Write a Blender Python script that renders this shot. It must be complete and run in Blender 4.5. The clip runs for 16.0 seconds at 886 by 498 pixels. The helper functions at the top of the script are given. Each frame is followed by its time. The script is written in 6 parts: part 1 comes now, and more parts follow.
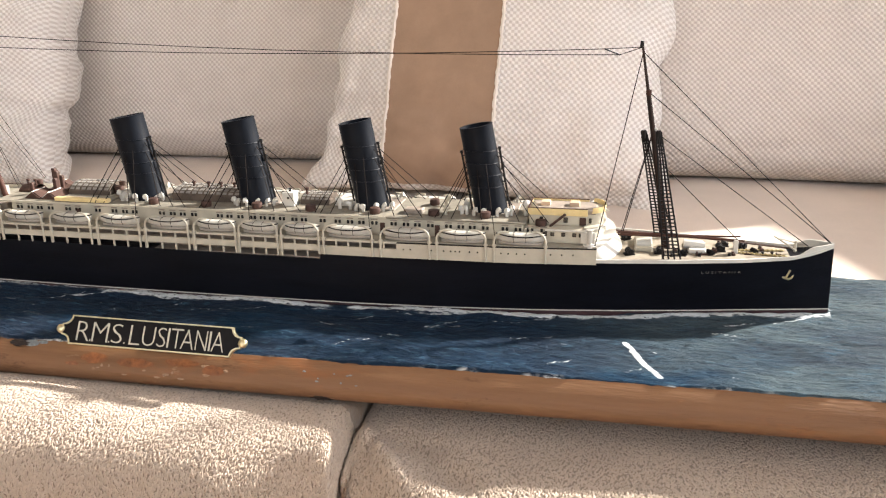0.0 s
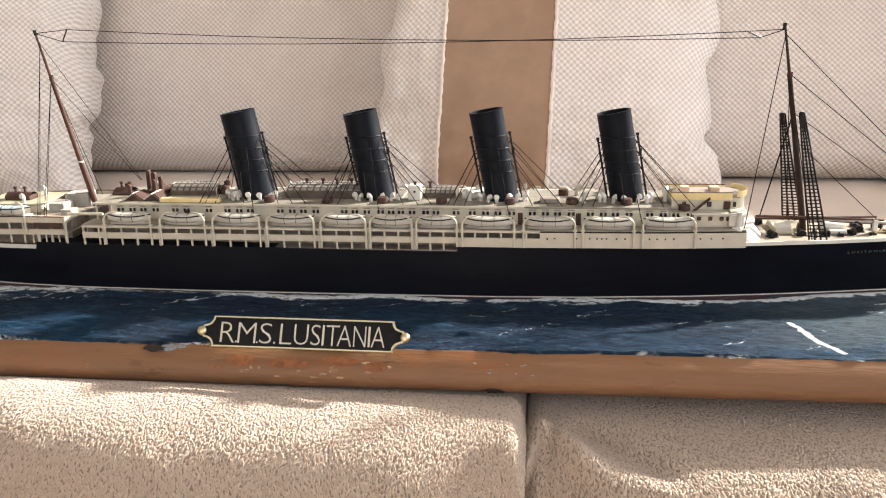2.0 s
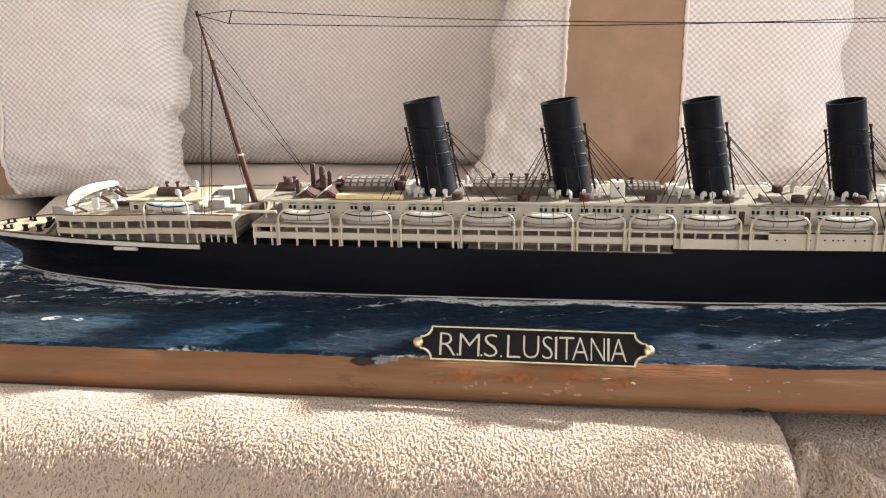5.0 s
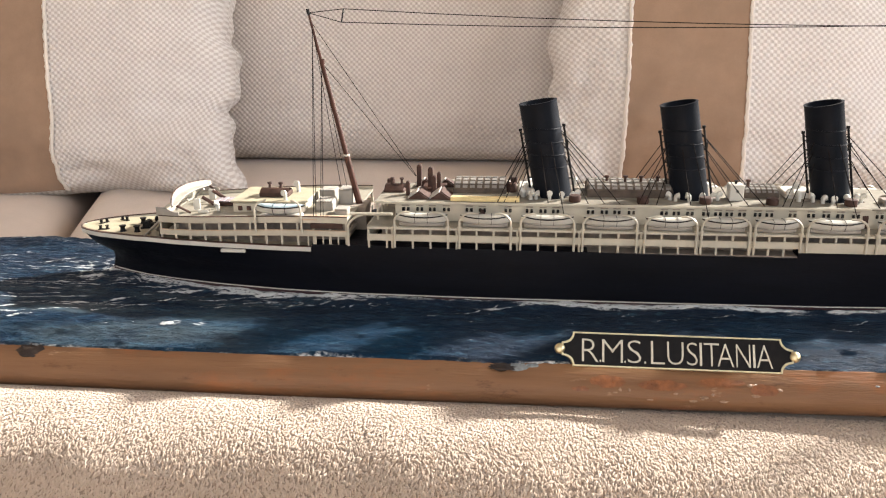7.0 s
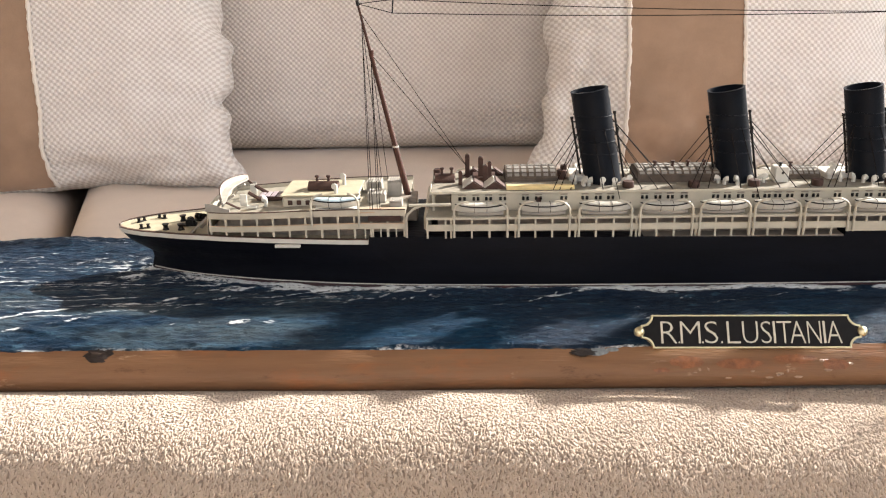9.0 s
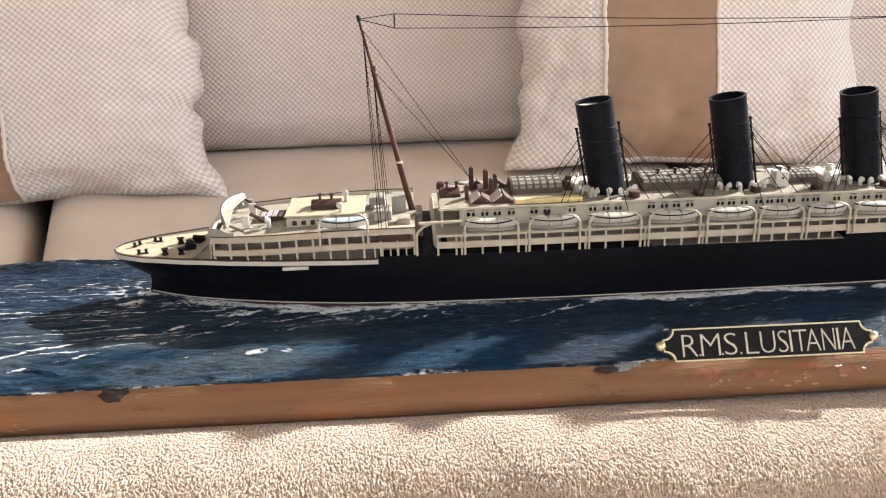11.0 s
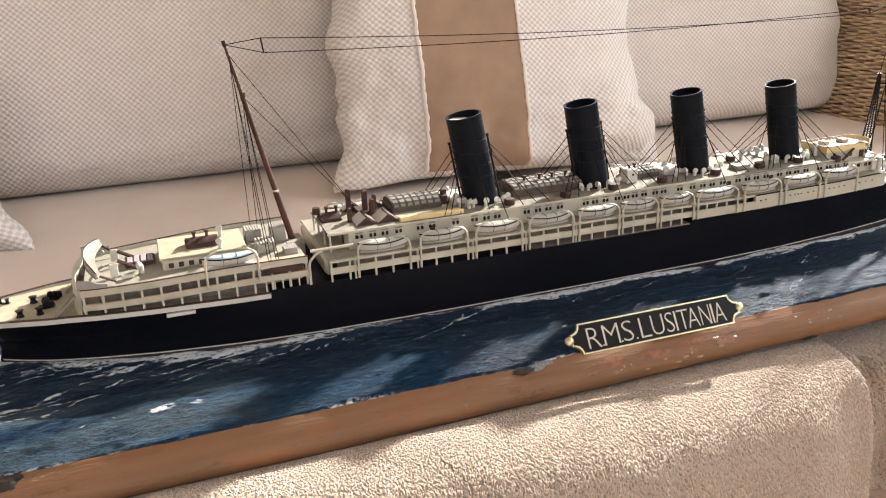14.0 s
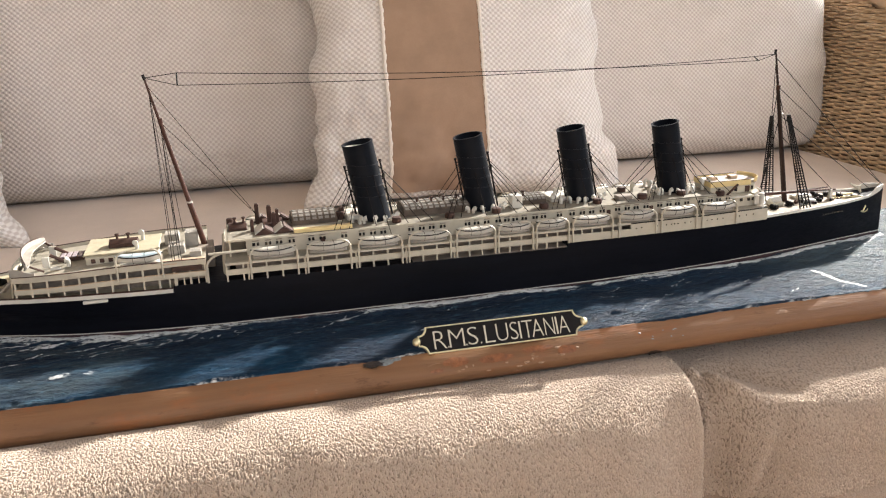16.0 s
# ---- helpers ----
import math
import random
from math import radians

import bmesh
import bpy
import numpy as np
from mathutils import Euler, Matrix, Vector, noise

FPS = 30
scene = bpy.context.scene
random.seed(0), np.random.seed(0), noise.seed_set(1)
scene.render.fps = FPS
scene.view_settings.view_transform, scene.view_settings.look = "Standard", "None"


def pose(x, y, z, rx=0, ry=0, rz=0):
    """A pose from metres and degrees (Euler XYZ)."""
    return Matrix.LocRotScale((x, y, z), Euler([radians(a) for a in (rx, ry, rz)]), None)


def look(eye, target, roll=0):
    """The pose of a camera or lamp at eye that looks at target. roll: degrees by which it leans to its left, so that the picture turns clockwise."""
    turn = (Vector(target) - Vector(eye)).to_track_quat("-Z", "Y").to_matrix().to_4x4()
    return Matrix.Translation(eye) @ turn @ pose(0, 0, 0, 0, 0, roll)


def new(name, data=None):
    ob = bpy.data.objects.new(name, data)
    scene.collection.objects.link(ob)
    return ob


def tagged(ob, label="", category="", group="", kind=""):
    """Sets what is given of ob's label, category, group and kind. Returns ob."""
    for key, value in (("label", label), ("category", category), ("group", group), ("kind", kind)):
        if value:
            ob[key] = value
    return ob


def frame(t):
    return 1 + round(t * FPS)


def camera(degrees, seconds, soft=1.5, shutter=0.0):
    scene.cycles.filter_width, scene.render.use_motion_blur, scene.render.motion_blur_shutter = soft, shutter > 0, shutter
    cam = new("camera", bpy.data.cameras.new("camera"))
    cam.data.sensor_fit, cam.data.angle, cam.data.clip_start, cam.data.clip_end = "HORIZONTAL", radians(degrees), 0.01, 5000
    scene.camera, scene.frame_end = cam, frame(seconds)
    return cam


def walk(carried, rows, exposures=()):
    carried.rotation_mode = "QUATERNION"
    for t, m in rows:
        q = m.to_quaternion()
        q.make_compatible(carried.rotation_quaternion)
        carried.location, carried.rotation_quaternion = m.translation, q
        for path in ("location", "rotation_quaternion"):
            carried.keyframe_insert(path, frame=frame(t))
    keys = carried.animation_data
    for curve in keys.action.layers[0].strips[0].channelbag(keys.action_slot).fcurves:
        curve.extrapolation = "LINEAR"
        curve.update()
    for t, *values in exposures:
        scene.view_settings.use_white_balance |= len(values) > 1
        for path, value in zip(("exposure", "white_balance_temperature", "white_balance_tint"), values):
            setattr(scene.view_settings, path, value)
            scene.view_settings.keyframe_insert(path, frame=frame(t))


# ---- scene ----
cam = camera(55.98, 16.0, 1.15)
PATH = [
    (0.0, (0.22625, -0.46975, 0.17946), (0.12531, -0.00500, 0.02514), -0.86),
    (0.5, (0.19416, -0.47714, 0.17052), (0.11161, -0.00612, 0.02450), -0.76),
    (1.0, (0.16973, -0.48574, 0.16231), (0.09770, -0.01147, 0.02130), -0.90),
    (1.5, (0.14587, -0.48232, 0.15647), (0.07887, -0.00759, 0.01454), -1.19),
    (2.0, (0.11211, -0.48325, 0.15826), (0.04794, -0.00737, 0.01890), -1.24),
    (2.5, (0.09379, -0.48232, 0.15709), (0.02944, -0.00625, 0.01847), -1.15),
    (3.0, (0.07704, -0.48000, 0.15546), (0.01407, -0.00359, 0.01737), -0.85),
    (3.5, (0.05467, -0.47709, 0.15301), (-0.00732, -0.00058, 0.01482), -0.68),
    (4.0, (0.03321, -0.47192, 0.15107), (-0.02813, 0.00416, 0.01114), -0.81),
    (4.5, (0.01586, -0.46240, 0.15362), (-0.04616, 0.01298, 0.01163), -0.98),
    (5.0, (-0.00303, -0.45771, 0.15445), (-0.06614, 0.01684, 0.01017), -1.13),
    (7.5, (-0.09193, -0.46021, 0.16087), (-0.13727, 0.01385, 0.00853), -0.54),
    (8.0, (-0.10874, -0.46029, 0.16094), (-0.14341, 0.01336, 0.00458), -0.84),
    (8.5, (-0.12797, -0.46338, 0.16559), (-0.15208, 0.01007, 0.00666), -1.07),
    (9.0, (-0.14128, -0.46592, 0.16561), (-0.15499, 0.00764, 0.00577), -1.06),
    (11.5, (-0.19180, -0.44905, 0.18868), (-0.14537, 0.01643, 0.01213), -2.55),
    (12.0, (-0.21351, -0.44151, 0.18924), (-0.12218, 0.01701, 0.01199), -2.98),
    (12.5, (-0.23074, -0.43522, 0.19250), (-0.11417, 0.01679, 0.01334), -3.60),
    (13.0, (-0.23712, -0.43181, 0.19631), (-0.10440, 0.01547, 0.01651), -3.98),
    (13.5, (-0.25028, -0.43027, 0.19639), (-0.10372, 0.01475, 0.02181), -3.32),
    (14.0, (-0.24163, -0.44051, 0.18621), (-0.08484, 0.00425, 0.02005), -2.34),
    (14.5, (-0.21911, -0.46173, 0.18735), (-0.06218, -0.01288, 0.03273), -1.58),
    (15.0, (-0.19759, -0.48493, 0.18761), (-0.04692, -0.03149, 0.04032), -1.71),
    (15.5, (-0.17825, -0.51429, 0.19189), (-0.03793, -0.05722, 0.04562), -1.66),
    (16.0, (-0.15250, -0.53516, 0.19719), (-0.03507, -0.07335, 0.04571), -1.49),
]
walk(cam, [(t, look(eye, target, roll)) for t, eye, target, roll in PATH], ((0.0, 1.76), (14.0, 1.74), (15.0, 1.70), (16.0, 1.64)))

# ---- light ----
world = bpy.data.worlds.new("sky")
scene.world = world
world.use_nodes = True
_wn = world.node_tree.nodes
_sky = _wn.new("ShaderNodeTexSky")
_sky.sky_type, _sky.sun_disc = "NISHITA", False
SUN = Vector((0.80, 0.565, 0.525)).normalized()  # towards the sun
_sky.sun_elevation, _sky.sun_rotation = math.asin(SUN.z), math.atan2(SUN.x, SUN.y)
_wn["Background"].inputs["Strength"].default_value = 0.035
world.node_tree.links.new(_sky.outputs[0], _wn["Background"].inputs["Color"])

sun = new("sun", bpy.data.lights.new("sun", "SUN"))
sun.data.energy, sun.data.angle, sun.data.color = 5.0, radians(2.0), (1.0, 0.95, 0.88)
sun.matrix_world = look(SUN * 5, (0, 0, 0))


def fill_lamp(eye, target, w, h, watts, color):
    """Added area lamp at an assumed, unseen window, standing in for sky light."""
    lamp = new("window_light", bpy.data.lights.new("window_light", "AREA"))
    lamp.data.shape, lamp.data.size, lamp.data.size_y = "RECTANGLE", w, h
    lamp.data.energy, lamp.data.color = watts, color
    lamp.matrix_world = look(eye, target)


fill_lamp((-0.3, -2.58, 1.05), (-0.1, 0.2, 0.0), 2.6, 1.3, 6.83, (0.955, 0.965, 1.0))
fill_lamp((2.08, 1.00, 1.25), (0.2, 0.0, 0.0), 1.8, 1.3, 7.5, (0.955, 0.965, 1.0))
fill_lamp((2.08, -1.0, 1.05), (0.0, 0.0, 0.0), 1.6, 1.2, 9.58, (0.955, 0.965, 1.0))


# ---- materials ----
def material(name):
    m = bpy.data.materials.new(name)
    m.use_nodes = True
    t = m.node_tree
    return m, t, t.nodes["Principled BSDF"], t.nodes.new, t.links.new


def scaled(t, socket, sx, sy, sz):
    n = t.nodes.new("ShaderNodeMapping")
    n.inputs["Scale"].default_value = (sx, sy, sz)
    t.links.new(socket, n.inputs["Vector"])
    return n.outputs[0]


def noise_node(t, vector, scale, detail=4.0, rough=0.55):
    n = t.nodes.new("ShaderNodeTexNoise")
    n.inputs["Scale"].default_value, n.inputs["Detail"].default_value, n.inputs["Roughness"].default_value = scale, detail, rough
    t.links.new(vector, n.inputs["Vector"])
    return n.outputs["Fac"]


def ranged(t, socket, a, b, c=0.0, d=1.0, smooth=False):
    n = t.nodes.new("ShaderNodeMapRange")
    if smooth:
        n.interpolation_type = "SMOOTHSTEP"
    for k, v in zip(("From Min", "From Max", "To Min", "To Max"), (a, b, c, d)):
        n.inputs[k].default_value = v
    t.links.new(socket, n.inputs["Value"])
    return n.outputs["Result"]


def mixed(t, fac, a, b):
    n = t.nodes.new("ShaderNodeMix")
    n.data_type = "RGBA"
    if isinstance(fac, (int, float)):
        n.inputs["Factor"].default_value = fac
    else:
        t.links.new(fac, n.inputs["Factor"])
    for key, v in (("A", a), ("B", b)):
        s = [i for i in n.inputs if i.name == key and i.type == "RGBA"][0]
        if isinstance(v, tuple):
            s.default_value = (*v, 1)
        else:
            t.links.new(v, s)
    return [o for o in n.outputs if o.type == "RGBA"][0]


def calc(t, op, a, b=None):
    n = t.nodes.new("ShaderNodeMath")
    n.operation = op
    for i, v in enumerate((a, b)):
        if v is None:
            continue
        if isinstance(v, (int, float)):
            n.inputs[i].default_value = v
        else:
            t.links.new(v, n.inputs[i])
    return n.outputs[0]


def bumped(t, height, strength, distance, bsdf, normal=None):
    n = t.nodes.new("ShaderNodeBump")
    n.inputs["Strength"].default_value, n.inputs["Distance"].default_value = strength, distance
    t.links.new(height, n.inputs["Height"])
    if normal is not None:
        t.links.new(normal, n.inputs["Normal"])
    t.links.new(n.outputs[0], bsdf.inputs["Normal"])
    return n.outputs[0]


def paint(name, col, rough=0.5, vary=0.12, scale=90.0, bump=0.15, metal=0.0, dirt=None, stretch=(1, 1, 1), pieces=0.0, gloss=0.5):
    """Brushed model paint: blotches, grime of another colour, fine relief."""
    m, t, b, add, link = material(name)
    co = add("ShaderNodeTexCoord").outputs["Object"]
    co = scaled(t, co, *stretch)
    big = noise_node(t, co, scale, 3)
    fine = noise_node(t, co, scale * 9, 3)
    lo = tuple(max(0.0, c * (1 - vary)) for c in col)
    hi = tuple(min(1.0, c * (1 + vary)) for c in col)
    c = mixed(t, ranged(t, big, 0.3, 0.7), lo, hi)
    if dirt:
        c = mixed(t, ranged(t, noise_node(t, co, scale * 2.3, 5, 0.7), 0.56, 0.8, 0, 0.75), c, dirt)
    if pieces:
        rnd = add("ShaderNodeObjectInfo").outputs["Random"]
        hsv = add("ShaderNodeHueSaturation")
        link(ranged(t, rnd, 0, 1, 1 - pieces, 1 + pieces), hsv.inputs["Value"])
        link(c, hsv.inputs["Color"])
        c = hsv.outputs[0]
    link(c, b.inputs["Base Color"])
    link(ranged(t, fine, 0.3, 0.7, max(0.05, rough - 0.1), min(1, rough + 0.1)), b.inputs["Roughness"])
    b.inputs["Metallic"].default_value = metal
    b.inputs["Specular IOR Level"].default_value = gloss
    bumped(t, fine, bump, 0.0004, b)
    return m


def weave(name, light, dark, pitch, depth=0.5, soft=0.45):
    """Basket-woven upholstery: light and dark threads in a small chequer, on metre-true UVs."""
    m, t, b, add, link = material(name)
    uv = add("ShaderNodeUVMap").outputs[0]
    wob = add("ShaderNodeTexNoise")
    wob.inputs["Scale"].default_value = 45
    wob.inputs["Detail"].default_value = 3
    link(uv, wob.inputs["Vector"])
    shift = add("ShaderNodeVectorMath")
    shift.operation = "MULTIPLY_ADD"
    link(wob.outputs["Color"], shift.inputs[0])
    shift.inputs[1].default_value = (0.0012, 0.0012, 0)
    link(uv, shift.inputs[2])
    sep = add("ShaderNodeSeparateXYZ")
    link(shift.outputs[0], sep.inputs[0])
    k = math.pi / pitch
    s = calc(t, "MULTIPLY", calc(t, "SINE", calc(t, "MULTIPLY", sep.outputs[0], k)), calc(t, "SINE", calc(t, "MULTIPLY", sep.outputs[1], k * 1.12)))
    fibre = noise_node(t, scaled(t, uv, 1, 1, 1), 1500, 3, 0.7)
    blot = noise_node(t, uv, 22, 4, 0.6)
    chk = ranged(t, s, -soft, soft, 0, 1, True)
    c = mixed(t, chk, dark, light)
    c = mixed(t, ranged(t, fibre, 0.35, 0.75, 0, 0.35), c, tuple(x * 0.78 for x in light))
    c = mixed(t, ranged(t, blot, 0.4, 0.75, 0, 0.22), c, tuple(x * 0.78 for x in dark))
    link(c, b.inputs["Base Color"])
    b.inputs["Roughness"].default_value = 0.92
    b.inputs["Sheen Weight"].default_value = 0.25
    b.inputs["Specular IOR Level"].default_value = 0.2
    h = calc(t, "ADD", calc(t, "MULTIPLY", s, 1.0), calc(t, "MULTIPLY", fibre, 0.5))
    bumped(t, h, depth, 0.0011, b)
    return m


def cloth(name, col, vary=0.12, fibre_scale=900.0, bump=0.5, sheen=0.2, blotch=14.0, dist=0.0006):
    m, t, b, add, link = material(name)
    co = add("ShaderNodeTexCoord").outputs["Object"]
    big = noise_node(t, co, blotch, 5, 0.6)
    fine = noise_node(t, co, fibre_scale, 3, 0.65)
    c = mixed(t, ranged(t, big, 0.3, 0.7), tuple(x * (1 - vary) for x in col), tuple(min(1, x * (1 + vary)) for x in col))
    c = mixed(t, ranged(t, fine, 0.35, 0.7, 0, 0.3), c, tuple(x * 0.65 for x in col))
    link(c, b.inputs["Base Color"])
    b.inputs["Roughness"].default_value = 0.95
    b.inputs["Specular IOR Level"].default_value = 0.15
    b.inputs["Sheen Weight"].default_value = sheen
    bumped(t, fine, bump, dist, b)
    return m


def pine(name):
    """Varnished pine with streaky grain, dark scuffs and worn varnish."""
    m, t, b, add, link = material(name)
    co = add("ShaderNodeTexCoord").outputs["Object"]
    grain = noise_node(t, scaled(t, co, 7, 110, 110), 1.0, 6, 0.6)
    fleck = noise_node(t, scaled(t, co, 60, 700, 700), 1.0, 3, 0.6)
    blot = noise_node(t, scaled(t, co, 14, 40, 40), 1.0, 6, 0.7)
    c = mixed(t, ranged(t, grain, 0.25, 0.75), (0.152, 0.078, 0.040), (0.228, 0.121, 0.063))
    c = mixed(t, ranged(t, fleck, 0.5, 0.8, 0, 0.3), c, (0.16, 0.072, 0.036))
    c = mixed(t, ranged(t, blot, 0.54, 0.66, 0, 0.6), c, (0.27, 0.098, 0.036))
    stain = noise_node(t, scaled(t, co, 40, 130, 130), 1.0, 5, 0.75)
    c = mixed(t, ranged(t, stain, 0.60, 0.72, 0, 0.7), c, (0.075, 0.033, 0.018))
    scuff = noise_node(t, scaled(t, co, 30, 90, 90), 1.0, 5, 0.7)
    c = mixed(t, ranged(t, scuff, 0.66, 0.74, 0, 0.5), c, (0.55, 0.38, 0.25))
    link(c, b.inputs["Base Color"])
    link(ranged(t, blot, 0.3, 0.7, 0.6, 0.42), b.inputs["Roughness"])
    b.inputs["Specular IOR Level"].default_value = 0.22
    bumped(t, calc(t, "ADD", fleck, scuff), 0.35, 0.0009, b)
    return m


def sea_paint(name):
    """Thick oil paint in navy, blue and grey-green, with dry-brushed white crests and varnish. The grey-green also
    carries lit sheen, put into the colour.
    """
    m, t, b, add, link = material(name)
    co = add("ShaderNodeTexCoord").outputs["Object"]
    foam = add("ShaderNodeAttribute")
    foam.attribute_name = "foam"
    tint = add("ShaderNodeAttribute")
    tint.attribute_name = "tint"
    pale = add("ShaderNodeAttribute")
    pale.attribute_name = "pale"
    swell = noise_node(t, scaled(t, co, 9, 26, 1), 1.0, 5, 0.6)
    brush = noise_node(t, scaled(t, co, 34, 240, 60), 1.0, 6, 0.68)
    fine = noise_node(t, scaled(t, co, 230, 620, 400), 1.0, 4, 0.72)
    scratch = noise_node(t, scaled(t, co, 40, 640, 200), 1.0, 3, 0.7)
    c = mixed(t, ranged(t, swell, 0.35, 0.68), (0.018, 0.027, 0.045), (0.014, 0.030, 0.057))
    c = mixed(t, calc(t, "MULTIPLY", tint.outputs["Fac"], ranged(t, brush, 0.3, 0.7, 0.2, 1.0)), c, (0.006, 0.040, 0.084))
    # grey-green paint, with the bow's sheen and the stern's lit churn coloured in
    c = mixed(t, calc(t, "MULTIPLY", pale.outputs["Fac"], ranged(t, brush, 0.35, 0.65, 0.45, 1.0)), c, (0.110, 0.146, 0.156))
    c = mixed(t, ranged(t, brush, 0.56, 0.8, 0, 0.5), c, (0.017, 0.042, 0.076))
    c = mixed(t, ranged(t, scratch, 0.62, 0.80, 0, 0.5), c, (0.07, 0.14, 0.20))
    c = mixed(t, ranged(t, fine, 0.5, 0.32, 0, 0.45), c, (0.006, 0.010, 0.018))
    # palette-knife ridges, coloured pale blue on the crests and darker in the hollows
    ridge = noise_node(t, scaled(t, co, 110, 330, 200), 1.0, 6, 0.74)
    c = mixed(t, ranged(t, ridge, 0.56, 0.66, 0, 0.6), c, (0.060, 0.125, 0.180))
    c = mixed(t, ranged(t, ridge, 0.45, 0.36, 0, 0.5), c, (0.006, 0.009, 0.016))
    f = calc(t, "MULTIPLY", foam.outputs["Fac"], ranged(t, fine, 0.34, 0.56, 0.0, 1.25))
    f = ranged(t, f, 0.16, 0.62, 0, 1, True)
    c = mixed(t, f, c, (0.66, 0.69, 0.71))
    link(c, b.inputs["Base Color"])
    link(ranged(t, brush, 0.3, 0.7, 0.40, 0.55), b.inputs["Roughness"])
    b.inputs["Specular IOR Level"].default_value = 0.04
    bumped(t, calc(t, "ADD", calc(t, "ADD", calc(t, "MULTIPLY", brush, 0.5), calc(t, "MULTIPLY", fine, 0.6)), ridge), 1.0, 0.0028, b)
    return m


CREAM = paint("cream paint", (0.445, 0.407, 0.325), 0.45, 0.08, 140, dirt=(0.44, 0.39, 0.31))
WHITE = paint("white paint", (0.53, 0.51, 0.46), 0.42, 0.06, 160, dirt=(0.60, 0.54, 0.44))
BLACK = paint("black hull paint", (0.0030, 0.0034, 0.0062), 0.5, 0.30, 60, 0.25, stretch=(0.35, 1, 2.2), gloss=0.12)
NAVY = paint("blue-black funnel paint", (0.0036, 0.0052, 0.0090), 0.5, 0.25, 120, 0.3, gloss=0.12)
IRON = paint("black metal paint", (0.006, 0.005, 0.005), 0.5, 0.3, 300, gloss=0.2)
BROWN = paint("brown paint", (0.058, 0.031, 0.024), 0.6, 0.25, 220, dirt=(0.085, 0.060, 0.048), gloss=0.2)
MASTBROWN = paint("mast brown paint", (0.062, 0.027, 0.019), 0.6, 0.25, 160, gloss=0.15)
DARKMAST = paint("dark mast paint", (0.030, 0.017, 0.013), 0.6, 0.3, 160, gloss=0.15)
YELLOW = paint("pale yellow paint", (0.66, 0.52, 0.25), 0.5, 0.10, 180, dirt=(0.66, 0.58, 0.40))
PALEYELLOW = paint("pale cream-yellow paint", (0.355, 0.318, 0.225), 0.5, 0.12, 160, dirt=(0.36, 0.29, 0.18))
DULLWHITE = paint("dull off-white paint", (0.300, 0.278, 0.246), 0.6, 0.14, 180, dirt=(0.28, 0.24, 0.19), gloss=0.2)
FOREDECK = paint("stained foredeck paint", (0.285, 0.245, 0.190), 0.7, 0.2, 160, dirt=(0.17, 0.115, 0.075), gloss=0.15)
DECK = paint("pale deck paint", (0.250, 0.228, 0.182), 0.6, 0.14, 150, dirt=(0.30, 0.26, 0.19))
TAN = paint("tan deck paint", (0.50, 0.36, 0.25), 0.6, 0.12, 150, dirt=(0.33, 0.22, 0.14))
# shade inside the promenade openings is put into this wall colour
RECESS_SHADE = paint("dark brown recess paint", (0.225, 0.185, 0.150), 0.6, 0.3, 200)
# grey-brown for fittings; on the covered decks their shade is put into it
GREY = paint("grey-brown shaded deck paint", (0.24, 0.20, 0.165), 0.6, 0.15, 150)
DARKWIN = paint("dark window", (0.012, 0.011, 0.011), 0.25, 0.3, 300)
COVER = paint("pale blue boat cover", (0.38, 0.48, 0.53), 0.6, 0.08, 260, dirt=(0.70, 0.74, 0.74))
BOATCOVER = paint("off-white boat cover", (0.44, 0.42, 0.37), 0.6, 0.08, 260, dirt=(0.55, 0.50, 0.42))
RED = paint("maroon boot topping", (0.035, 0.013, 0.016), 0.5, 0.2, 200)
BRASS = paint("brass", (0.62, 0.56, 0.36), 0.36, 0.12, 400, 0.1, metal=1.0, dirt=(0.45, 0.33, 0.14))
PANEPAINT = paint("grey-white pane paint", (0.215, 0.200, 0.180), 0.6, 0.2, 200, gloss=0.2)
ROOFPAINT = paint("weathered grey-cream roof paint", (0.215, 0.195, 0.158), 0.75, 0.22, 120, dirt=(0.13, 0.110, 0.085), gloss=0.15)
SKYWALL = paint("weathered grey-brown paint", (0.090, 0.070, 0.056), 0.7, 0.25, 200, gloss=0.15)
LILAC = paint("pale lilac-grey pane paint", (0.30, 0.255, 0.27), 0.5, 0.15, 300, gloss=0.2)
ROPEGREY = paint("dark grey rope", (0.045, 0.042, 0.040), 0.8, 0.3, 600, gloss=0.1)
NAMEPAINT = paint("dull hull lettering", (0.13, 0.115, 0.095), 0.5, 0.3, 900, 0.1)
ETCHED = paint("silvery lettering", (0.52, 0.49, 0.40), 0.45, 0.12, 500, 0.1)
PLATE = paint("black enamel", (0.006, 0.005, 0.005), 0.4, 0.3, 300, 0.1, gloss=0.15)
WIRE = paint("dark rigging thread", (0.010, 0.007, 0.006), 0.8, 0.3, 900, gloss=0.1)
PINE = pine("varnished pine")
KNOT = paint("dark knot", (0.014, 0.007, 0.005), 0.5, 0.4, 200, 0.5)
FLAKE = paint("lifting varnish", (0.27, 0.165, 0.10), 0.35, 0.25, 900, 0.3)
ORANGE = paint("orange worn varnish", (0.20, 0.072, 0.025), 0.35, 0.35, 260, 0.4, dirt=(0.13, 0.058, 0.028))
GREYFLAKE = paint("grey paint flake", (0.16, 0.18, 0.19), 0.4, 0.3, 700, 0.3)
SEA = sea_paint("painted sea")
BACKWEAVE = weave("beige basket weave", (0.775, 0.708, 0.652), (0.560, 0.485, 0.430), 0.0029, 0.6)
PILLOWWEAVE = weave("off-white basket weave", (0.86, 0.81, 0.765), (0.62, 0.55, 0.50), 0.0030, 0.6)
SEATCLOTH = cloth("beige seat cloth", (0.68, 0.565, 0.475), 0.07, 1300, 0.5)
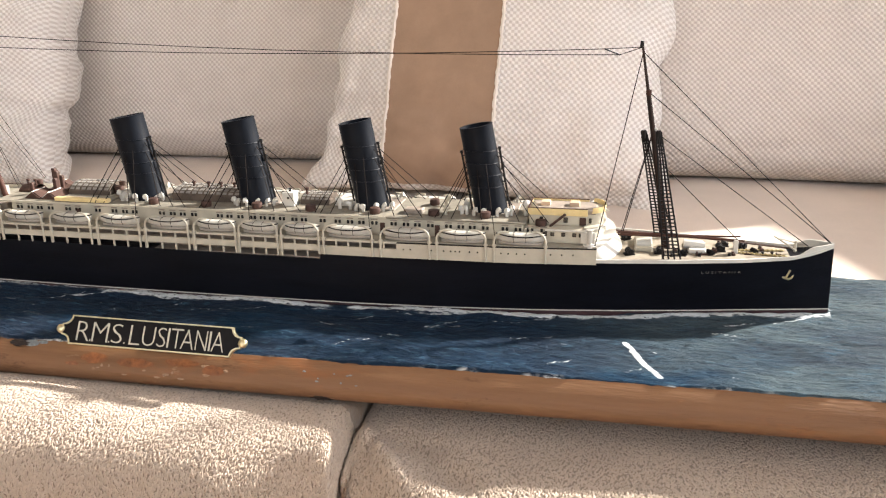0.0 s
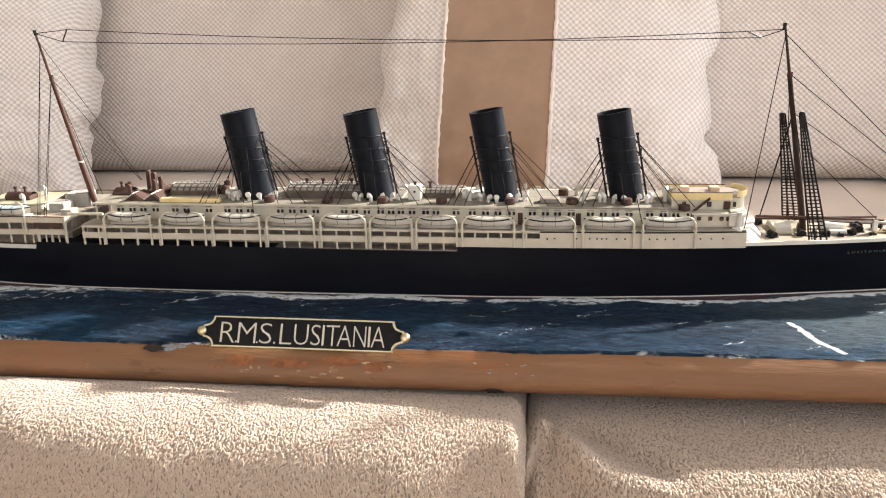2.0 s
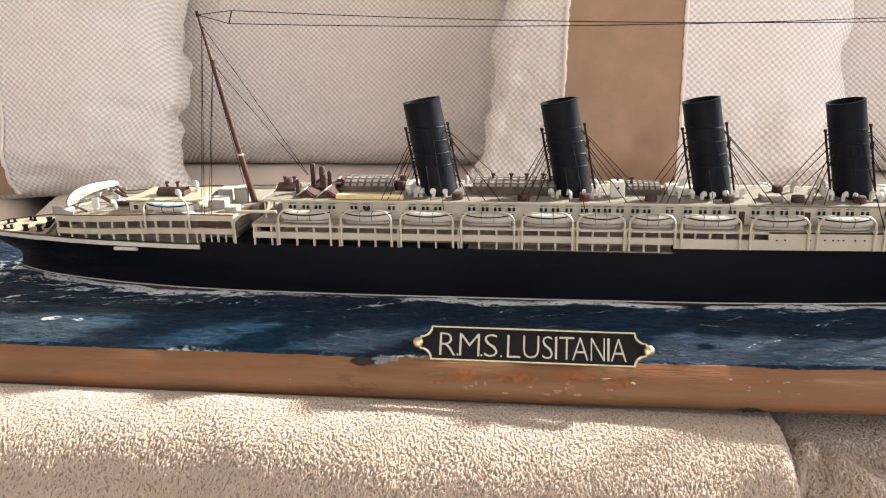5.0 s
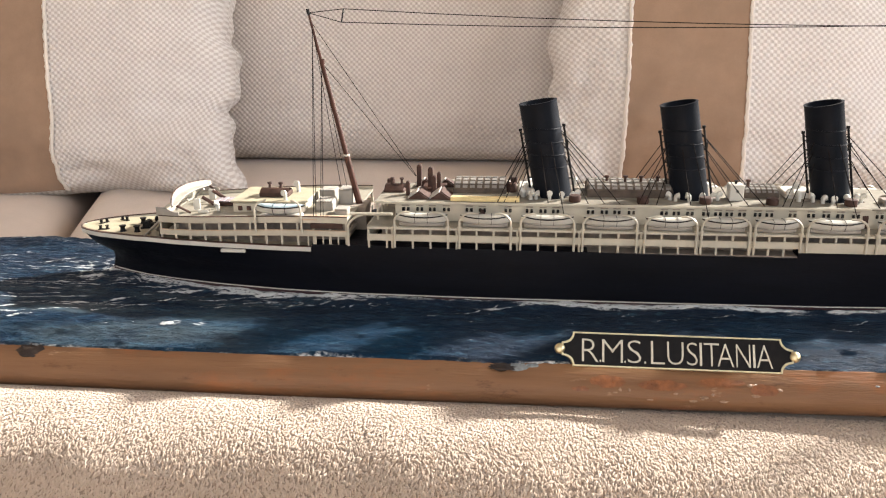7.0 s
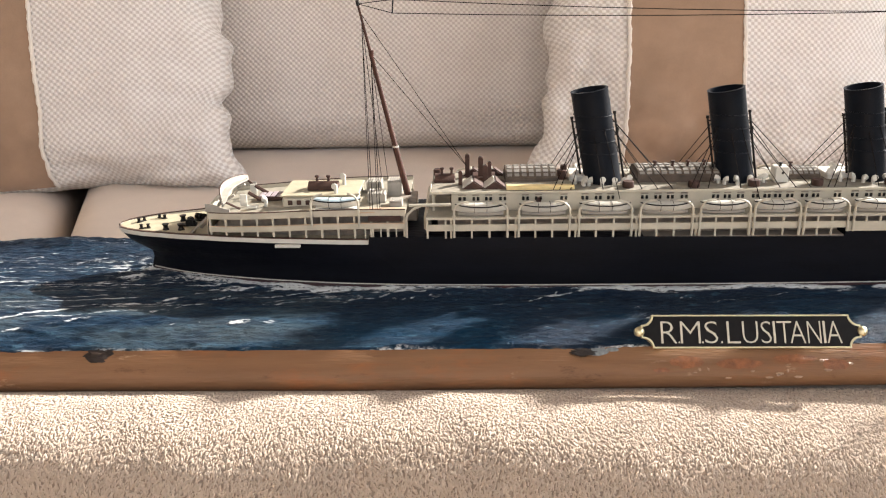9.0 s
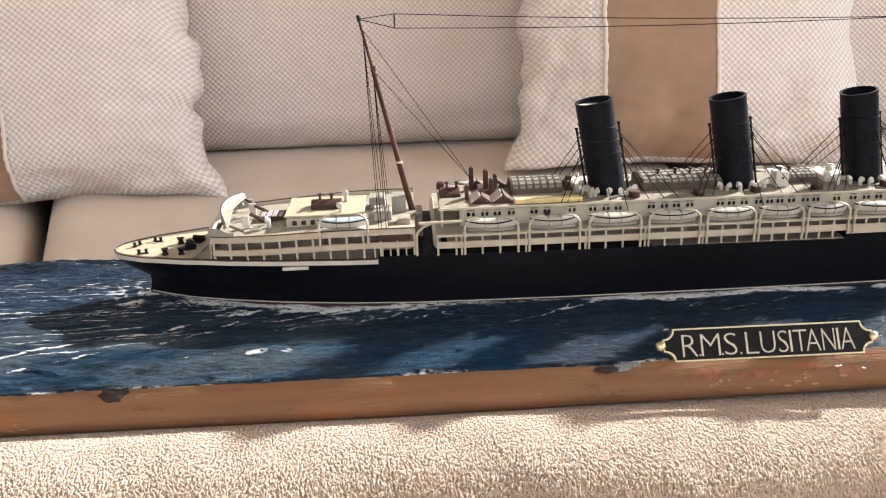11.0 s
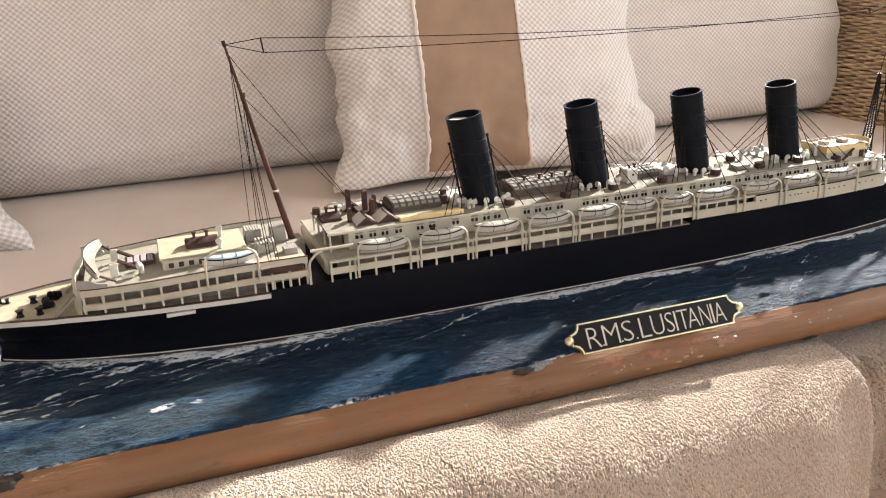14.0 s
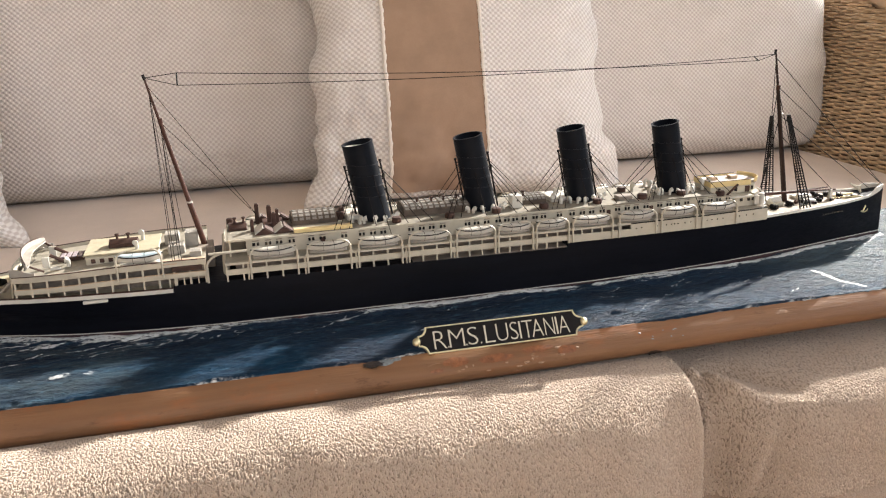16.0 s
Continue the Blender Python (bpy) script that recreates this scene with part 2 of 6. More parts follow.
SUEDE = cloth("tan suede", (0.335, 0.218, 0.146), 0.15, 1600, 0.25, 0.35, 26)
PIPING = cloth("piping cord", (0.78, 0.70, 0.62), 0.08, 1500, 0.6)
# darker than the loops: shade between them is put into the ground
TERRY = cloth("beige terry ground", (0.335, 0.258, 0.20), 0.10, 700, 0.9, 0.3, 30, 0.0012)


def pile_cloth():
    """Terry loops, each a little lighter or darker than the next."""
    m, t, b, add, link = material("beige terry loops")
    rnd = add("ShaderNodeNewGeometry").outputs["Random Per Island"]
    co = add("ShaderNodeTexCoord").outputs["Object"]
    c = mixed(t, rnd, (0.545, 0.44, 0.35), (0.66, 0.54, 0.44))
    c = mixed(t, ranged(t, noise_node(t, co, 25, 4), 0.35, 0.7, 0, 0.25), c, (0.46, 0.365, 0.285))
    link(c, b.inputs["Base Color"])
    bumped(t, noise_node(t, co, 2600, 3, 0.7), 0.6, 0.0005, b)
    b.inputs["Roughness"].default_value = 0.95
    b.inputs["Specular IOR Level"].default_value = 0.1
    b.inputs["Sheen Weight"].default_value = 0.3
    # cotton lets some light through
    through_light = add("ShaderNodeBsdfTranslucent")
    link(c, through_light.inputs["Color"])
    both = add("ShaderNodeMixShader")
    both.inputs[0].default_value = 0.24
    link(b.outputs[0], both.inputs[1])
    link(through_light.outputs[0], both.inputs[2])
    link(both.outputs[0], t.nodes["Material Output"].inputs["Surface"])
    return m


PILE = pile_cloth()
RATTAN = paint("rattan", (0.53, 0.385, 0.24), 0.55, 0.18, 60, 0.4, dirt=(0.34, 0.20, 0.10), pieces=0.12)
# also lies behind the strands, so the gaps' shade is in its colour
RATTANDARK = paint("dark rattan", (0.13, 0.075, 0.042), 0.7, 0.3, 80)
PLASTER = paint("plaster", (0.72, 0.67, 0.60), 0.85, 0.04, 3, 0.1)
FLOORWOOD = paint("floor boards", (0.34, 0.22, 0.13), 0.4, 0.2, 6, 0.1, stretch=(1, 6, 1))
FRAMEWHITE = paint("window frame paint", (0.8, 0.79, 0.76), 0.4, 0.04, 8)
CHAIN = paint("tarnished chain", (0.40, 0.32, 0.16), 0.4, 0.3, 600, 0.4, metal=0.7)


# ---- mesh helpers ----
def part(name, bm, mat, parent=None, label="", smooth=False):
    me = bpy.data.meshes.new(name)
    bmesh.ops.recalc_face_normals(bm, faces=bm.faces)
    bm.to_mesh(me)
    bm.free()
    me.materials.append(mat)
    if smooth:
        me.shade_smooth()
        me.set_sharp_from_angle(angle=radians(40))
    ob = new(name, me)
    ob.parent = parent
    if label:
        ob["label"] = label
    return ob


def again(ob, parent, m=None):
    """Another object on the same mesh, as a part of parent."""
    o = new(ob.name.split(".")[0], ob.data)
    o.parent = parent
    if "label" in ob:
        o["label"] = ob["label"]
    if m is not None:
        o.matrix_basis = m
    return o


def thing(name, label, category, group="", kind="", at=(0, 0, 0)):
    ob = new(name)
    ob.location = at
    ob.empty_display_size = 0.02
    return tagged(ob, label, category, group, kind)


def box(bm, x0, x1, y0, y1, z0, z1, bevel=0.0):
    v = [bm.verts.new((x, y, z)) for x in (x0, x1) for y in (y0, y1) for z in (z0, z1)]
    fs = [bm.faces.new([v[i] for i in q]) for q in ((0, 1, 3, 2), (4, 6, 7, 5), (0, 4, 5, 1), (2, 3, 7, 6), (0, 2, 6, 4), (1, 5, 7, 3))]
    if bevel:
        es = list({e for f in fs for e in f.edges})
        bmesh.ops.bevel(bm, geom=es, offset=bevel, segments=1, affect="EDGES", clamp_overlap=True)
    return bm


def boxed(x0, x1, y0, y1, z0, z1, bevel=0.0003):
    return box(bmesh.new(), x0, x1, y0, y1, z0, z1, bevel)


def rod(bm, pts, r, n=6):
    """A round bar along a line of points; r may be one radius or one for each point."""
    pts = [Vector(p) for p in pts]
    rs = r if isinstance(r, (list, tuple)) else [r] * len(pts)
    rings, side = [], None
    for i, p in enumerate(pts):
        d = (pts[min(i + 1, len(pts) - 1)] - pts[max(i - 1, 0)]).normalized()
        if side is None:
            side = d.orthogonal().normalized()
        side = (side - d * side.dot(d)).normalized()
        up = d.cross(side)
        rings.append([bm.verts.new(p + rs[i] * (math.cos(a) * side + math.sin(a) * up)) for a in (2 * math.pi * k / n for k in range(n))])
    for a, b in zip(rings, rings[1:]):
        for k in range(n):
            bm.faces.new((a[k], a[(k + 1) % n], b[(k + 1) % n], b[k]))
    bm.faces.new(rings[0][::-1])
    bm.faces.new(rings[-1])
    return bm


def bar(pts, r, n=6):
    return rod(bmesh.new(), pts, r, n)


def lathe(bm, profile, at=(0, 0, 0), n=12):
    """Turn (radius, height) pairs round the upright through at."""
    at = Vector(at)
    rings = []
    for r, z in profile:
        if r <= 1e-6:
            rings.append([bm.verts.new(at + Vector((0, 0, z)))])
        else:
            rings.append([bm.verts.new(at + Vector((r * math.cos(2 * math.pi * k / n), r * math.sin(2 * math.pi * k / n), z))) for k in range(n)])
    for a, b in zip(rings, rings[1:]):
        for k in range(n):
            q = [a[k % len(a)], a[(k + 1) % len(a)], b[(k + 1) % len(b)], b[k % len(b)]]
            q = list(dict.fromkeys(q))
            if len(q) > 2:
                bm.faces.new(q)
    return bm


def prism(bm, outline, z0, z1):
    """An upright block on an outline of (x, y)."""
    a = [bm.verts.new((x, y, z0)) for x, y in outline]
    b = [bm.verts.new((x, y, z1)) for x, y in outline]
    n = len(a)
    for k in range(n):
        bm.faces.new((a[k], a[(k + 1) % n], b[(k + 1) % n], b[k]))
    bm.faces.new(a[::-1])
    bm.faces.new(b)
    return bm


def sheet(bm, rows):
    """A skin over rows of points."""
    vs = [[bm.verts.new(p) for p in row] for row in rows]
    for a, b in zip(vs, vs[1:]):
        for k in range(len(a) - 1):
            bm.faces.new((a[k], a[k + 1], b[k + 1], b[k]))
    return vs


def curve_at(table, x):
    xs, ys = zip(*table)
    return float(np.interp(x, xs, ys))


def smoothstep(a, b, x):
    u = np.clip((x - a) / (b - a), 0, 1)
    return u * u * (3 - 2 * u)


def value_noise(x, y, seed):
    """Smooth random heights from -1 to 1 on a lattice of step 1."""
    rng = np.random.default_rng(seed)
    g = rng.uniform(-1, 1, (256, 256))
    xi, yi = np.floor(x).astype(int), np.floor(y).astype(int)
    fx, fy = x - xi, y - yi
    fx, fy = fx * fx * (3 - 2 * fx), fy * fy * (3 - 2 * fy)
    w = lambda i, j: g[i % 256, j % 256]
    return (w(xi, yi) * (1 - fx) + w(xi + 1, yi) * fx) * (1 - fy) + (w(xi, yi + 1) * (1 - fx) + w(xi + 1, yi + 1) * fx) * fy


def fbm(x, y, seed, octaves=4, gain=0.5):
    return sum(gain**k * value_noise(x * 2**k, y * 2**k, seed + k) for k in range(octaves))


def grid_mesh(name, P, mat, parent=None, label="", uv=None, smooth=True, wrap=False, attributes=()):
    """A mesh over an array of points (rows, columns, 3), with metre-true UVs."""
    nr, nc = P.shape[:2]
    idx = np.arange(nr * nc).reshape(nr, nc)
    if wrap:
        idx = np.concatenate([idx, idx[:, :1]], 1)
    q = np.stack([idx[:-1, :-1], idx[:-1, 1:], idx[1:, 1:], idx[1:, :-1]], -1).reshape(-1, 4)
    me = bpy.data.meshes.new(name)
    me.from_pydata(P.reshape(-1, 3).tolist(), [], q.tolist())
    if uv is not None:
        layer = me.uv_layers.new(name="UVMap")
        layer.data.foreach_set("uv", uv.reshape(-1, 2)[q.ravel()].ravel().astype(np.float32))
    for key, values in attributes:
        me.attributes.new(key, "FLOAT", "POINT").data.foreach_set("value", values.ravel().astype(np.float32))
    me.materials.append(mat)
    if smooth:
        me.shade_smooth()
    ob = new(name, me)
    ob.parent = parent
    if label:
        ob["label"] = label
    return ob


# ---- the room round the sofa ----
def room():
    """Unseen plain walls, added to close the room, with an assumed window opening in three of them."""
    fx0, fx1, fy0, fy1, z0, z1 = -2.2, 2.1, -2.6, 2.35, -0.46, 2.35
    floor = part("floor", boxed(fx0 - 0.1, fx1 + 0.1, fy0 - 0.1, fy1 + 0.1, z0 - 0.1, z0, 0), FLOORWOOD)
    tagged(floor, "brown wooden floor of the sunny room", "floor", kind="structure")
    ceil = part("ceiling", boxed(fx0 - 0.1, fx1 + 0.1, fy0 - 0.1, fy1 + 0.1, z1, z1 + 0.1, 0), PLASTER)
    tagged(ceil, "plain off-white plaster ceiling, added out of view", "ceiling", kind="structure")

    def wall(name, horizontal, at, thick, a0, a1, hole):
        bm = bmesh.new()
        h0, h1, hz0, hz1 = hole if hole else (a1, a1, 0, 0)
        for lo, hi, zl, zh in ((a0, h0, z0, z1), (h1, a1, z0, z1), (h0, h1, z0, hz0), (h0, h1, hz1, z1)) if hole else ((a0, a1, z0, z1),):
            if horizontal:
                box(bm, lo, hi, min(at, at + thick), max(at, at + thick), zl, zh)
            else:
                box(bm, min(at, at + thick), max(at, at + thick), lo, hi, zl, zh)
        w = part(name, bm, PLASTER)
        tagged(w, "plain off-white plaster wall, added out of view", "wall", kind="structure")
        if not hole:
            return
        fb = bmesh.new()
        for c0, c1, zl, zh in ((h0, h0 + 0.05, hz0, hz1), (h1 - 0.05, h1, hz0, hz1), (h0 + 0.05, h1 - 0.05, hz0, hz0 + 0.05), (h0 + 0.05, h1 - 0.05, hz1 - 0.05, hz1)):
            mid = at + thick / 2
            if horizontal:
                box(fb, c0 + 0.002, c1 - 0.002, mid - 0.03, mid + 0.03, zl, zh)
            else:
                box(fb, mid - 0.03, mid + 0.03, c0 + 0.002, c1 - 0.002, zl, zh)
        win = part("window_" + name[5:], fb, FRAMEWHITE)
        tagged(win, "white painted window frame in the wall", "window", kind="structure")

    wall("wall_north", True, fy1, 0.1, fx0 - 0.1, fx1 + 0.1, (-1.9, 1.9, 0.40, 2.2))
    wall("wall_south", True, fy0, -0.1, fx0 - 0.1, fx1 + 0.1, (-1.7, 1.1, 0.35, 1.75))
    # unseen opening, trimmed to keep the sun off the large scatter cushion
    wall("wall_east", False, fx1, 0.1, fy0, fy1, (-1.85, 1.98, 0.45, 1.84))
    wall("wall_west", False, fx0, -0.1, fy0, fy1, None)


room()


# ---- the sofa ----
def soft_block(name, x0, x1, y0, y1, z0, z1, mat, parent, label="", rnd=0.05, crown=0.008, seed=1, skew=(0.0, 0.0)):
    """A box cushion with rounded edges and a crowned, slightly uneven top, as one closed skin."""
    bm = bmesh.new()
    bmesh.ops.create_cube(bm, size=2.0)
    bmesh.ops.subdivide_edges(bm, edges=bm.edges[:], cuts=22, use_grid_fill=True)
    c = Vector(((x0 + x1) / 2, (y0 + y1) / 2, (z0 + z1) / 2))
    h = Vector(((x1 - x0) / 2, (y1 - y0) / 2, (z1 - z0) / 2))
    for v in bm.verts:
        p = Vector([math.copysign(math.sin(abs(q) * math.pi / 2) ** 0.8, q) for q in v.co])
        q = Vector((p.x * h.x, p.y * h.y, p.z * h.z))
        core = Vector([max(-(hh - rnd), min(hh - rnd, a)) for a, hh in zip(q, h)])
        d = q - core
        if d.length > 1e-9:
            m = max(abs(d.x), abs(d.y), abs(d.z))
            d = d.normalized() * m
        q = core + d
        if q.z > 0:
            q.z += crown * (1 - p.x * p.x) * (1 - p.y * p.y)
        w = c + q
        # a side seam that runs aslant
        w.x += (skew[0] * (1 - p.x) / 2 + skew[1] * (1 + p.x) / 2) * (w.y - 0.19)
        w += Vector((0, 0, 1)) * 0.0025 * noise.noise(w * 9 + Vector((seed, 0, 0)))
        v.co = w
    return part(name, bm, mat, parent, label, smooth=True)


sofa = thing("sofa", "wicker sofa with beige seat and back cushions, in a sunny room", "sofa", at=(0, 0.2, -0.45))
SOFA_IN = Matrix.Translation((0, -0.2, 0.45))


def sofa_part(ob):
    ob.matrix_basis = SOFA_IN
    ob.parent = sofa
    return ob


sofa_part(part("seat_base", boxed(-1.28, 0.66, -0.13, 0.60, -0.40, -0.175, 0.01), RATTANDARK, label="dark woven seat base"))
for lx, ly in ((-1.24, -0.1), (0.62, -0.1), (-1.24, 0.56), (0.62, 0.56)):
    sofa_part(part("leg", bar([(lx, ly, -0.45), (lx, ly, -0.395)], 0.022, 10), RATTANDARK))
SEAT_Z = -0.0235
sofa_part(soft_block("seat_cushion", -0.478, 0.098, -0.125, 0.56, -0.17, SEAT_Z - 0.004, SEATCLOTH, None, "plain beige seat cushion", 0.035, 0.004, 3, (-0.33, 0.0)))
sofa_part(soft_block("seat_cushion", 0.103, 0.622, -0.070, 0.56, -0.17, SEAT_Z - 0.006, SEATCLOTH, None, "plain beige seat cushion", 0.035, 0.005, 5))
sofa_part(soft_block("seat_cushion", -1.10, -0.490, -0.125, 0.56, -0.17, SEAT_Z - 0.008, SEATCLOTH, None, "plain beige seat cushion", 0.035, 0.004, 8, (0.0, -0.33)))


def cushion(name, w, h, d, m, mat, label, parent=None, power=5.0, pinch=0.0, edge=0.3, seed=1, wrinkle=0.004, slump=(0.0, 0.0), foot=0.0, notches=(), taper=0.0, ragged=0.0065, n=128):
    """A stuffed cushion: bulging front and back meeting at a seam, creased near its corners. Local x right, y thickness, z up; m places it."""
    u = np.linspace(-1, 1, n)
    U, V = np.meshgrid(u, u)
    S = lambda q: np.sign(q) * (1 - (1 - np.abs(q)) ** 1.7)
    U, V = S(U), S(V)
    low = np.where(V < 0, 11.0, power)  # the foot of the cushion is pressed flat
    prof = ((1 - np.abs(U) ** power) * (1 - np.abs(V) ** low)).clip(0) ** 0.5
    X = U * w / 2 * (1 - pinch * (1 - np.abs(V) ** 2) * np.abs(U) ** 3) * (1 + taper * V * (U > 0))
    Z = V * h / 2 * (1 - pinch * np.where(V > 0, 1.0, 0.2) * (1 - np.abs(U) ** 2) * np.abs(V) ** 3)
    crease = (np.abs(U) ** 3 + np.abs(V) ** 3) * wrinkle
    rows = []
    faces = []
    for side in (-1, 1):
        Y = side * (d / 2 * prof + edge * 0.01)
        Y = Y + side * prof * crease * fbm(U * 3.1 + V * 1.3 + seed * 7, V * 6.3 - U * 1.5 + seed * 3, seed + (side > 0) * 9, 3)
        X2 = X + np.abs(U) ** 6 * ragged * fbm(V * 6 + seed, U * 2, seed + 21, 2)
        for end, at, deep in notches:  # creases that run in from an edge
            dent = np.exp(-(((V - at - 0.10 * (1 - np.abs(U))) / 0.045) ** 2)) * np.clip(U * end, 0, 1) ** 3
            X2 = X2 - end * deep * dent * np.abs(U) ** 4
            Y = Y - side * deep * 0.8 * dent * prof
        # the foot slides forward along the seat
        fall = ((1 - V) / 2) ** 4 * (slump[0] * (1 - U**4) + slump[1] * U**4)
        lean = math.atan2(-np.array(m)[2][1], np.array(m)[2][2])
        settle = -Y * math.tan(lean) * ((1 - V) / 2) ** 3 * foot
        rows.append(np.stack([X2, Y - fall * math.cos(lean) + settle * math.sin(lean) * 0.5, Z - fall * math.sin(lean) - settle], -1))
    P = np.concatenate([r.reshape(-1, 3) for r in rows])
    nn = n * n
    idx = np.arange(nn).reshape(n, n)
    qf = np.stack([idx[:-1, :-1], idx[:-1, 1:], idx[1:, 1:], idx[1:, :-1]], -1).reshape(-1, 4)
    rim = np.concatenate([idx[0, :-1], idx[:-1, -1], idx[-1, :0:-1], idx[:0:-1, 0]])
    nxt = np.roll(rim, -1)
    band = np.stack([rim + nn, nxt + nn, nxt, rim], -1)
    F = np.concatenate([qf, qf[:, ::-1] + nn, band])
    M = np.array(m)
    W = P @ M[:3, :3].T + M[:3, 3]
    me = bpy.data.meshes.new(name)
    me.from_pydata(W.tolist(), [], F.tolist())
    layer = me.uv_layers.new(name="UVMap")
    uv = np.concatenate([np.stack([X, Z], -1).reshape(-1, 2), np.stack([X + 0.003, Z], -1).reshape(-1, 2)])
    layer.data.foreach_set("uv", uv[F.ravel()].ravel().astype(np.float32))
    me.materials.append(mat)
    me.shade_smooth()
    ob = new(name, me)
    ob.parent = parent
    if label:
        ob["label"] = label
    return ob, rows[0], M


def back_cushion(x0, x1, seed, tilt=14, ybot=0.405, taper=0.0):
    h, d = 0.36, 0.15
    m = pose((x0 + x1) / 2, ybot + 0.075 * 0.97 + 0.05, SEAT_Z + h / 2 * 0.97 - 0.004, -tilt, 0, 0)
    ob = cushion("back_cushion", x1 - x0, h, d, m, BACKWEAVE, "beige basket-weave back cushion", None, 7.0, 0.015, 1.0, seed, 0.006, foot=1.0, taper=taper, ragged=0.003)[0]
    return sofa_part(ob)


back_cushion(-0.66, 0.075, 11, 14, 0.418)
back_cushion(0.085, 0.656, 12, 14, 0.392, 0.045)
back_cushion(-1.20, -0.67, 13, 14, 0.418)
sofa_part(part("backrest", boxed(-1.24, 0.70, 0.60, 0.66, -0.40, 0.30, 0.015), RATTANDARK, label="woven rattan backrest"))


def wicker_arm():
    """The sofa's woven arm: upright stakes with rattan strands laid over two and under one."""
    y0, y1, z0, z1 = -0.16, 0.60, -0.10, 0.36
    top = lambda y: 0.163 + 0.27 * (y - 0.407)
    core = bmesh.new()
    sheet(core, [[(0.714, y, -0.40), (0.714, y, top(y) - 0.01), (0.75, y, top(y) + 0.004), (0.78, y, top(y) - 0.02), (0.78, y, -0.40)] for y in np.linspace(y0, y1, 24)])
    sofa_part(part("arm_core", core, RATTANDARK, label="core of the woven arm, dark for gap shade"))
    sofa_part(part("arm_rail", bar([(0.610 + 0.40 * (top(y) + 0.02), y, top(y)) for y in np.linspace(y0, y1, 30)], 0.011, 9), RATTAN, label="thick rattan arm rail", smooth=True))
    face = lambda z: 0.608 + 0.40 * max(0.0, z + 0.02)
    for k in range(int((y1 - y0) / 0.0165)):
        y = y0 + 0.008 + 0.0165 * k
        sofa_part(part("stake", bar([(face(z) + 0.004, y, z) for z in np.linspace(z0, top(y), 12)], 0.0022, 5), RATTANDARK))
    shared = []
    for ph in range(16):
        start = 0.10 * (ph // 2)
        ys = np.linspace(start, y1 - y0, max(8, int(200 * (1 - start / 0.76))))
        pts = [(0.0033 * math.sin(2 * math.pi * (y / 0.033 + ph / 2)), y, 0.0003 * math.sin(y * 61 + ph)) for y in ys]
        bm = rod(bmesh.new(), pts, [0.0018 * (1 + 0.05 * math.sin(y * 140 + ph)) for y in ys], 6)
        shared.append(part("strand", bm, RATTAN, None, smooth=True))
    z, k = -0.09, 0
    while z < top(y1) - 0.012:
        # each strand begins where the sloping arm rail stands above it
        need = max(0.0, 0.407 + (z - 0.163) / 0.27 - y0)
        ob = again(shared[k % 2 + 2 * min(7, int(math.ceil(need / 0.10 - 0.3)))], None)
        ob.parent = sofa
        ob.matrix_basis = SOFA_IN @ Matrix.Translation((face(z) - 0.001, y0 - (0.00025 * k) % 0.033, z)) @ pose(0, 0, 0, 0.06 * math.sin(k * 1.7), 0, 0)
        z += 0.0029 + 0.00015 * math.sin(k * 1.9)
        k += 1
    for o in shared:
        bpy.data.objects.remove(o)


wicker_arm()


def throw_pillow(w, h, d, m, stripe, label, seed, slump, notches):
    """A square scatter cushion with a suede band down its front, edged with cord."""
    pinch = 0.085
    ob, front, M = cushion("throw_pillow", w, h, d, m, PILLOWWEAVE, "", None, 3.6, pinch, 0.3, seed, 0.016, slump, 1.0, notches, ragged=0.0095)
    tagged(ob, label, "cushion", "scatter cushions on the sofa")
    zs = np.linspace(-h / 2 * 0.93, h / 2 * 0.93, 90)

    def on_front(x, z, lift):
        a, b = 2 * x / w, 2 * z / h
        for _ in range(6):
            a, b = 2 * x / w / (1 - pinch * (1 - b * b) * abs(a) ** 3), 2 * z / h / (1 - pinch * (1.0 if b > 0 else 0.2) * (1 - a * a) * abs(b) ** 3)
        n = front.shape[0]
        i, j = [(math.copysign(1 - max(0.0, 1 - abs(q)) ** (1 / 1.7), q) + 1) / 2 * (n - 1) for q in (b, a)]
        i0, j0 = min(n - 2, int(i)), min(n - 2, int(j))
        fi, fj, Y = i - i0, j - j0, front
        q = (Y[i0, j0] * (1 - fj) + Y[i0, j0 + 1] * fj) * (1 - fi) + (Y[i0 + 1, j0] * (1 - fj) + Y[i0 + 1, j0 + 1] * fj) * fi
        return M[:3, :3] @ (q - np.array([0, lift, 0])) + M[:3, 3]

    cols = np.linspace(stripe[0], stripe[1], 40)
    edge = lambda u: 0.0012 * math.sin(math.pi * u) ** 0.3
    P = np.array([[on_front(x, z, 0.0016 + edge((x - stripe[0]) / (stripe[1] - stripe[0]) * 0.98 + 0.01)) for x in cols] for z in zs])
    grid_mesh("suede_band", P, SUEDE, ob, "tan suede band")
    for x in stripe:
        bm = bmesh.new()
        zz = np.linspace(-h / 2 * 0.93, h / 2 * 0.93, 120)
        pts = [on_front(x + 0.0003 * math.sin(z * 300), z, 0.0022) for z in zz]
        rod(bm, pts, [0.0019 * (1 + 0.25 * math.sin(i * 2.2)) for i in range(len(zz))], 6)
        part("piping", bm, PIPING, ob, "pale cord piping", True)
    return ob


throw_pillow(0.353, 0.40, 0.135, pose(0.1055, 0.411, SEAT_Z + 0.186, -19.5, 2.6, 0), (-0.0946, 0.0091),
             "off-white woven scatter cushion with tan suede band, against the backrest", 3, (0.012, 0.045), ((1, -0.66, 0.009), (-1, -0.62, 0.008), (1, 0.25, 0.004)))
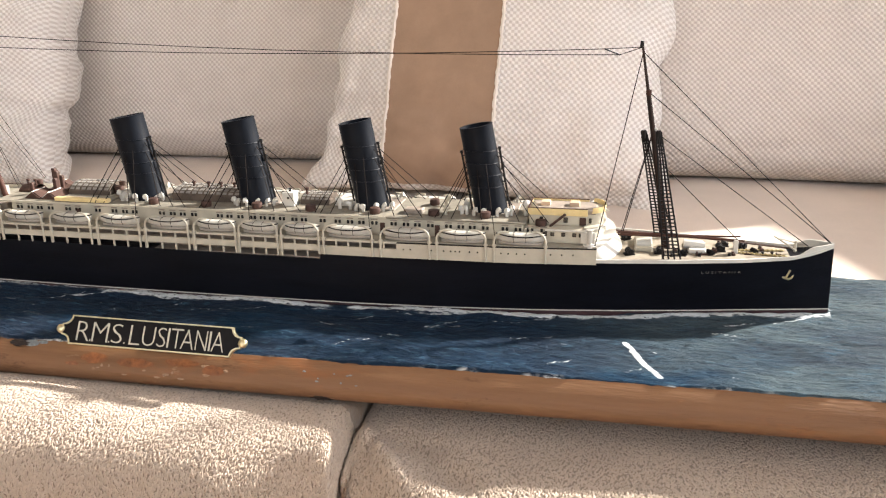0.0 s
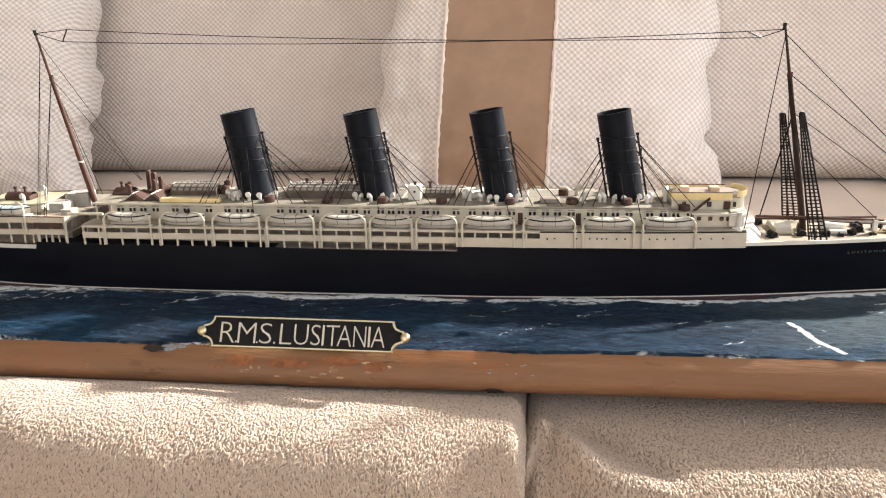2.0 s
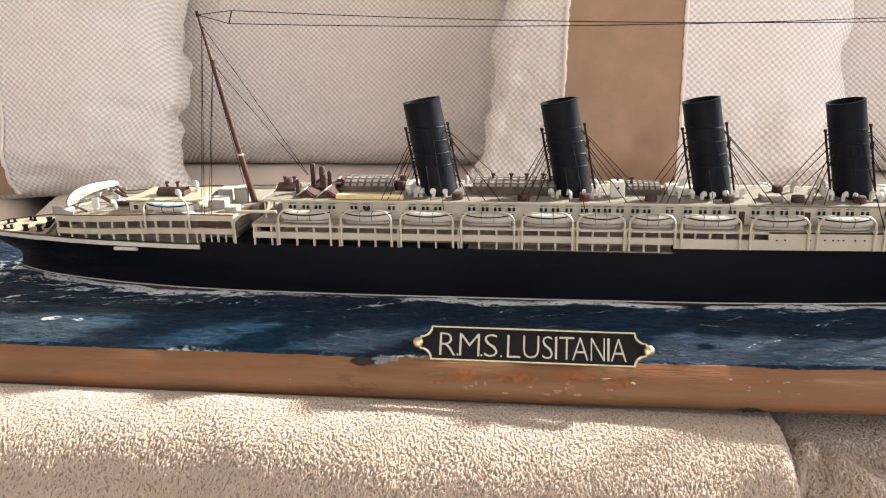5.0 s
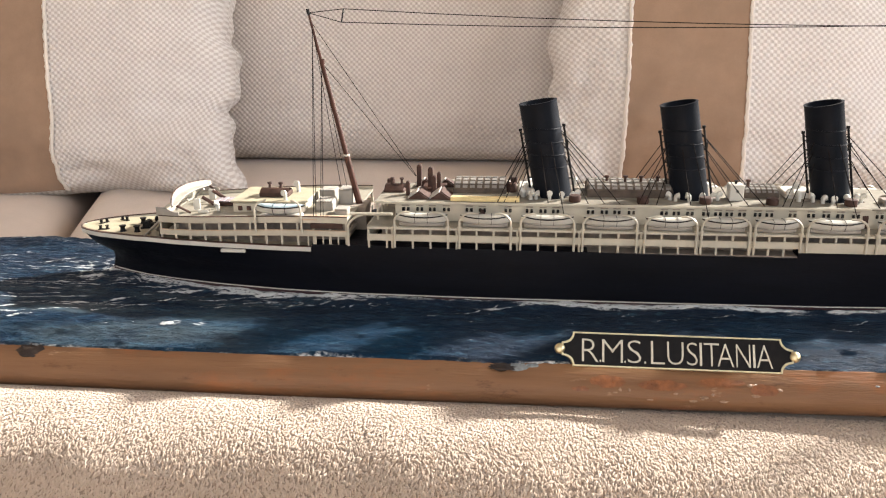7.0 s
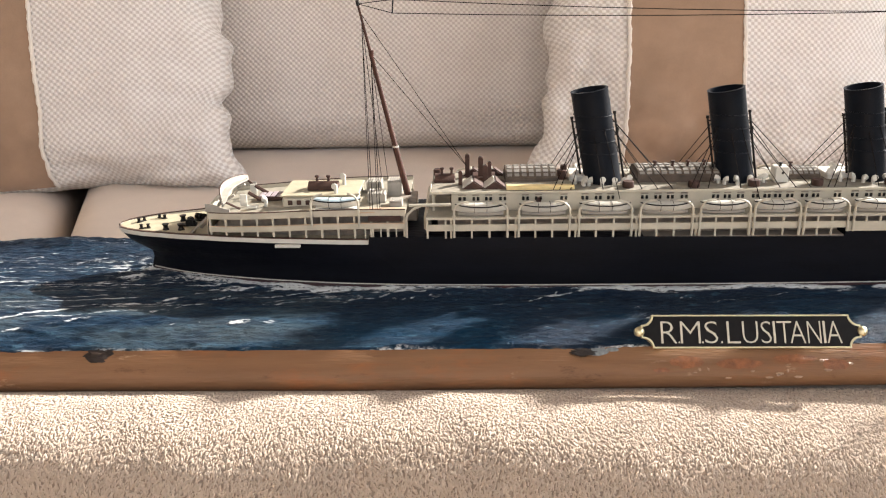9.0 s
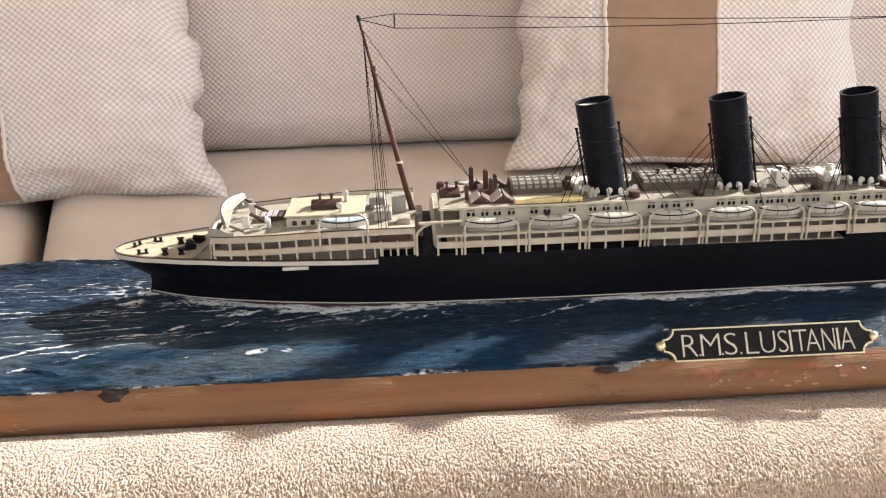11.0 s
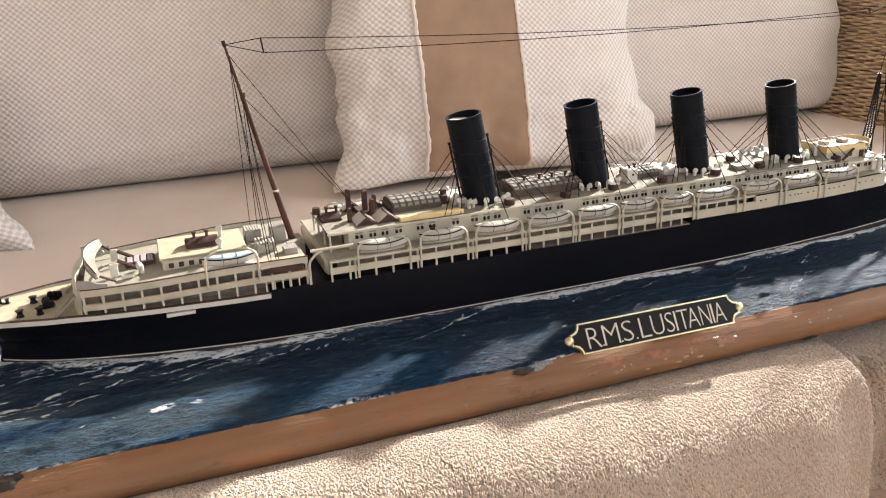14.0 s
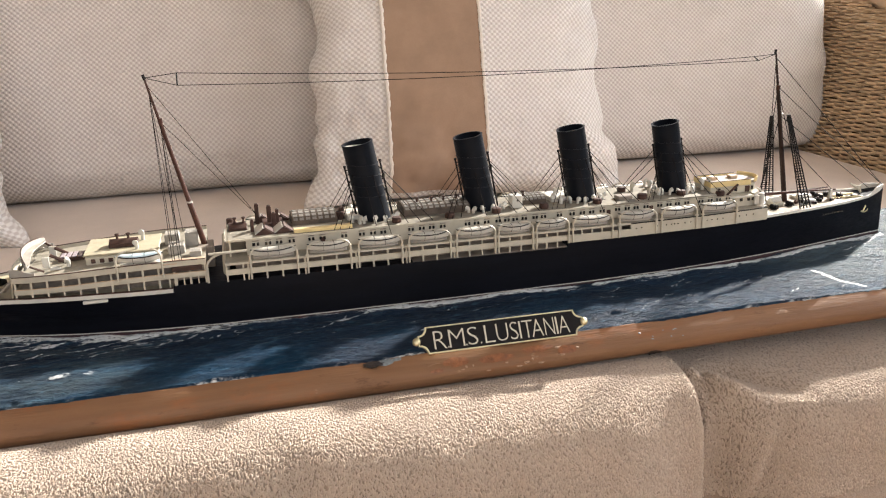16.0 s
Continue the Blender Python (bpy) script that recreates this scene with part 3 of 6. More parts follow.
throw_pillow(0.445, 0.40, 0.13, pose(-0.582, 0.387, SEAT_Z + 0.169, -20.5, -4.0, 0), (-0.060, 0.045),
             "large off-white woven scatter cushion with a tan suede band", 4, (-0.022, 0.045), ((1, -0.60, 0.012), (1, -0.25, 0.005), (1, 0.62, 0.008)))


# ---- towels over the front of the seat ----
def towel(x0, x1, profile, bump, ends, label, seed, lobe=None):
    """A thick terry towel laid over the seat edge. profile(x): the line of (y, z) from back to hem. ends: which ends turn down."""
    nx, nv = int((x1 - x0) / 0.0020), 110
    cols = []
    xs = np.linspace(x0, x1, nx)
    drops = np.zeros(nx)
    if ends:
        k = 26
        a = np.linspace(0, math.pi / 2, k)
        r = 0.0065
        sgn = 1 if ends > 0 else -1
        xe = (x1 if ends > 0 else x0)
        arc_x = xe - sgn * r + sgn * r * np.sin(a)
        arc_d = r * (1 - np.cos(a))
        tail_d = np.linspace(r, 0.13, 48)[1:]
        tail_x = xe + sgn * 0.0025 * np.exp(-(((tail_d - 0.016) / 0.0075) ** 2)) * (ends > 0)
        inner = xs[xs < xe - r - 0.001] if ends > 0 else xs[xs > xe + r + 0.001]
        if ends > 0:
            xs = np.concatenate([inner, arc_x, tail_x])
            drops = np.concatenate([0 * inner, arc_d, tail_d])
        else:
            xs = np.concatenate([tail_x[::-1], arc_x[::-1], inner])
            drops = np.concatenate([tail_d[::-1], arc_d[::-1], 0 * inner])
    for x, dz in zip(xs, drops):
        pr = np.array(profile(x))
        seg = np.r_[0, np.cumsum(np.hypot(*np.diff(pr, axis=0).T))]
        s = np.linspace(0, seg[-1], nv)
        y, z = np.interp(s, seg, pr[:, 0]), np.interp(s, seg, pr[:, 1])
        for _ in range(3):
            y[1:-1], z[1:-1] = (y[:-2] + 2 * y[1:-1] + y[2:]) / 4, (z[:-2] + 2 * z[1:-1] + z[2:]) / 4
        cols.append(np.stack([np.full(nv, x), y, np.minimum(z, z - dz + 0 * z)], -1))
    P = np.stack(cols, 1)
    P[..., 2] += bump(P[..., 0], P[..., 1])
    if lobe:
        P[..., 1] += lobe(P[..., 0], P[..., 2])
    soft = smoothstep(-0.118, -0.14, P[..., 1])
    P[..., 2] += soft * 0.0012 * fbm(P[..., 0] * 22, P[..., 1] * 30, seed, 3)
    P[..., 1] += soft * 0.0025 * fbm(P[..., 0] * 18 + 9, P[..., 2] * 22, seed + 5, 3)
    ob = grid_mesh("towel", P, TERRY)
    tagged(ob, label, "towel", "towels on the sofa")
    # loops of the pile: small rounded tufts in rough rows, longer down the cloth
    rng = np.random.default_rng(seed)
    su = np.r_[0, np.cumsum(np.linalg.norm(np.diff(P[nv // 3], axis=0), axis=-1))]
    mid = P.shape[1] // 2
    sv = np.r_[0, np.cumsum(np.linalg.norm(np.diff(P[:, mid], axis=0), axis=-1))]
    gu, gv = np.meshgrid(np.arange(0, su[-1], 0.00090), np.arange(0, sv[-1], 0.00128))
    gv = gv + 0.0007 * (np.arange(gu.shape[1]) % 2)
    gu = (gu + rng.normal(0, 0.00045, gu.shape)).ravel().clip(0, su[-1] * 0.9999)
    gv = (gv + rng.normal(0, 0.00070, gu.size).reshape(gv.shape)).ravel().clip(0, sv[-1] * 0.9999)
    ju, iv = np.interp(gu, su, np.arange(su.size)), np.interp(gv, sv, np.arange(nv))
    j0, i0 = ju.astype(int).clip(0, su.size - 2), iv.astype(int).clip(0, nv - 2)
    fj, fi = (ju - j0)[:, None], (iv - i0)[:, None]
    at = lambda A: (A[i0, j0] * (1 - fj) + A[i0, j0 + 1] * fj) * (1 - fi) + (A[i0 + 1, j0] * (1 - fj) + A[i0 + 1, j0 + 1] * fj) * fi
    du, dv = np.gradient(P, axis=1), np.gradient(P, axis=0)
    N = np.cross(dv, du)
    if N[nv // 4, mid, 2] < 0:
        N = -N
    base, nrm, tv = at(P), at(N), at(dv)
    keep = (base[:, 1] < (-0.112 if ends > 0 else -0.065)) & (base[:, 2] > -0.105) & (base[:, 0] > -0.53) & (base[:, 0] < 0.36)
    base, nrm, tv = base[keep], nrm[keep], tv[keep]
    m = len(base)
    unit = lambda A: A / (np.linalg.norm(A, axis=-1, keepdims=True) + 1e-12)
    nrm, tv = unit(nrm), unit(tv)
    turn = rng.normal(0, 0.45, (m, 1)) + 0.35 * fbm(base[:, 0] * 60, base[:, 1] * 60 + base[:, 2] * 60, seed + 3, 2)[:, None]
    tu = np.cross(nrm, tv)
    ax, ay = unit(tu * np.cos(turn) - tv * np.sin(turn)), unit(tu * np.sin(turn) + tv * np.cos(turn))
    wide, long_, tall = rng.uniform(0.00030, 0.00060, (m, 1)), rng.uniform(0.0008, 0.0019, (m, 1)), rng.uniform(0.00016, 0.00056, (m, 1))
    # longer and looser where the cloth hangs
    hang = 1 - np.abs(nrm[:, 2:3])
    long_, tall = long_ * (1 + 0.4 * hang), tall * (1 + 1.4 * hang)
    lean = rng.normal(0, 0.00035, (m, 1)) * ax + rng.normal(0.0005, 0.0004, (m, 1)) * ay
    rings = []
    for r, hgt, sh in ((1.05, -0.5, 0.0), (0.95, 0.6, 0.7)):
        for k in range(4):
            a = 2 * math.pi * (k + 0.5) / 4
            wob = rng.uniform(0.82, 1.18, (m, 1))
            rings.append(base + r * wob * (math.cos(a) * wide * ax + math.sin(a) * long_ * ay) + hgt * tall * nrm + sh * lean)
    rings.append(base + tall * nrm + lean * 1.1)
    V = np.stack(rings, 1)
    f = []
    for k in range(4):
        q = (k + 1) % 4
        f += [(k, q, 4 + q), (k, 4 + q, 4 + k), (4 + k, 4 + q, 8)]
    F = (np.arange(m)[:, None, None] * 9 + np.array(f)).reshape(-1, 3)
    me = bpy.data.meshes.new("nap")
    me.from_pydata(V.reshape(-1, 3).tolist(), [], F.tolist())
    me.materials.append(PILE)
    me.shade_smooth()
    pile = new("nap", me)
    pile.parent = ob
    tagged(pile, "beige terry loops", kind="stuff")
    return ob


def left_profile(x):
    """Puffed up beside the board at its far end, sinking towards the sofa's middle."""
    k = 0.0020 * math.sin(x * 11 + 1.0) + 0.0012 * math.sin(x * 23)
    w = float(smoothstep(0.09, -0.13, x))
    high = [(0.03, -0.0255), (-0.105, -0.0255), (-0.116, -0.0225), (-0.126, -0.0185), (-0.140, -0.0162), (-0.155, -0.0168), (-0.166, -0.0195), (-0.175, -0.0260), (-0.182, -0.0370), (-0.186, -0.056), (-0.189, -0.09), (-0.192, -0.30)]
    low = [(0.03, -0.0255), (-0.105, -0.0255), (-0.116, -0.0245), (-0.126, -0.0235), (-0.140, -0.0245), (-0.153, -0.0283), (-0.162, -0.0322), (-0.169, -0.0372), (-0.175, -0.0465), (-0.179, -0.066), (-0.182, -0.10), (-0.186, -0.30)]
    body = [(a[0] * w + b[0] * (1 - w) + (k if a[0] < -0.15 else 0), a[1] * w + b[1] * (1 - w)) for a, b in zip(high, low)]
    # drawn back at its folded end
    last = [(0.03, -0.0255), (-0.105, -0.0255), (-0.114, -0.0250), (-0.123, -0.0248), (-0.132, -0.0258), (-0.139, -0.0282), (-0.1440, -0.0318), (-0.1475, -0.0370), (-0.1500, -0.0450), (-0.1520, -0.062), (-0.154, -0.10), (-0.157, -0.30)]
    e = float(smoothstep(0.035, 0.098, x))
    return [(a[0] * (1 - e) + b[0] * e, a[1] * (1 - e) + b[1] * e) for a, b in zip(body, last)]


def right_profile(x):
    e = float(smoothstep(0.104, 0.165, x))
    v = -0.0395 + 0.003 * float(smoothstep(0.16, 0.25, x))
    cy, cz = -0.138 - 0.022 * e, -0.0420 - 0.0030 * e + 0.002 * float(smoothstep(0.17, 0.28, x))
    return [(0.03, -0.036), (-0.10, -0.037), (-0.117, v), (-0.128, v), (cy + 0.009, (v + cz) / 2), (cy, cz), (cy - 0.0036, cz - 0.0040),
            (cy - 0.0058, cz - 0.013), (cy - 0.0074, cz - 0.028), (cy - 0.0092, cz - 0.05), (cy - 0.012, -0.30)]


def right_bump(x, y):
    ridge = 0.0070 * np.exp(-((x - 0.1115 + (y + 0.12) * 0.75) / 0.0075) ** 2) * smoothstep(-0.156, -0.138, y) * (1 - smoothstep(-0.120, -0.108, y))
    dip = -0.0045 * np.exp(-((x - 0.137 + (y + 0.12) * 0.9) / 0.010) ** 2) * smoothstep(-0.16, -0.14, y) * (1 - smoothstep(-0.118, -0.105, y))
    crease = -0.0040 * np.exp(-(((x - 0.1120 - (y + 0.14) * 0.15) / 0.0030) ** 2)) * smoothstep(-0.112, -0.122, y)
    return ridge + dip + crease


def right_lobe(x, z):
    """The hanging fold: proud of the cloth beside it, with a sharp edge."""
    edge = 0.1445 + (z + 0.055) * 0.28
    valley = 0.0075 * np.exp(-(((x - 0.1108 - (z + 0.032) * 0.28) / 0.0026) ** 2)) * smoothstep(-0.036, -0.043, z)
    return valley - 0.0055 * smoothstep(0.112, 0.128, x) * (1 - smoothstep(edge - 0.006, edge + 0.004, x)) * smoothstep(-0.044, -0.066, z)


towel(-0.80, 0.0985, left_profile, lambda x, y: 0 * x, 1, "beige terry towel laid smooth over the sofa seat's edge", 31)
towel(0.1020, 0.60, right_profile, right_bump, -1, "beige terry towel rumpled over the sofa seat's edge", 47, right_lobe)


# ---- display base with its painted sea ----
X0, X1 = -0.50, 0.462


def front_edge(x):
    return -0.1148 + (x + 0.33) * 0.0164 + 0.0035 * float(smoothstep(-0.16, -0.36, x))


BACK_EDGE = 0.057
base = thing("display_base", "long varnished pine board carrying a painted sea, lying on the towels", "display base", at=(0, 0, -0.0242))
BASE_IN = Matrix.Translation((0, 0, 0.0242))


def base_part(ob):
    ob.parent = base
    ob.matrix_basis = BASE_IN
    return ob


def board():
    prof = [(0.005, -0.0046), (0.0022, -0.0040), (0.0006, -0.0036), (-0.0024, -0.0058), (-0.0056, -0.0084), (-0.0082, -0.0113), (-0.0096, -0.0145), (-0.0091, -0.0180), (-0.0068, -0.0210), (-0.0032, -0.0231), (0.0015, -0.0242)]
    rows = []
    for x in np.linspace(X0, X1, 240):
        f = front_edge(x)
        w = 0.0004 * noise.noise((x * 14, 0, 0)) + 0.00025 * noise.noise((x * 60, 3, 0))
        chip = 0.0016 * math.exp(-(((x + 0.086) / 0.007) ** 2))
        row = [(x, f + dy + (w if dz < -0.005 else 0), dz - (chip if dz > -0.008 else 0)) for dy, dz in prof]
        row += [(x, BACK_EDGE + 0.004, -0.0242), (x, BACK_EDGE + 0.0075, -0.013), (x, BACK_EDGE + 0.003, -0.0050)]
        rows.append(row + [row[0]])
    bm = bmesh.new()
    vs = sheet(bm, rows)
    bmesh.ops.remove_doubles(bm, verts=bm.verts, dist=1e-6)
    for x in (X0, X1):
        edge = [e for e in bm.edges if e.is_boundary and all(abs(v.co.x - x) < 1e-5 for v in e.verts)]
        bmesh.ops.contextual_create(bm, geom=edge)
    base_part(part("board", bm, PINE, None, "varnished pine board with a rounded edge", True))
    # dark knots, let into the rounded edge
    for kx, dy, kz, rx, rz, lean in ((-0.3155, -0.0018, -0.0054, 0.0058, 0.0026, 1.0), (0.0855, -0.0072, -0.0205, 0.0052, 0.0020, -0.55), (-0.0875, -0.0018, -0.0052, 0.0055, 0.0013, 0.9)):
        kb = bmesh.new()
        bmesh.ops.create_icosphere(kb, subdivisions=3, radius=1.0)
        for v in kb.verts:
            q = 1 + 0.8 * noise.noise(v.co * 2.6 + Vector((kx * 40, 0, 0)))
            v.co = Vector((kx + v.co.x * rx * q, front_edge(kx) + dy + v.co.y * 0.0012 + v.co.z * rz * lean, kz + v.co.z * rz * q * (1.0 if v.co.z > 0 else 0.75)))
        base_part(part("knot", kb, KNOT, None, "dark knot in the pine", True))
    # loose flakes of grey paint at the chip, and curls of varnish lifting under the plate
    flakes = [(-0.0800, 0.0045, 0.0013, GREYFLAKE, "paint_flake", -0.0050), (-0.0735, 0.0030, 0.0008, GREYFLAKE, "paint_flake", -0.0044)]
    frng = random.Random(3)
    for k in range(15):
        fx = -0.060 + 0.098 * frng.random()
        flakes.append((fx, 0.0006 + 0.0014 * frng.random(), 0.0003 + 0.0004 * frng.random(), FLAKE, "varnish_flake", -0.0075 - 0.0080 * frng.random()))
    for k in range(9):
        flakes.append((0.075 + 0.03 * frng.random(), 0.0005 + 0.0007 * frng.random(), 0.0003, GREYFLAKE, "paint_flake", -0.0075 - 0.004 * frng.random()))
    for fx, rx, rz, mat, nm, fz in flakes:
        fy = front_edge(fx) + float(np.interp(-fz, [-q[1] for q in prof[2:]], [q[0] for q in prof[2:]]))
        fb = bmesh.new()
        bmesh.ops.create_icosphere(fb, subdivisions=2, radius=1.0)
        for v in fb.verts:
            q = 1 + 0.5 * noise.noise(v.co * 1.7 + Vector((fx * 90, fz * 300, 0)))
            v.co = Vector((fx + v.co.x * rx * q, fy + v.co.y * 0.0005 + v.co.z * rz * 0.9, fz + v.co.z * rz * q))
        base_part(part(nm, fb, mat, None, "", True))
    # worn patches where the varnish has gone orange
    for px, pz, wide, tall in ((-0.040, -0.0085, 0.008, 0.0019), (-0.016, -0.0093, 0.011, 0.0017), (0.010, -0.0078, 0.010, 0.0013), (0.028, -0.0100, 0.006, 0.0019), (-0.052, -0.0112, 0.004, 0.0010)):
        pb = bmesh.new()
        rows2 = []
        for i in range(17):
            u = -1 + i / 8
            half = tall * math.sqrt(max(0.0, 1 - u * u)) * (1 + 0.5 * noise.noise((u * 2.3, px * 70, 0))) + 0.00002
            row = []
            for j in range(7):
                z = pz + half * (j / 3 - 1) + 0.0004 * noise.noise((u * 3, px * 50, 5))
                y = front_edge(px) + float(np.interp(-z, [-q[1] for q in prof[2:]], [q[0] for q in prof[2:]]))
                row.append((px + wide * u, y - 0.00062, z))
            rows2.append(row)
        sheet(pb, rows2)
        base_part(part("worn_patch", pb, ORANGE, None, "orange worn varnish", True))


board()

# hull lines
WL = [(-0.3285, 0.0006), (-0.316, 0.0075), (-0.30, 0.0145), (-0.28, 0.0205), (-0.25, 0.0275), (-0.212, 0.0335), (-0.17, 0.0372), (-0.10, 0.0388), (0.0, 0.0390), (0.08, 0.0380),
      (0.13, 0.0355), (0.187, 0.0300), (0.23, 0.0235), (0.263, 0.0175), (0.309, 0.0080), (0.335, 0.0028), (0.3448, 0.0006)]
DK = [(-0.345, 0.0010), (-0.343, 0.0060), (-0.337, 0.0115), (-0.325, 0.0180), (-0.30, 0.0262), (-0.275, 0.0315), (-0.25, 0.0348), (-0.21, 0.0378), (-0.15, 0.0390), (0.10, 0.0390),
      (0.17, 0.0370), (0.218, 0.0325), (0.26, 0.0262), (0.292, 0.0195), (0.32, 0.0118), (0.335, 0.0062), (0.3436, 0.0008)]
SHEER = [(-0.345, 0.0242), (-0.32, 0.0250), (-0.29, 0.0256), (-0.25, 0.0254), (-0.194, 0.0250), (-0.1935, 0.0282), (-0.163, 0.0285), (-0.11, 0.0280), (0.0, 0.0268), (0.060, 0.0265),
         (0.0605, 0.0302), (0.15, 0.0306), (0.218, 0.0310), (0.30, 0.0311), (0.321, 0.0316), (0.330, 0.0332), (0.3436, 0.0362)]


def deck_half(x):
    return curve_at(DK, x)


def hull_half(x, f):
    """Half breadth at x, f of the way up the side."""
    return curve_at(WL, x) * (1 - f) + curve_at(DK, x) * f


def sea():
    nx, ny = 1150, 200
    xs = np.linspace(X0 + 0.0005, X1 - 0.0005, nx)
    t = np.linspace(0, 1, ny)
    X, T = np.meshgrid(xs, t)
    F = np.vectorize(front_edge)(X)
    rag = 0.0005 * fbm(X * 60, X * 0 + 3, 5, 4)
    Y = F + 0.0002 + rag * (1 - T) ** 6 + T * (BACK_EDGE - F) + T**8 * 0.0012 * fbm(X * 40, X * 0 + 8, 9, 3)
    wlx, wly = zip(*WL)
    hb = np.interp(X, wlx, wly, left=0, right=0)
    off = np.abs(Y) - hb
    alongship = (X > -0.33) & (X < 0.346)
    wave = 0.0012 * fbm(X * 22 + Y * 12, Y * 46, 60, 4) - 0.0006 * np.abs(fbm(X * 40, Y * 130 + X * 25, 71, 3))
    impasto = 0.0004 * fbm(X * 110, Y * 560, 81, 3) + 0.0007 * np.maximum(0, fbm(X * 40, Y * 210, 91, 4) - 0.45) - 0.0003 * np.exp(-((fbm(X * 34 + Y * 30, Y * 190, 95, 4) / 0.07) ** 2))
    Z = -0.0019 + wave + impasto
    Z += 0.0012 * np.exp(-((off - 0.004) / 0.005) ** 2) * alongship
    # the sea swells up behind the name plate and rolls off to the board's edge
    Z += 0.0036 * smoothstep(0.0, 0.020, Y - F) * (1 - smoothstep(-0.072, -0.052, Y)) * (1 - smoothstep(0.06, 0.20, X))
    near = (Y - F) / 0.012
    Z -= 0.0006 * np.exp(-(near**2) * 1.4)
    Z[0] = -0.0040 + 0.0006 * fbm(xs * 120, xs * 0 + 1, 55, 3)
    Y[0] += 0.0003
    Z += 0.0022 * smoothstep(0.02, BACK_EDGE, Y) * (0.5 + fbm(X * 30, Y * 40, 99, 3))
    # foam: along the hull, bow wave, wake, crests
    foam = np.zeros_like(X)
    wob = (0.0014 - 0.0007 * smoothstep(-0.05, 0.08, X)) * fbm(X * 45, Y * 0 + 2, 13, 3)
    patch = np.clip(0.72 + 0.45 * smoothstep(-0.08, 0.06, X) + 0.9 * fbm(X * 28, Y * 0 + 7, 14, 3), 0.05, 1)
    foam += (1.0 + 0.8 * smoothstep(-0.12, 0.0, X)) * np.exp(-(((off - 0.0042 - wob) / 0.0018) ** 2)) * patch * alongship
    foam += 0.7 * np.exp(-(((off - 0.0075 - 2.2 * wob) / 0.0007) ** 2)) * np.clip(0.3 + fbm(X * 50, Y * 0 + 4, 15, 3), 0, 1) * alongship
    foam += 0.5 * np.exp(-(((off - 0.001) / 0.0016) ** 2)) * alongship * (X < 0.05)

    def line(x0, y0, x1, y1, w, a, seed, bend=0.0):
        nonlocal foam
        w, a = w * 0.42, a * 0.85
        dx, dy = x1 - x0, y1 - y0
        L = math.hypot(dx, dy)
        s = ((X - x0) * dx + (Y - y0) * dy) / L / L
        n = ((X - x0) * -dy + (Y - y0) * dx) / L - bend * s * (1 - s) * 4
        n = n + 0.0009 * fbm(s * 5, s * 0 + seed, seed, 3)
        broken = np.clip(0.68 + 0.9 * fbm(s * 8, n * 90, seed + 1, 4), 0, 1)
        foam += a * np.exp(-((n / w) ** 2)) * ((s > 0) & (s < 1)) * broken

    line(0.347, -0.0015, 0.285, -0.032, 0.0014, 0.9, 21, 0.004)
    line(0.347, 0.0015, 0.29, 0.034, 0.0014, 0.8, 22, -0.004)
    line(-0.09, -0.045, -0.13, -0.072, 0.0011, 0.7, 23)
    line(0.04, -0.048, -0.02, -0.064, 0.0010, 0.6, 24)
    line(0.21, -0.036, 0.14, -0.056, 0.0009, 0.6, 25)
    for k in range(12):
        line(-0.17 - 0.022 * k, -0.041 + 0.0022 * k, -0.37 - 0.02 * k, -0.083 + 0.009 * k + 0.006 * math.sin(k * 3), 0.0013, 0.75, 30 + 2 * k, 0.006)
    for k in range(13):
        line(-0.330, 0.022 - 0.0040 * k, -0.50, 0.034 - 0.0062 * k + 0.004 * math.sin(k * 5), 0.0011, 0.6, 60 + 2 * k)
    for k in range(7):
        line(-0.18 - 0.02 * k, 0.042, -0.34 - 0.02 * k, 0.056, 0.0012, 0.5, 90 + 2 * k)
    # the wake's two long strokes
    for x0, y0, x1, y1, w, a in ((-0.262, -0.034, -0.326, -0.062, 0.0024, 1.25), (-0.324, -0.061, -0.400, -0.094, 0.0026, 1.25), (-0.270, -0.046, -0.303, -0.0765, 0.0018, 0.9), (-0.300, -0.0755, -0.372, -0.099, 0.0018, 0.9)):
        line(x0, y0, x1, y1, w, a, int(-x0 * 1000))
    # short scratches of white all over the water
    srng = random.Random(12)
    for k in range(30):
        sx = srng.uniform(-0.24, 0.30)
        sy = srng.uniform(-0.098, -0.044)
        ln = srng.uniform(0.006, 0.022)
        line(sx, sy, sx - ln, sy - ln * srng.uniform(-0.15, 0.75), srng.uniform(0.0009, 0.0016), srng.uniform(0.45, 0.8), 200 + 2 * k, srng.uniform(-0.001, 0.001))
    churn = np.exp(-(((X + 0.335) / 0.02) ** 2) - ((Y / 0.018) ** 2))
    foam += 0.85 * churn * np.clip(0.4 + fbm(X * 150, Y * 200, 17, 3), 0, 1)
    side_churn = smoothstep(-0.10, -0.20, X) * np.exp(-(((off - 0.009) / 0.009) ** 2)) * (X > -0.33)
    foam += 0.75 * side_churn * np.clip(1.1 * fbm(X * 70, Y * 330 + X * 60, 18, 4) - 0.12, 0, 1)
    blob = np.exp(-(((X + 0.249) / 0.013) ** 2) - (((Y + 0.091) / 0.0045) ** 2))
    foam += 0.75 * blob * np.clip(0.5 + fbm(X * 160, Y * 260, 77, 3), 0, 1)
    crest = np.clip(fbm(X * 90 + Y * 60, Y * 300, 19, 4) - 1.1, 0, 1) * 1.3
    foam += crest
    # one broad white stroke
    dx, dy = 0.018, -0.034
    L = math.hypot(dx, dy)
    s = ((X - 0.233) * dx + (Y + 0.064) * dy) / L / L
    n = ((X - 0.233) * -dy + (Y + 0.064) * dx) / L
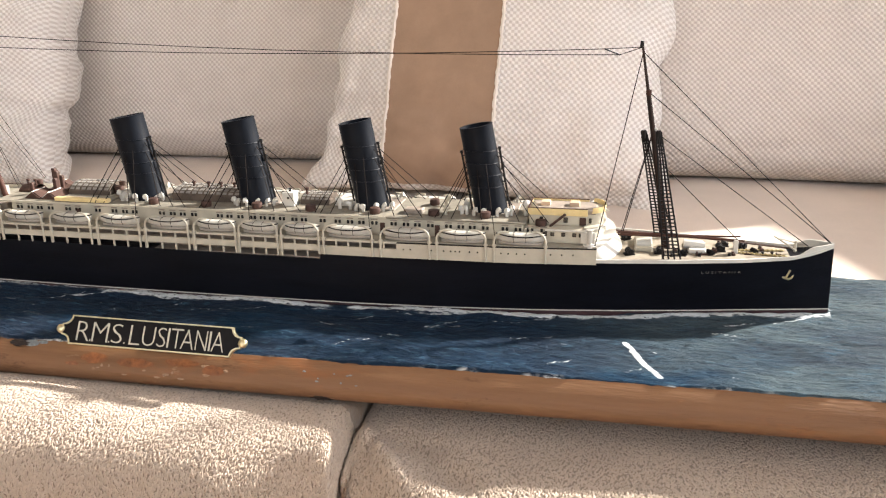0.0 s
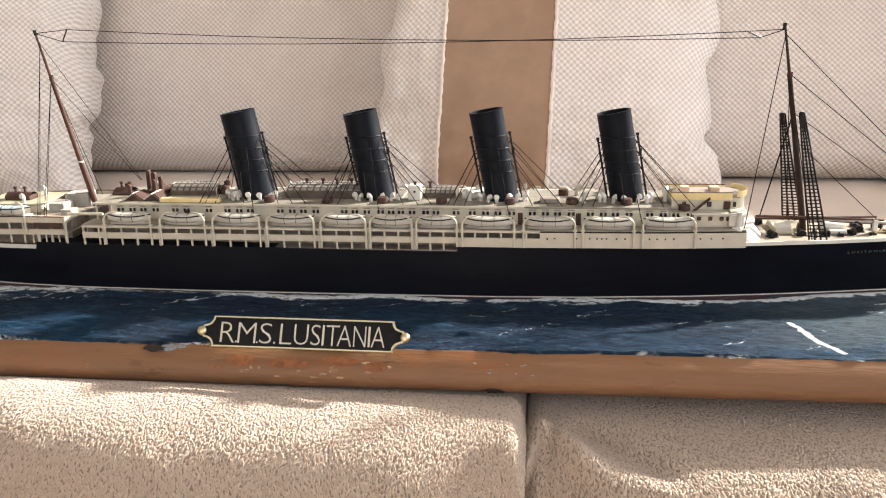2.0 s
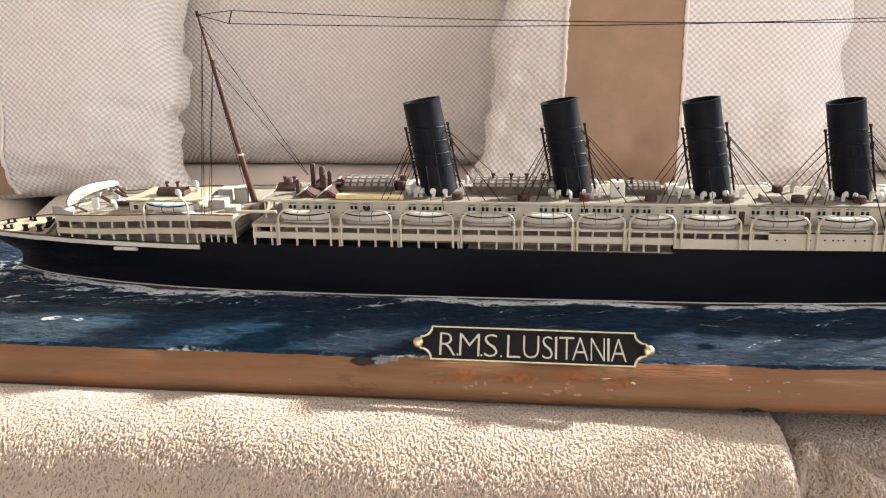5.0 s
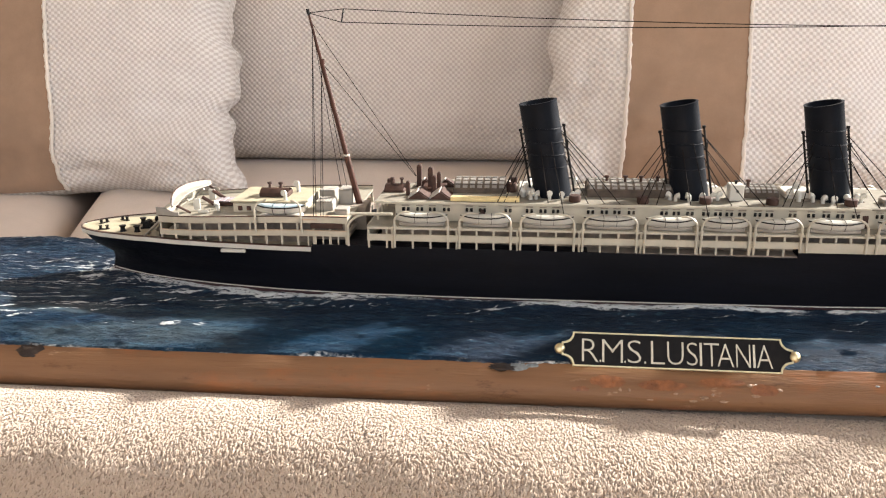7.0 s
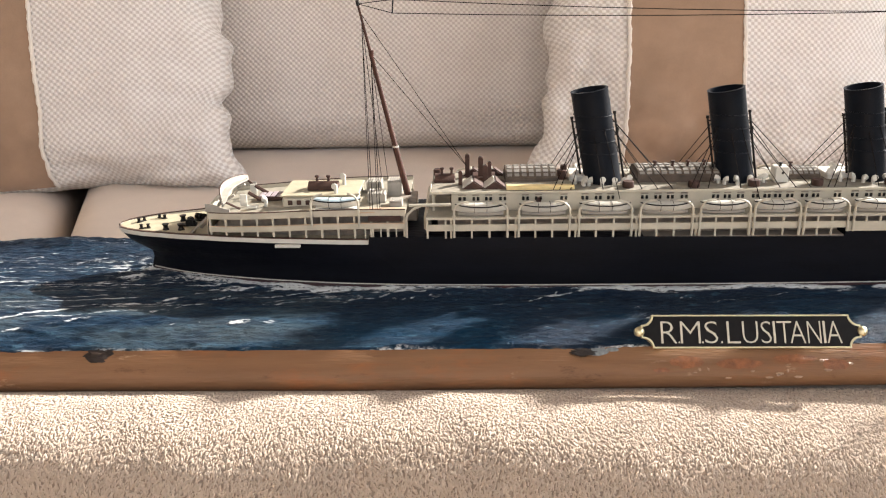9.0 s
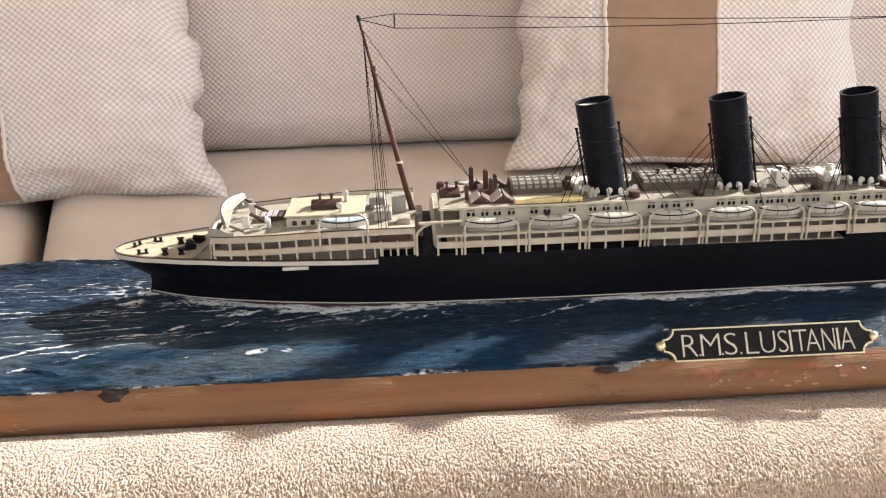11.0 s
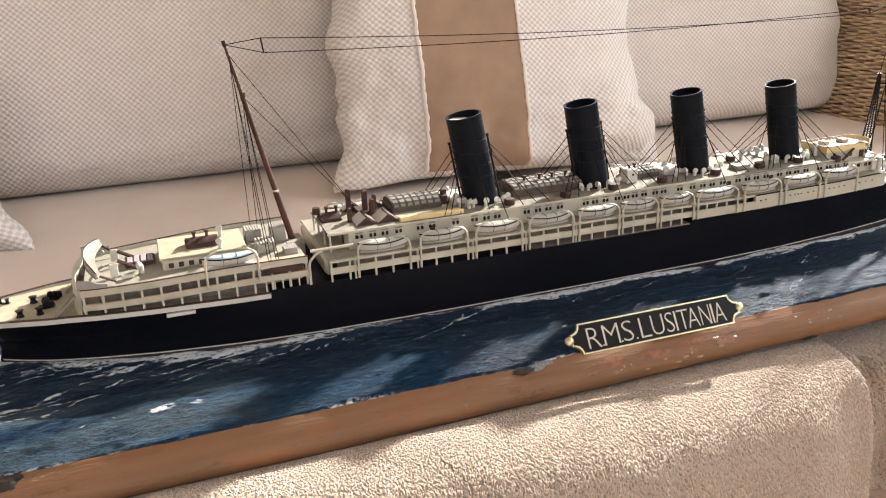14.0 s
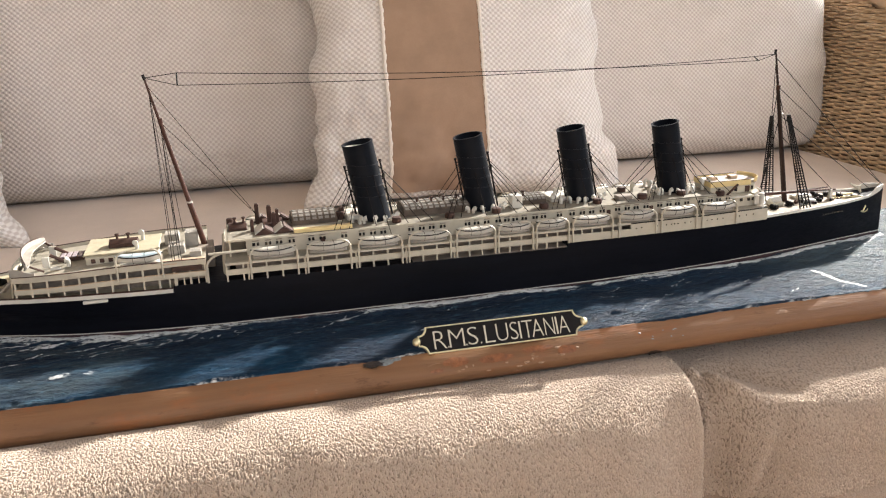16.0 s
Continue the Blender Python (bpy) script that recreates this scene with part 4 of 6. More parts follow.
    stroke = np.exp(-((n / 0.0011) ** 4)) * smoothstep(-0.02, 0.05, s) * (1 - smoothstep(0.97, 1.02, s))
    foam += 3.0 * stroke
    Z += 0.0002 * stroke + 0.0004 * np.clip(foam - stroke * 3.0, 0, 1.2) + 0.0011 * blob
    edge_line = np.exp(-(((Y - F) / 0.0013) ** 2))
    foam += 0.55 * edge_line * np.clip(0.45 + fbm(X * 40, Y * 0 + 5, 33, 3), 0, 1)
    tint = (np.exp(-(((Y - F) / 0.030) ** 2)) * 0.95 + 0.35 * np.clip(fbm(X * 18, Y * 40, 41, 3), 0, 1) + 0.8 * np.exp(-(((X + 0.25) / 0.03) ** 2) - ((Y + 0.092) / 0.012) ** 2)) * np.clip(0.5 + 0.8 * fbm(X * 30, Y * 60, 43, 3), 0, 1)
    # tint cut along this stretch: its unlit look is put into the colour
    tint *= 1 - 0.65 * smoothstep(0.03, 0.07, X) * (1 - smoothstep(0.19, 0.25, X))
    # paler towards stern and bow: brightness of lit water put into the colour
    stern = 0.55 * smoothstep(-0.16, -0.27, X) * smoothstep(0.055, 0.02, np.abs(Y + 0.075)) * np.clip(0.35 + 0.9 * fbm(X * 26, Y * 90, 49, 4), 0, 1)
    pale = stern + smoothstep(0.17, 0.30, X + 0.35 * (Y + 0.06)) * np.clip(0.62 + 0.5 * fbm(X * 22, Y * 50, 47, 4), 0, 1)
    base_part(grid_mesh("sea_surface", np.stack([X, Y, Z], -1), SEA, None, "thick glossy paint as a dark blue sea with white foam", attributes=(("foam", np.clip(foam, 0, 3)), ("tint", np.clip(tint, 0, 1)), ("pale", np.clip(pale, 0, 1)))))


sea()


def name_plate():
    """A black enamelled brass plate with hollowed corners and a screw at either end."""
    along = Vector((0.0925, 0.0022, -0.0014)).normalized()
    up = (Vector((-0.0006, 0.0083, 0.0136)) - along * Vector((-0.0006, 0.0083, 0.0136)).dot(along)).normalized()
    out = along.cross(up)
    m = Matrix.Translation((-0.0098, -0.1094, 0.0036)) @ Matrix((along, up, out)).transposed().to_4x4()
    hh, a = 0.0078, 0.0458

    def outline(inset):
        pts = []
        for sx, sy in ((1, 1), (1, -1), (-1, -1), (-1, 1)):
            arc = []
            for k in range(9):
                t = math.pi / 2 * k / 8
                arc.append((sx * (a + 0.0050 - 0.0050 * math.cos(t) - inset), sy * (hh - 0.0047 * math.sin(t) - inset)))
            pts += arc if sx * sy > 0 else arc[::-1]
            if (sx, sy) == (1, 1):
                pts += [(a + 0.0050 - inset, 0.0)]
            if (sx, sy) == (-1, -1):
                pts += [(-a - 0.0050 + inset, 0.0)]
        return pts

    def put(ob):
        ob.matrix_basis = BASE_IN @ m
        return ob

    plate = put(part("name_plate", prism(bmesh.new(), outline(0.0), -0.0012, 0.0), BRASS, base, "black and brass name plate"))
    lip = bmesh.new()
    o, i = outline(0.0), outline(0.00075)
    vo, vi = [lip.verts.new((*p, 0.0)) for p in o], [lip.verts.new((*p, 0.0007)) for p in i]
    vm = [lip.verts.new((*p, 0.0007)) for p in outline(0.0001)]
    vj = [lip.verts.new((*p, 0.0001)) for p in i]
    for k in range(len(o)):
        q = (k + 1) % len(o)
        lip.faces.new((vo[k], vo[q], vm[q], vm[k]))
        lip.faces.new((vm[k], vm[q], vi[q], vi[k]))
        lip.faces.new((vi[k], vi[q], vj[q], vj[k]))
    part("border", lip, BRASS, plate, "raised brass border")
    part("field", prism(bmesh.new(), outline(0.0008), 0.0001, 0.00035), PLATE, plate, "black enamel field")
    for s in (-1, 1):
        sc = lathe(bmesh.new(), [(0.0, -0.001), (0.0024, -0.001), (0.0024, 0.0004), (0.0019, 0.0011), (0.0009, 0.0015), (0, 0.0016)], n=14)
        for v in sc.verts:
            v.co.x += s * (a + 0.0058)
        part("screw", sc, BRASS, plate, "domed brass screw", True)
    spots = (("R", 0.0, 0.088), (".", 0.094, 0.104), ("M", 0.108, 0.218), (".", 0.224, 0.234), ("S", 0.243, 0.315), (".", 0.330, 0.340), ("L", 0.366, 0.438), ("U", 0.452, 0.538),
             ("S", 0.555, 0.611), ("I", 0.622, 0.634), ("T", 0.645, 0.724), ("A", 0.714, 0.800), ("N", 0.812, 0.886), ("I", 0.899, 0.911), ("A", 0.918, 1.0))
    for ch, a0, a1 in spots:
        full = 0.0102 if ch != "." else 0.0010
        lettering(ch, full, 0.0835 * (a1 - a0), plate, Matrix.Translation((0.0835 * ((a0 + a1) / 2 - 0.5), -0.0004 + (0 if ch != "." else -0.0046), 0.00036)), 0.0004, ETCHED, "letter", 0.0 if ch in "I." else -0.018)


def lettering(text, height, width, parent, m, depth, mat, name, thin=-0.013):
    cu = bpy.data.curves.new(name, "FONT")
    cu.body, cu.size, cu.align_x, cu.align_y, cu.extrude = text, 1.0, "CENTER", "CENTER", 0.02
    cu.resolution_u = 3
    cu.offset = thin
    tmp = new(name + "_text", cu)
    bpy.context.view_layer.update()
    me = bpy.data.meshes.new_from_object(tmp.evaluated_get(bpy.context.evaluated_depsgraph_get()))
    bpy.data.objects.remove(tmp)
    co = np.array([v.co for v in me.vertices])
    lo, hi = co.min(0), co.max(0)
    k = np.array([width / (hi[0] - lo[0]), height / (hi[1] - lo[1]), depth / 0.04])
    for v in me.vertices:
        v.co = Vector([(c - (l + h) / 2) * q for c, l, h, q in zip(v.co, lo, hi, k)])
    me.materials.clear()
    me.materials.append(mat)
    ob = new(name, me)
    ob.parent = parent
    ob.matrix_basis = m
    return ob


name_plate()


# ---- the ship ----
ship = thing("ship_model", "model ocean liner with four black funnels and cream upperworks", "model ship")


def hull():
    cols = sorted(set(np.linspace(-0.345, 0.3436, 120).tolist() + [0.06, 0.0605, -0.194, -0.1935]))
    ups = [-0.16, -0.05, 0.0, 0.12, 0.25, 0.4, 0.55, 0.7, 0.85, 1.0]
    # the counter: how far aft the side reaches at each height
    stern = [(-0.16, -0.3275), (0.0, -0.3285), (0.30, -0.3265), (0.42, -0.3275), (0.52, -0.3325), (0.65, -0.3385), (0.80, -0.3425), (1.0, -0.345)]
    stem = [(-0.16, 0.3448), (0.0, 0.3448), (1.0, 0.3436)]
    bm = bmesh.new()
    sides = []
    for sgn in (-1, 1):
        rows = []
        for f in ups:
            xa, xb = curve_at(stern, f), curve_at(stem, f)
            row = []
            for x in cols:
                u = (x + 0.345) / (0.6886)
                xx = xa + (xb - xa) * u
                wl = curve_at(WL, -0.3285 + (0.3448 + 0.3285) * u)
                dk = curve_at(DK, -0.345 + 0.6886 * u)
                g = max(0.0, f)
                aft = min(1.0, max(0.0, (-0.20 - x) / 0.10))
                g = g * (1 - aft) + (g**1.6) * aft
                y = wl * (1 - g) + dk * g
                row.append((xx, sgn * y, f * curve_at(SHEER, x)))
            rows.append(row)
        sides.append(sheet(bm, rows))
    # deck and bottom, stem and stern
    for a, b in zip(range(len(cols) - 1), range(1, len(cols))):
        bm.faces.new((sides[0][-1][a], sides[0][-1][b], sides[1][-1][b], sides[1][-1][a]))
    for e in (0, -1):
        for k in range(len(ups) - 1):
            bm.faces.new((sides[0][k][e], sides[0][k + 1][e], sides[1][k + 1][e], sides[1][k][e]))
    part("hull", bm, BLACK, ship, "black painted hull", True)
    # white waterline and maroon boot topping on either side
    for sgn in (-1, 1):
        for z0, z1, out, mat, nm in ((0.0, 0.0006, 0.0002, WHITE, "waterline_stripe"), (-0.0030, -0.0003, 0.0002, RED, "boot_topping")):
            bm = bmesh.new()
            rows = [[], [], [], []]
            for x in np.linspace(-0.327, 0.3445, 110):
                y = sgn * (curve_at(WL, x) + 0.0001)
                for r, (oy, z) in zip(rows, ((0, z1), (out, z1), (out, z0), (0, z0))):
                    r.append((x, y + sgn * oy, z))
            sheet(bm, rows)
            part(nm, bm, mat, ship, "white waterline stripe" if mat is WHITE else "maroon boot topping")


hull()


def side_strip(name, x0, x1, low, high, out, thick, mat, label="", step=0.008, sides=(-1, 1), half=None):
    """A plank that follows the ship's side from x0 to x1, low(x) to high(x)."""
    half = half or deck_half
    for sgn in sides:
        bm = bmesh.new()
        rows = [[], [], [], [], []]
        n = max(2, int((x1 - x0) / step) + 1)
        for x in np.linspace(x0, x1, n):
            y = half(x) + out
            for r, (yy, z) in zip(rows, ((y - thick, low(x)), (y, low(x)), (y, high(x)), (y - thick, high(x)), (y - thick, low(x)))):
                r.append((x, sgn * yy, z))
        sheet(bm, rows)
        bmesh.ops.remove_doubles(bm, verts=bm.verts, dist=1e-7)
        bmesh.ops.holes_fill(bm, edges=[e for e in bm.edges if e.is_boundary])
        part(name, bm, mat, ship, label)


def deck_plate(name, x0, x1, z0, z1, inset, mat, label="", n=40, cut=None):
    xs = np.linspace(x0, x1, n)
    hw = [max(0.0005, deck_half(x) - inset) for x in xs]
    if cut:
        hw = [min(h, cut) for h in hw]
    outline = [(x, -h) for x, h in zip(xs, hw)] + [(x, h) for x, h in zip(xs[::-1], hw[::-1])]
    return part(name, prism(bmesh.new(), outline, z0, z1), mat, ship, label)


sheer = lambda x: curve_at(SHEER, x)
# forecastle: deck, white sheer strip and raised stem bulwark
deck_plate("foredeck", 0.205, 0.338, 0.0285, 0.0316, 0.0012, FOREDECK, "stained pale foredeck")
side_strip("margin_plank", 0.2165, 0.332, lambda x: 0.0312, lambda x: 0.0320, -0.0016, 0.0018, BROWN, "brown margin plank", 0.004)
side_strip("sheer_strip", 0.2165, 0.3434, lambda x: sheer(x) - 0.0002, lambda x: sheer(x) + 0.0017, 0.0005, 0.0012, WHITE, "white sheer strip", 0.004)
side_strip("stem_bulwark", 0.318, 0.3434, lambda x: sheer(x) + 0.0010, lambda x: 0.0335 + 0.0045 * float(smoothstep(0.322, 0.333, x)) + 0.0004 * (x - 0.33) * 100, 0.0002, 0.0009, WHITE, "white stem bulwark", 0.002)
# stern: cream deck with a white bulwark round it
deck_plate("poop_deck", -0.3435, -0.18, 0.0235, 0.0262, 0.0012, PALEYELLOW, "pale cream-yellow stern deck")
side_strip("rubbing_strake", -0.3447, -0.194, lambda x: sheer(x) - 0.0006, lambda x: sheer(x) + 0.0019, 0.0009, 0.0018, WHITE, "white rubbing strake", 0.004)
side_strip("rail_cap", -0.3447, -0.194, lambda x: sheer(x) + 0.0019, lambda x: sheer(x) + 0.0024, 0.0010, 0.0017, BROWN, "brown rail cap", 0.003)
part("mooring_plate", boxed(-0.2455, -0.2315, -0.0372, -0.0350, 0.0222, 0.0240), WHITE, ship, "small white sponson")

# midship shelter deck, open along the side
AFT, FWD, STEP = -0.1625, 0.2165, 0.0605
rail = lambda x: deck_half(x)
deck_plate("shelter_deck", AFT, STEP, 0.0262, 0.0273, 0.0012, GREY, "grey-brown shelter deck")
deck_plate("inner_wall", AFT + 0.006, STEP + 0.05, 0.0262, 0.0386, 0.0100, RECESS_SHADE, "deckhouse wall, shade put into its brown")
side_strip("bulwark", AFT, STEP, lambda x: 0.0317, lambda x: 0.0352, 0.0006, 0.0010, CREAM, "cream promenade bulwark")
side_strip("bulwark", STEP, 0.106, lambda x: 0.0298, lambda x: 0.0350, 0.0006, 0.0010, CREAM, "cream promenade bulwark")
side_strip("side_plating", 0.106, FWD, lambda x: 0.0298, lambda x: 0.0384, 0.0006, 0.0020, CREAM, "cream side plating with portholes")
side_strip("deck_beam", AFT, 0.106, lambda x: 0.0380, lambda x: 0.0391, 0.0006, 0.0014, CREAM, "cream boat deck edge")
side_strip("gutter_line", 0.106, FWD, lambda x: 0.0384, lambda x: 0.0389, 0.0008, 0.0014, IRON, "black gutter line")
deck_plate("boat_deck", AFT, FWD, 0.0386, 0.0396, 0.0003, DECK, "pale boat deck")

porthole = part("porthole", lathe(bmesh.new(), [(0, 0), (0.00045, 0), (0.00045, 0.0004), (0, 0.0005)], n=8), DARKWIN, ship)
porthole.matrix_basis = pose(0.110, -deck_half(0.11) - 0.0006, 0.0350, 90)
for x in (0.114, 0.126, 0.133, 0.137, 0.1395, 0.142, 0.1475, 0.152, 0.165, 0.169, 0.1735, 0.178, 0.192, 0.198, 0.204):
    for s in (-1, 1):
        again(porthole, ship, pose(x, s * (deck_half(x) + 0.0005), 0.0352, 90 if s < 0 else -90))

# the lifeboats' places, from one davit foot to the next
BAYS = [(-0.1475, -0.1190), (-0.1130, -0.0860), (-0.0810, -0.0532), (-0.0488, -0.0212), (-0.0172, 0.0088), (0.0112, 0.0350), (0.0375, 0.0602), (0.0632, 0.0920), (0.0970, 0.1250), (0.1292, 0.1565), (0.1612, 0.1892)]

# posts between the decks
post_low = part("stanchion", boxed(-0.00055, 0.00055, -0.0006, 0.0006, 0.0275, 0.0386, 0.0002), CREAM, ship)
post_low.location = (AFT + 0.0007, -deck_half(AFT) + 0.0001, 0)
xs = [AFT + 0.0105]
for a, b in BAYS[:7]:
    xs += [a + (b - a) * k / 3 for k in (1, 2)] + [a - 0.0016]
for x in xs:
    for s in (-1, 1):
        again(post_low, ship, Matrix.Translation((x, s * (deck_half(x) - 0.0002), 0)))
for x in (0.0703, 0.0775, 0.0847, 0.0985):
    for s in (-1, 1):
        again(post_low, ship, Matrix.Translation((x, s * (deck_half(x) - 0.0002), 0.0386 * 0.65)) @ Matrix.Diagonal((1, 1, 0.35, 1)))
# dark doors and windows on the shade-coloured wall
pane = part("window", boxed(-0.0008, 0.0008, -0.0004, 0.0004, -0.0009, 0.0009, 0.0002), DARKWIN, ship)
pane.location = (-0.155, -deck_half(-0.15) + 0.0099, 0.0300)
for k, x in enumerate(np.arange(-0.150, 0.055, 0.0046)):
    if k % 5 != 3:
        again(pane, ship, Matrix.Translation((float(x), -deck_half(x) + 0.0099, 0.0298 if k % 2 else 0.0302)))

# superstructure on the boat deck
HOUSE_Y, HOUSE_FAR = 0.0272, 0.0165
wall_y = lambda s: -HOUSE_Y if s < 0 else HOUSE_FAR
house = part("deckhouse", boxed(-0.1490, 0.176, -HOUSE_Y, HOUSE_FAR, 0.0394, 0.0494, 0.0004), CREAM, ship, "long cream deckhouse")
part("house_roof", boxed(-0.160, 0.1775, -HOUSE_Y - 0.0010, HOUSE_FAR + 0.0010, 0.0494, 0.0503, 0.0003), ROOFPAINT, ship, "weathered grey-cream deckhouse roof")
part("roof_edge", boxed(-0.1604, 0.097, -HOUSE_Y - 0.0013, -HOUSE_Y - 0.0008, 0.0492, 0.0505, 0.0001), CREAM, ship)
for y in (-HOUSE_Y + 0.0006, -0.0120, 0.0030, HOUSE_FAR - 0.0006):
    part("roof_post", bar([(-0.1588, y, 0.0394), (-0.1588, y, 0.0495)], 0.0006, 6), CREAM, ship)
part("end_door", boxed(-0.1496, -0.1488, -0.0160, -0.0125, 0.0396, 0.0470, 0.0002), BROWN, ship, "brown door in the deckhouse end")
win_pair = part("window", boxed(-0.0007, 0.0007, -0.0005, 0.0003, -0.0010, 0.0010, 0.0002), DARKWIN, ship)
win_pair.location = (-0.1445, -HOUSE_Y, 0.0462)
hood = part("window_hood", boxed(-0.0019, 0.0019, -0.0006, 0.0003, -0.00025, 0.00025, 0.0001), GREY, ship)
hood.location = (-0.1433, -HOUSE_Y, 0.0483)
rng = random.Random(5)
for a, b in BAYS:
    L = b - a
    for u in (0.16, 0.42, 0.66, 0.93):
        if rng.random() < 0.12:
            continue
        x = a + L * u
        for s in (-1, 1):
            again(win_pair, ship, Matrix.Translation((x - 0.0012, wall_y(s), 0.0462)))
            again(win_pair, ship, Matrix.Translation((x + 0.0012, wall_y(s), 0.0462)))
            again(hood, ship, Matrix.Translation((x, wall_y(s), 0.0483)))
for x in (-0.1015, 0.0948, 0.127):
    part("door", boxed(x - 0.0014, x + 0.0014, -HOUSE_Y - 0.0005, -HOUSE_Y + 0.0003, 0.0398, 0.0466, 0.0002), BROWN, ship, "brown deckhouse door")


# boats and davits
def boat_mesh(L, W, D):
    """An open boat's outside: fine at both ends, rounded below."""
    bm = bmesh.new()
    rows = []
    for u in np.linspace(-1, 1, 17):
        w = W / 2 * max(0.03, (1 - abs(u) ** 2.4))
        rise = D * 0.20 * u * u
        keel = D * 0.25 * abs(u) ** 4
        row = []
        for k in range(9):
            a = math.pi * k / 8
            row.append((u * L / 2, -w * math.cos(a) * (0.75 + 0.25 * abs(math.cos(a))), -(D - keel) * math.sin(a) ** 0.8 + rise))
        rows.append(row)
    sheet(bm, rows)
    return bm, rows


def lifeboat(cover_mat, L=0.0270, W=0.0074, D=0.0043):
    bm, rows = boat_mesh(L, W, D)
    top = bmesh.new()
    cov = []
    for row in rows:
        x, w, z = row[0][0], row[0][1], row[0][2]
        cov.append([(x, w * math.cos(math.pi * k / 6), z + 0.0003 + 0.0010 * math.sin(math.pi * k / 6) * min(1, abs(w) / 0.002)) for k in range(7)])
    sheet(top, cov)
    rim = bmesh.new()
    for e in (0, -1):
        rod(rim, [Vector(r[e]) + Vector((0, math.copysign(0.00025, r[e][1]), 0)) for r in rows], 0.00034, 5)
    grip = bmesh.new()
    for gx in (-0.27, 0.27):
        i = int(round((gx + 1) / 2 * 16))
        rod(grip, [Vector(p) * 1.0 + Vector((0, math.copysign(0.0003, p[1]), -0.0001)) for p in rows[i][:5]], 0.00015, 4)
        rod(grip, [Vector(p) + Vector((0, 0, 0.0003)) for p in cov[i]], 0.00015, 4)
    hullo = part("lifeboat", bm, WHITE, ship, "white lifeboat", True)
    part("cover", top, cover_mat, hullo, "pale blue canvas cover" if cover_mat is COVER else "off-white canvas cover", True)
    part("gunwale", rim, IRON, hullo, "dark gunwale")
    part("gripe", grip, ROPEGREY, hullo, "dark rope gripe")
    return hullo


def boat_again(src, m):
    o = again(src, ship, m)
    for c in src.children:
        again(c, o, c.matrix_basis)
    return o


boat_b, boat_w = lifeboat(COVER), lifeboat(BOATCOVER)
coll = bmesh.new()
crow = []
for u in np.linspace(-1, 1, 11):
    w = 0.0033 * (1 - abs(u) ** 3 * 0.75)
    crow.append([(u * 0.0122, -w, 0.0019), (u * 0.0122, -w * 0.95, 0.0006), (u * 0.0118, -w * 0.5, 0), (u * 0.0118, w * 0.5, 0), (u * 0.0122, w * 0.95, 0.0006), (u * 0.0122, w, 0.0019), (u * 0.0122, 0, 0.0023), (u * 0.0122, -w, 0.0019)])
sheet(coll, crow)
bmesh.ops.holes_fill(coll, edges=[e for e in coll.edges if e.is_boundary])
raft = part("collapsible_boat", coll, DULLWHITE, ship, "flat white collapsible boat")


def davit_mesh(foot, lean):
    """A davit: an upright from the deck edge that bows over the boat's end."""
    bm = bmesh.new()
    pts, rs = [], []
    for z in (foot, foot + 0.006, 0.0405, 0.0425):
        pts.append((0, 0, z))
        rs.append(0.00068 if z < 0.042 else 0.00064)
    for k in range(1, 8):
        a = math.pi / 2 * k / 7
        pts.append((lean * 0.0062 * (1 - math.cos(a)), 0.0012 * (1 - math.cos(a)), 0.0425 + 0.0050 * math.sin(a)))
        rs.append(0.00062 - 0.00001 * k)
    pts.append((lean * 0.0080, 0.0016, 0.0472))
    rs.append(0.0005)
    rod(bm, pts, rs, 7)
    box(bm, -0.0011, 0.0011, -0.0004, 0.0012, 0.0392, 0.0402)
    return bm


davits = {}
first = {}
for i, (a, b) in enumerate(BAYS):
    c, s0 = (a + b) / 2, (b - a)
    for s in (-1, 1):
        y = deck_half(c)
        sc = min(1.0, (s0 - 0.0006) / 0.0275)
        m = Matrix.Translation((c, s * (y - 0.0022), 0.0450)) @ pose(0, 0, 0, 0, 0, math.sin(i * 2.3) * 1.2) @ Matrix.Diagonal((sc, 1, 1, 1))
        src, key = boat_w, "w"
        if key not in first:
            src.matrix_basis = m
            first[key] = 1
        else:
            boat_again(src, m)
        m2 = Matrix.Translation((c, s * (y - 0.0030), 0.0396)) @ Matrix.Diagonal((sc, 1, 1, 1))
        if "r" not in first:
            raft.matrix_basis = m2
            first["r"] = 1
        else:
            again(raft, ship, m2)
        for x, lean in ((a, 1), (b, -1)):
            low = 0.0282 if (x < 0.06) else 0.0300
            key = (low, lean)
            mm = Matrix.Translation((x, s * (deck_half(x) + 0.0011), 0)) @ Matrix.Diagonal((1, -s, 1, 1))
            if key not in davits:
                davits[key] = part("davit", davit_mesh(low, lean), CREAM, ship, "cream bowed davit", True)
                davits[key].matrix_basis = mm
            else:
                again(davits[key], ship, mm)
# davits let down over the gap aft of the first boat
part("davit", bar([(-0.1730, -0.0385, 0.0280), (-0.1730, -0.0385, 0.0390), (-0.1722, -0.0383, 0.0410), (-0.1690, -0.0378, 0.0438), (-0.1650, -0.0370, 0.0452)], 0.0007), CREAM, ship)
part("boom", bar([(-0.1715, -0.0370, 0.0455), (-0.1490, -0.0372, 0.0458)], 0.0009, 8), CREAM, ship, "cream swung-out boat boom")

# ---- funnels ----
FUNNEL_Y = -0.0065
RAKE = 0.186


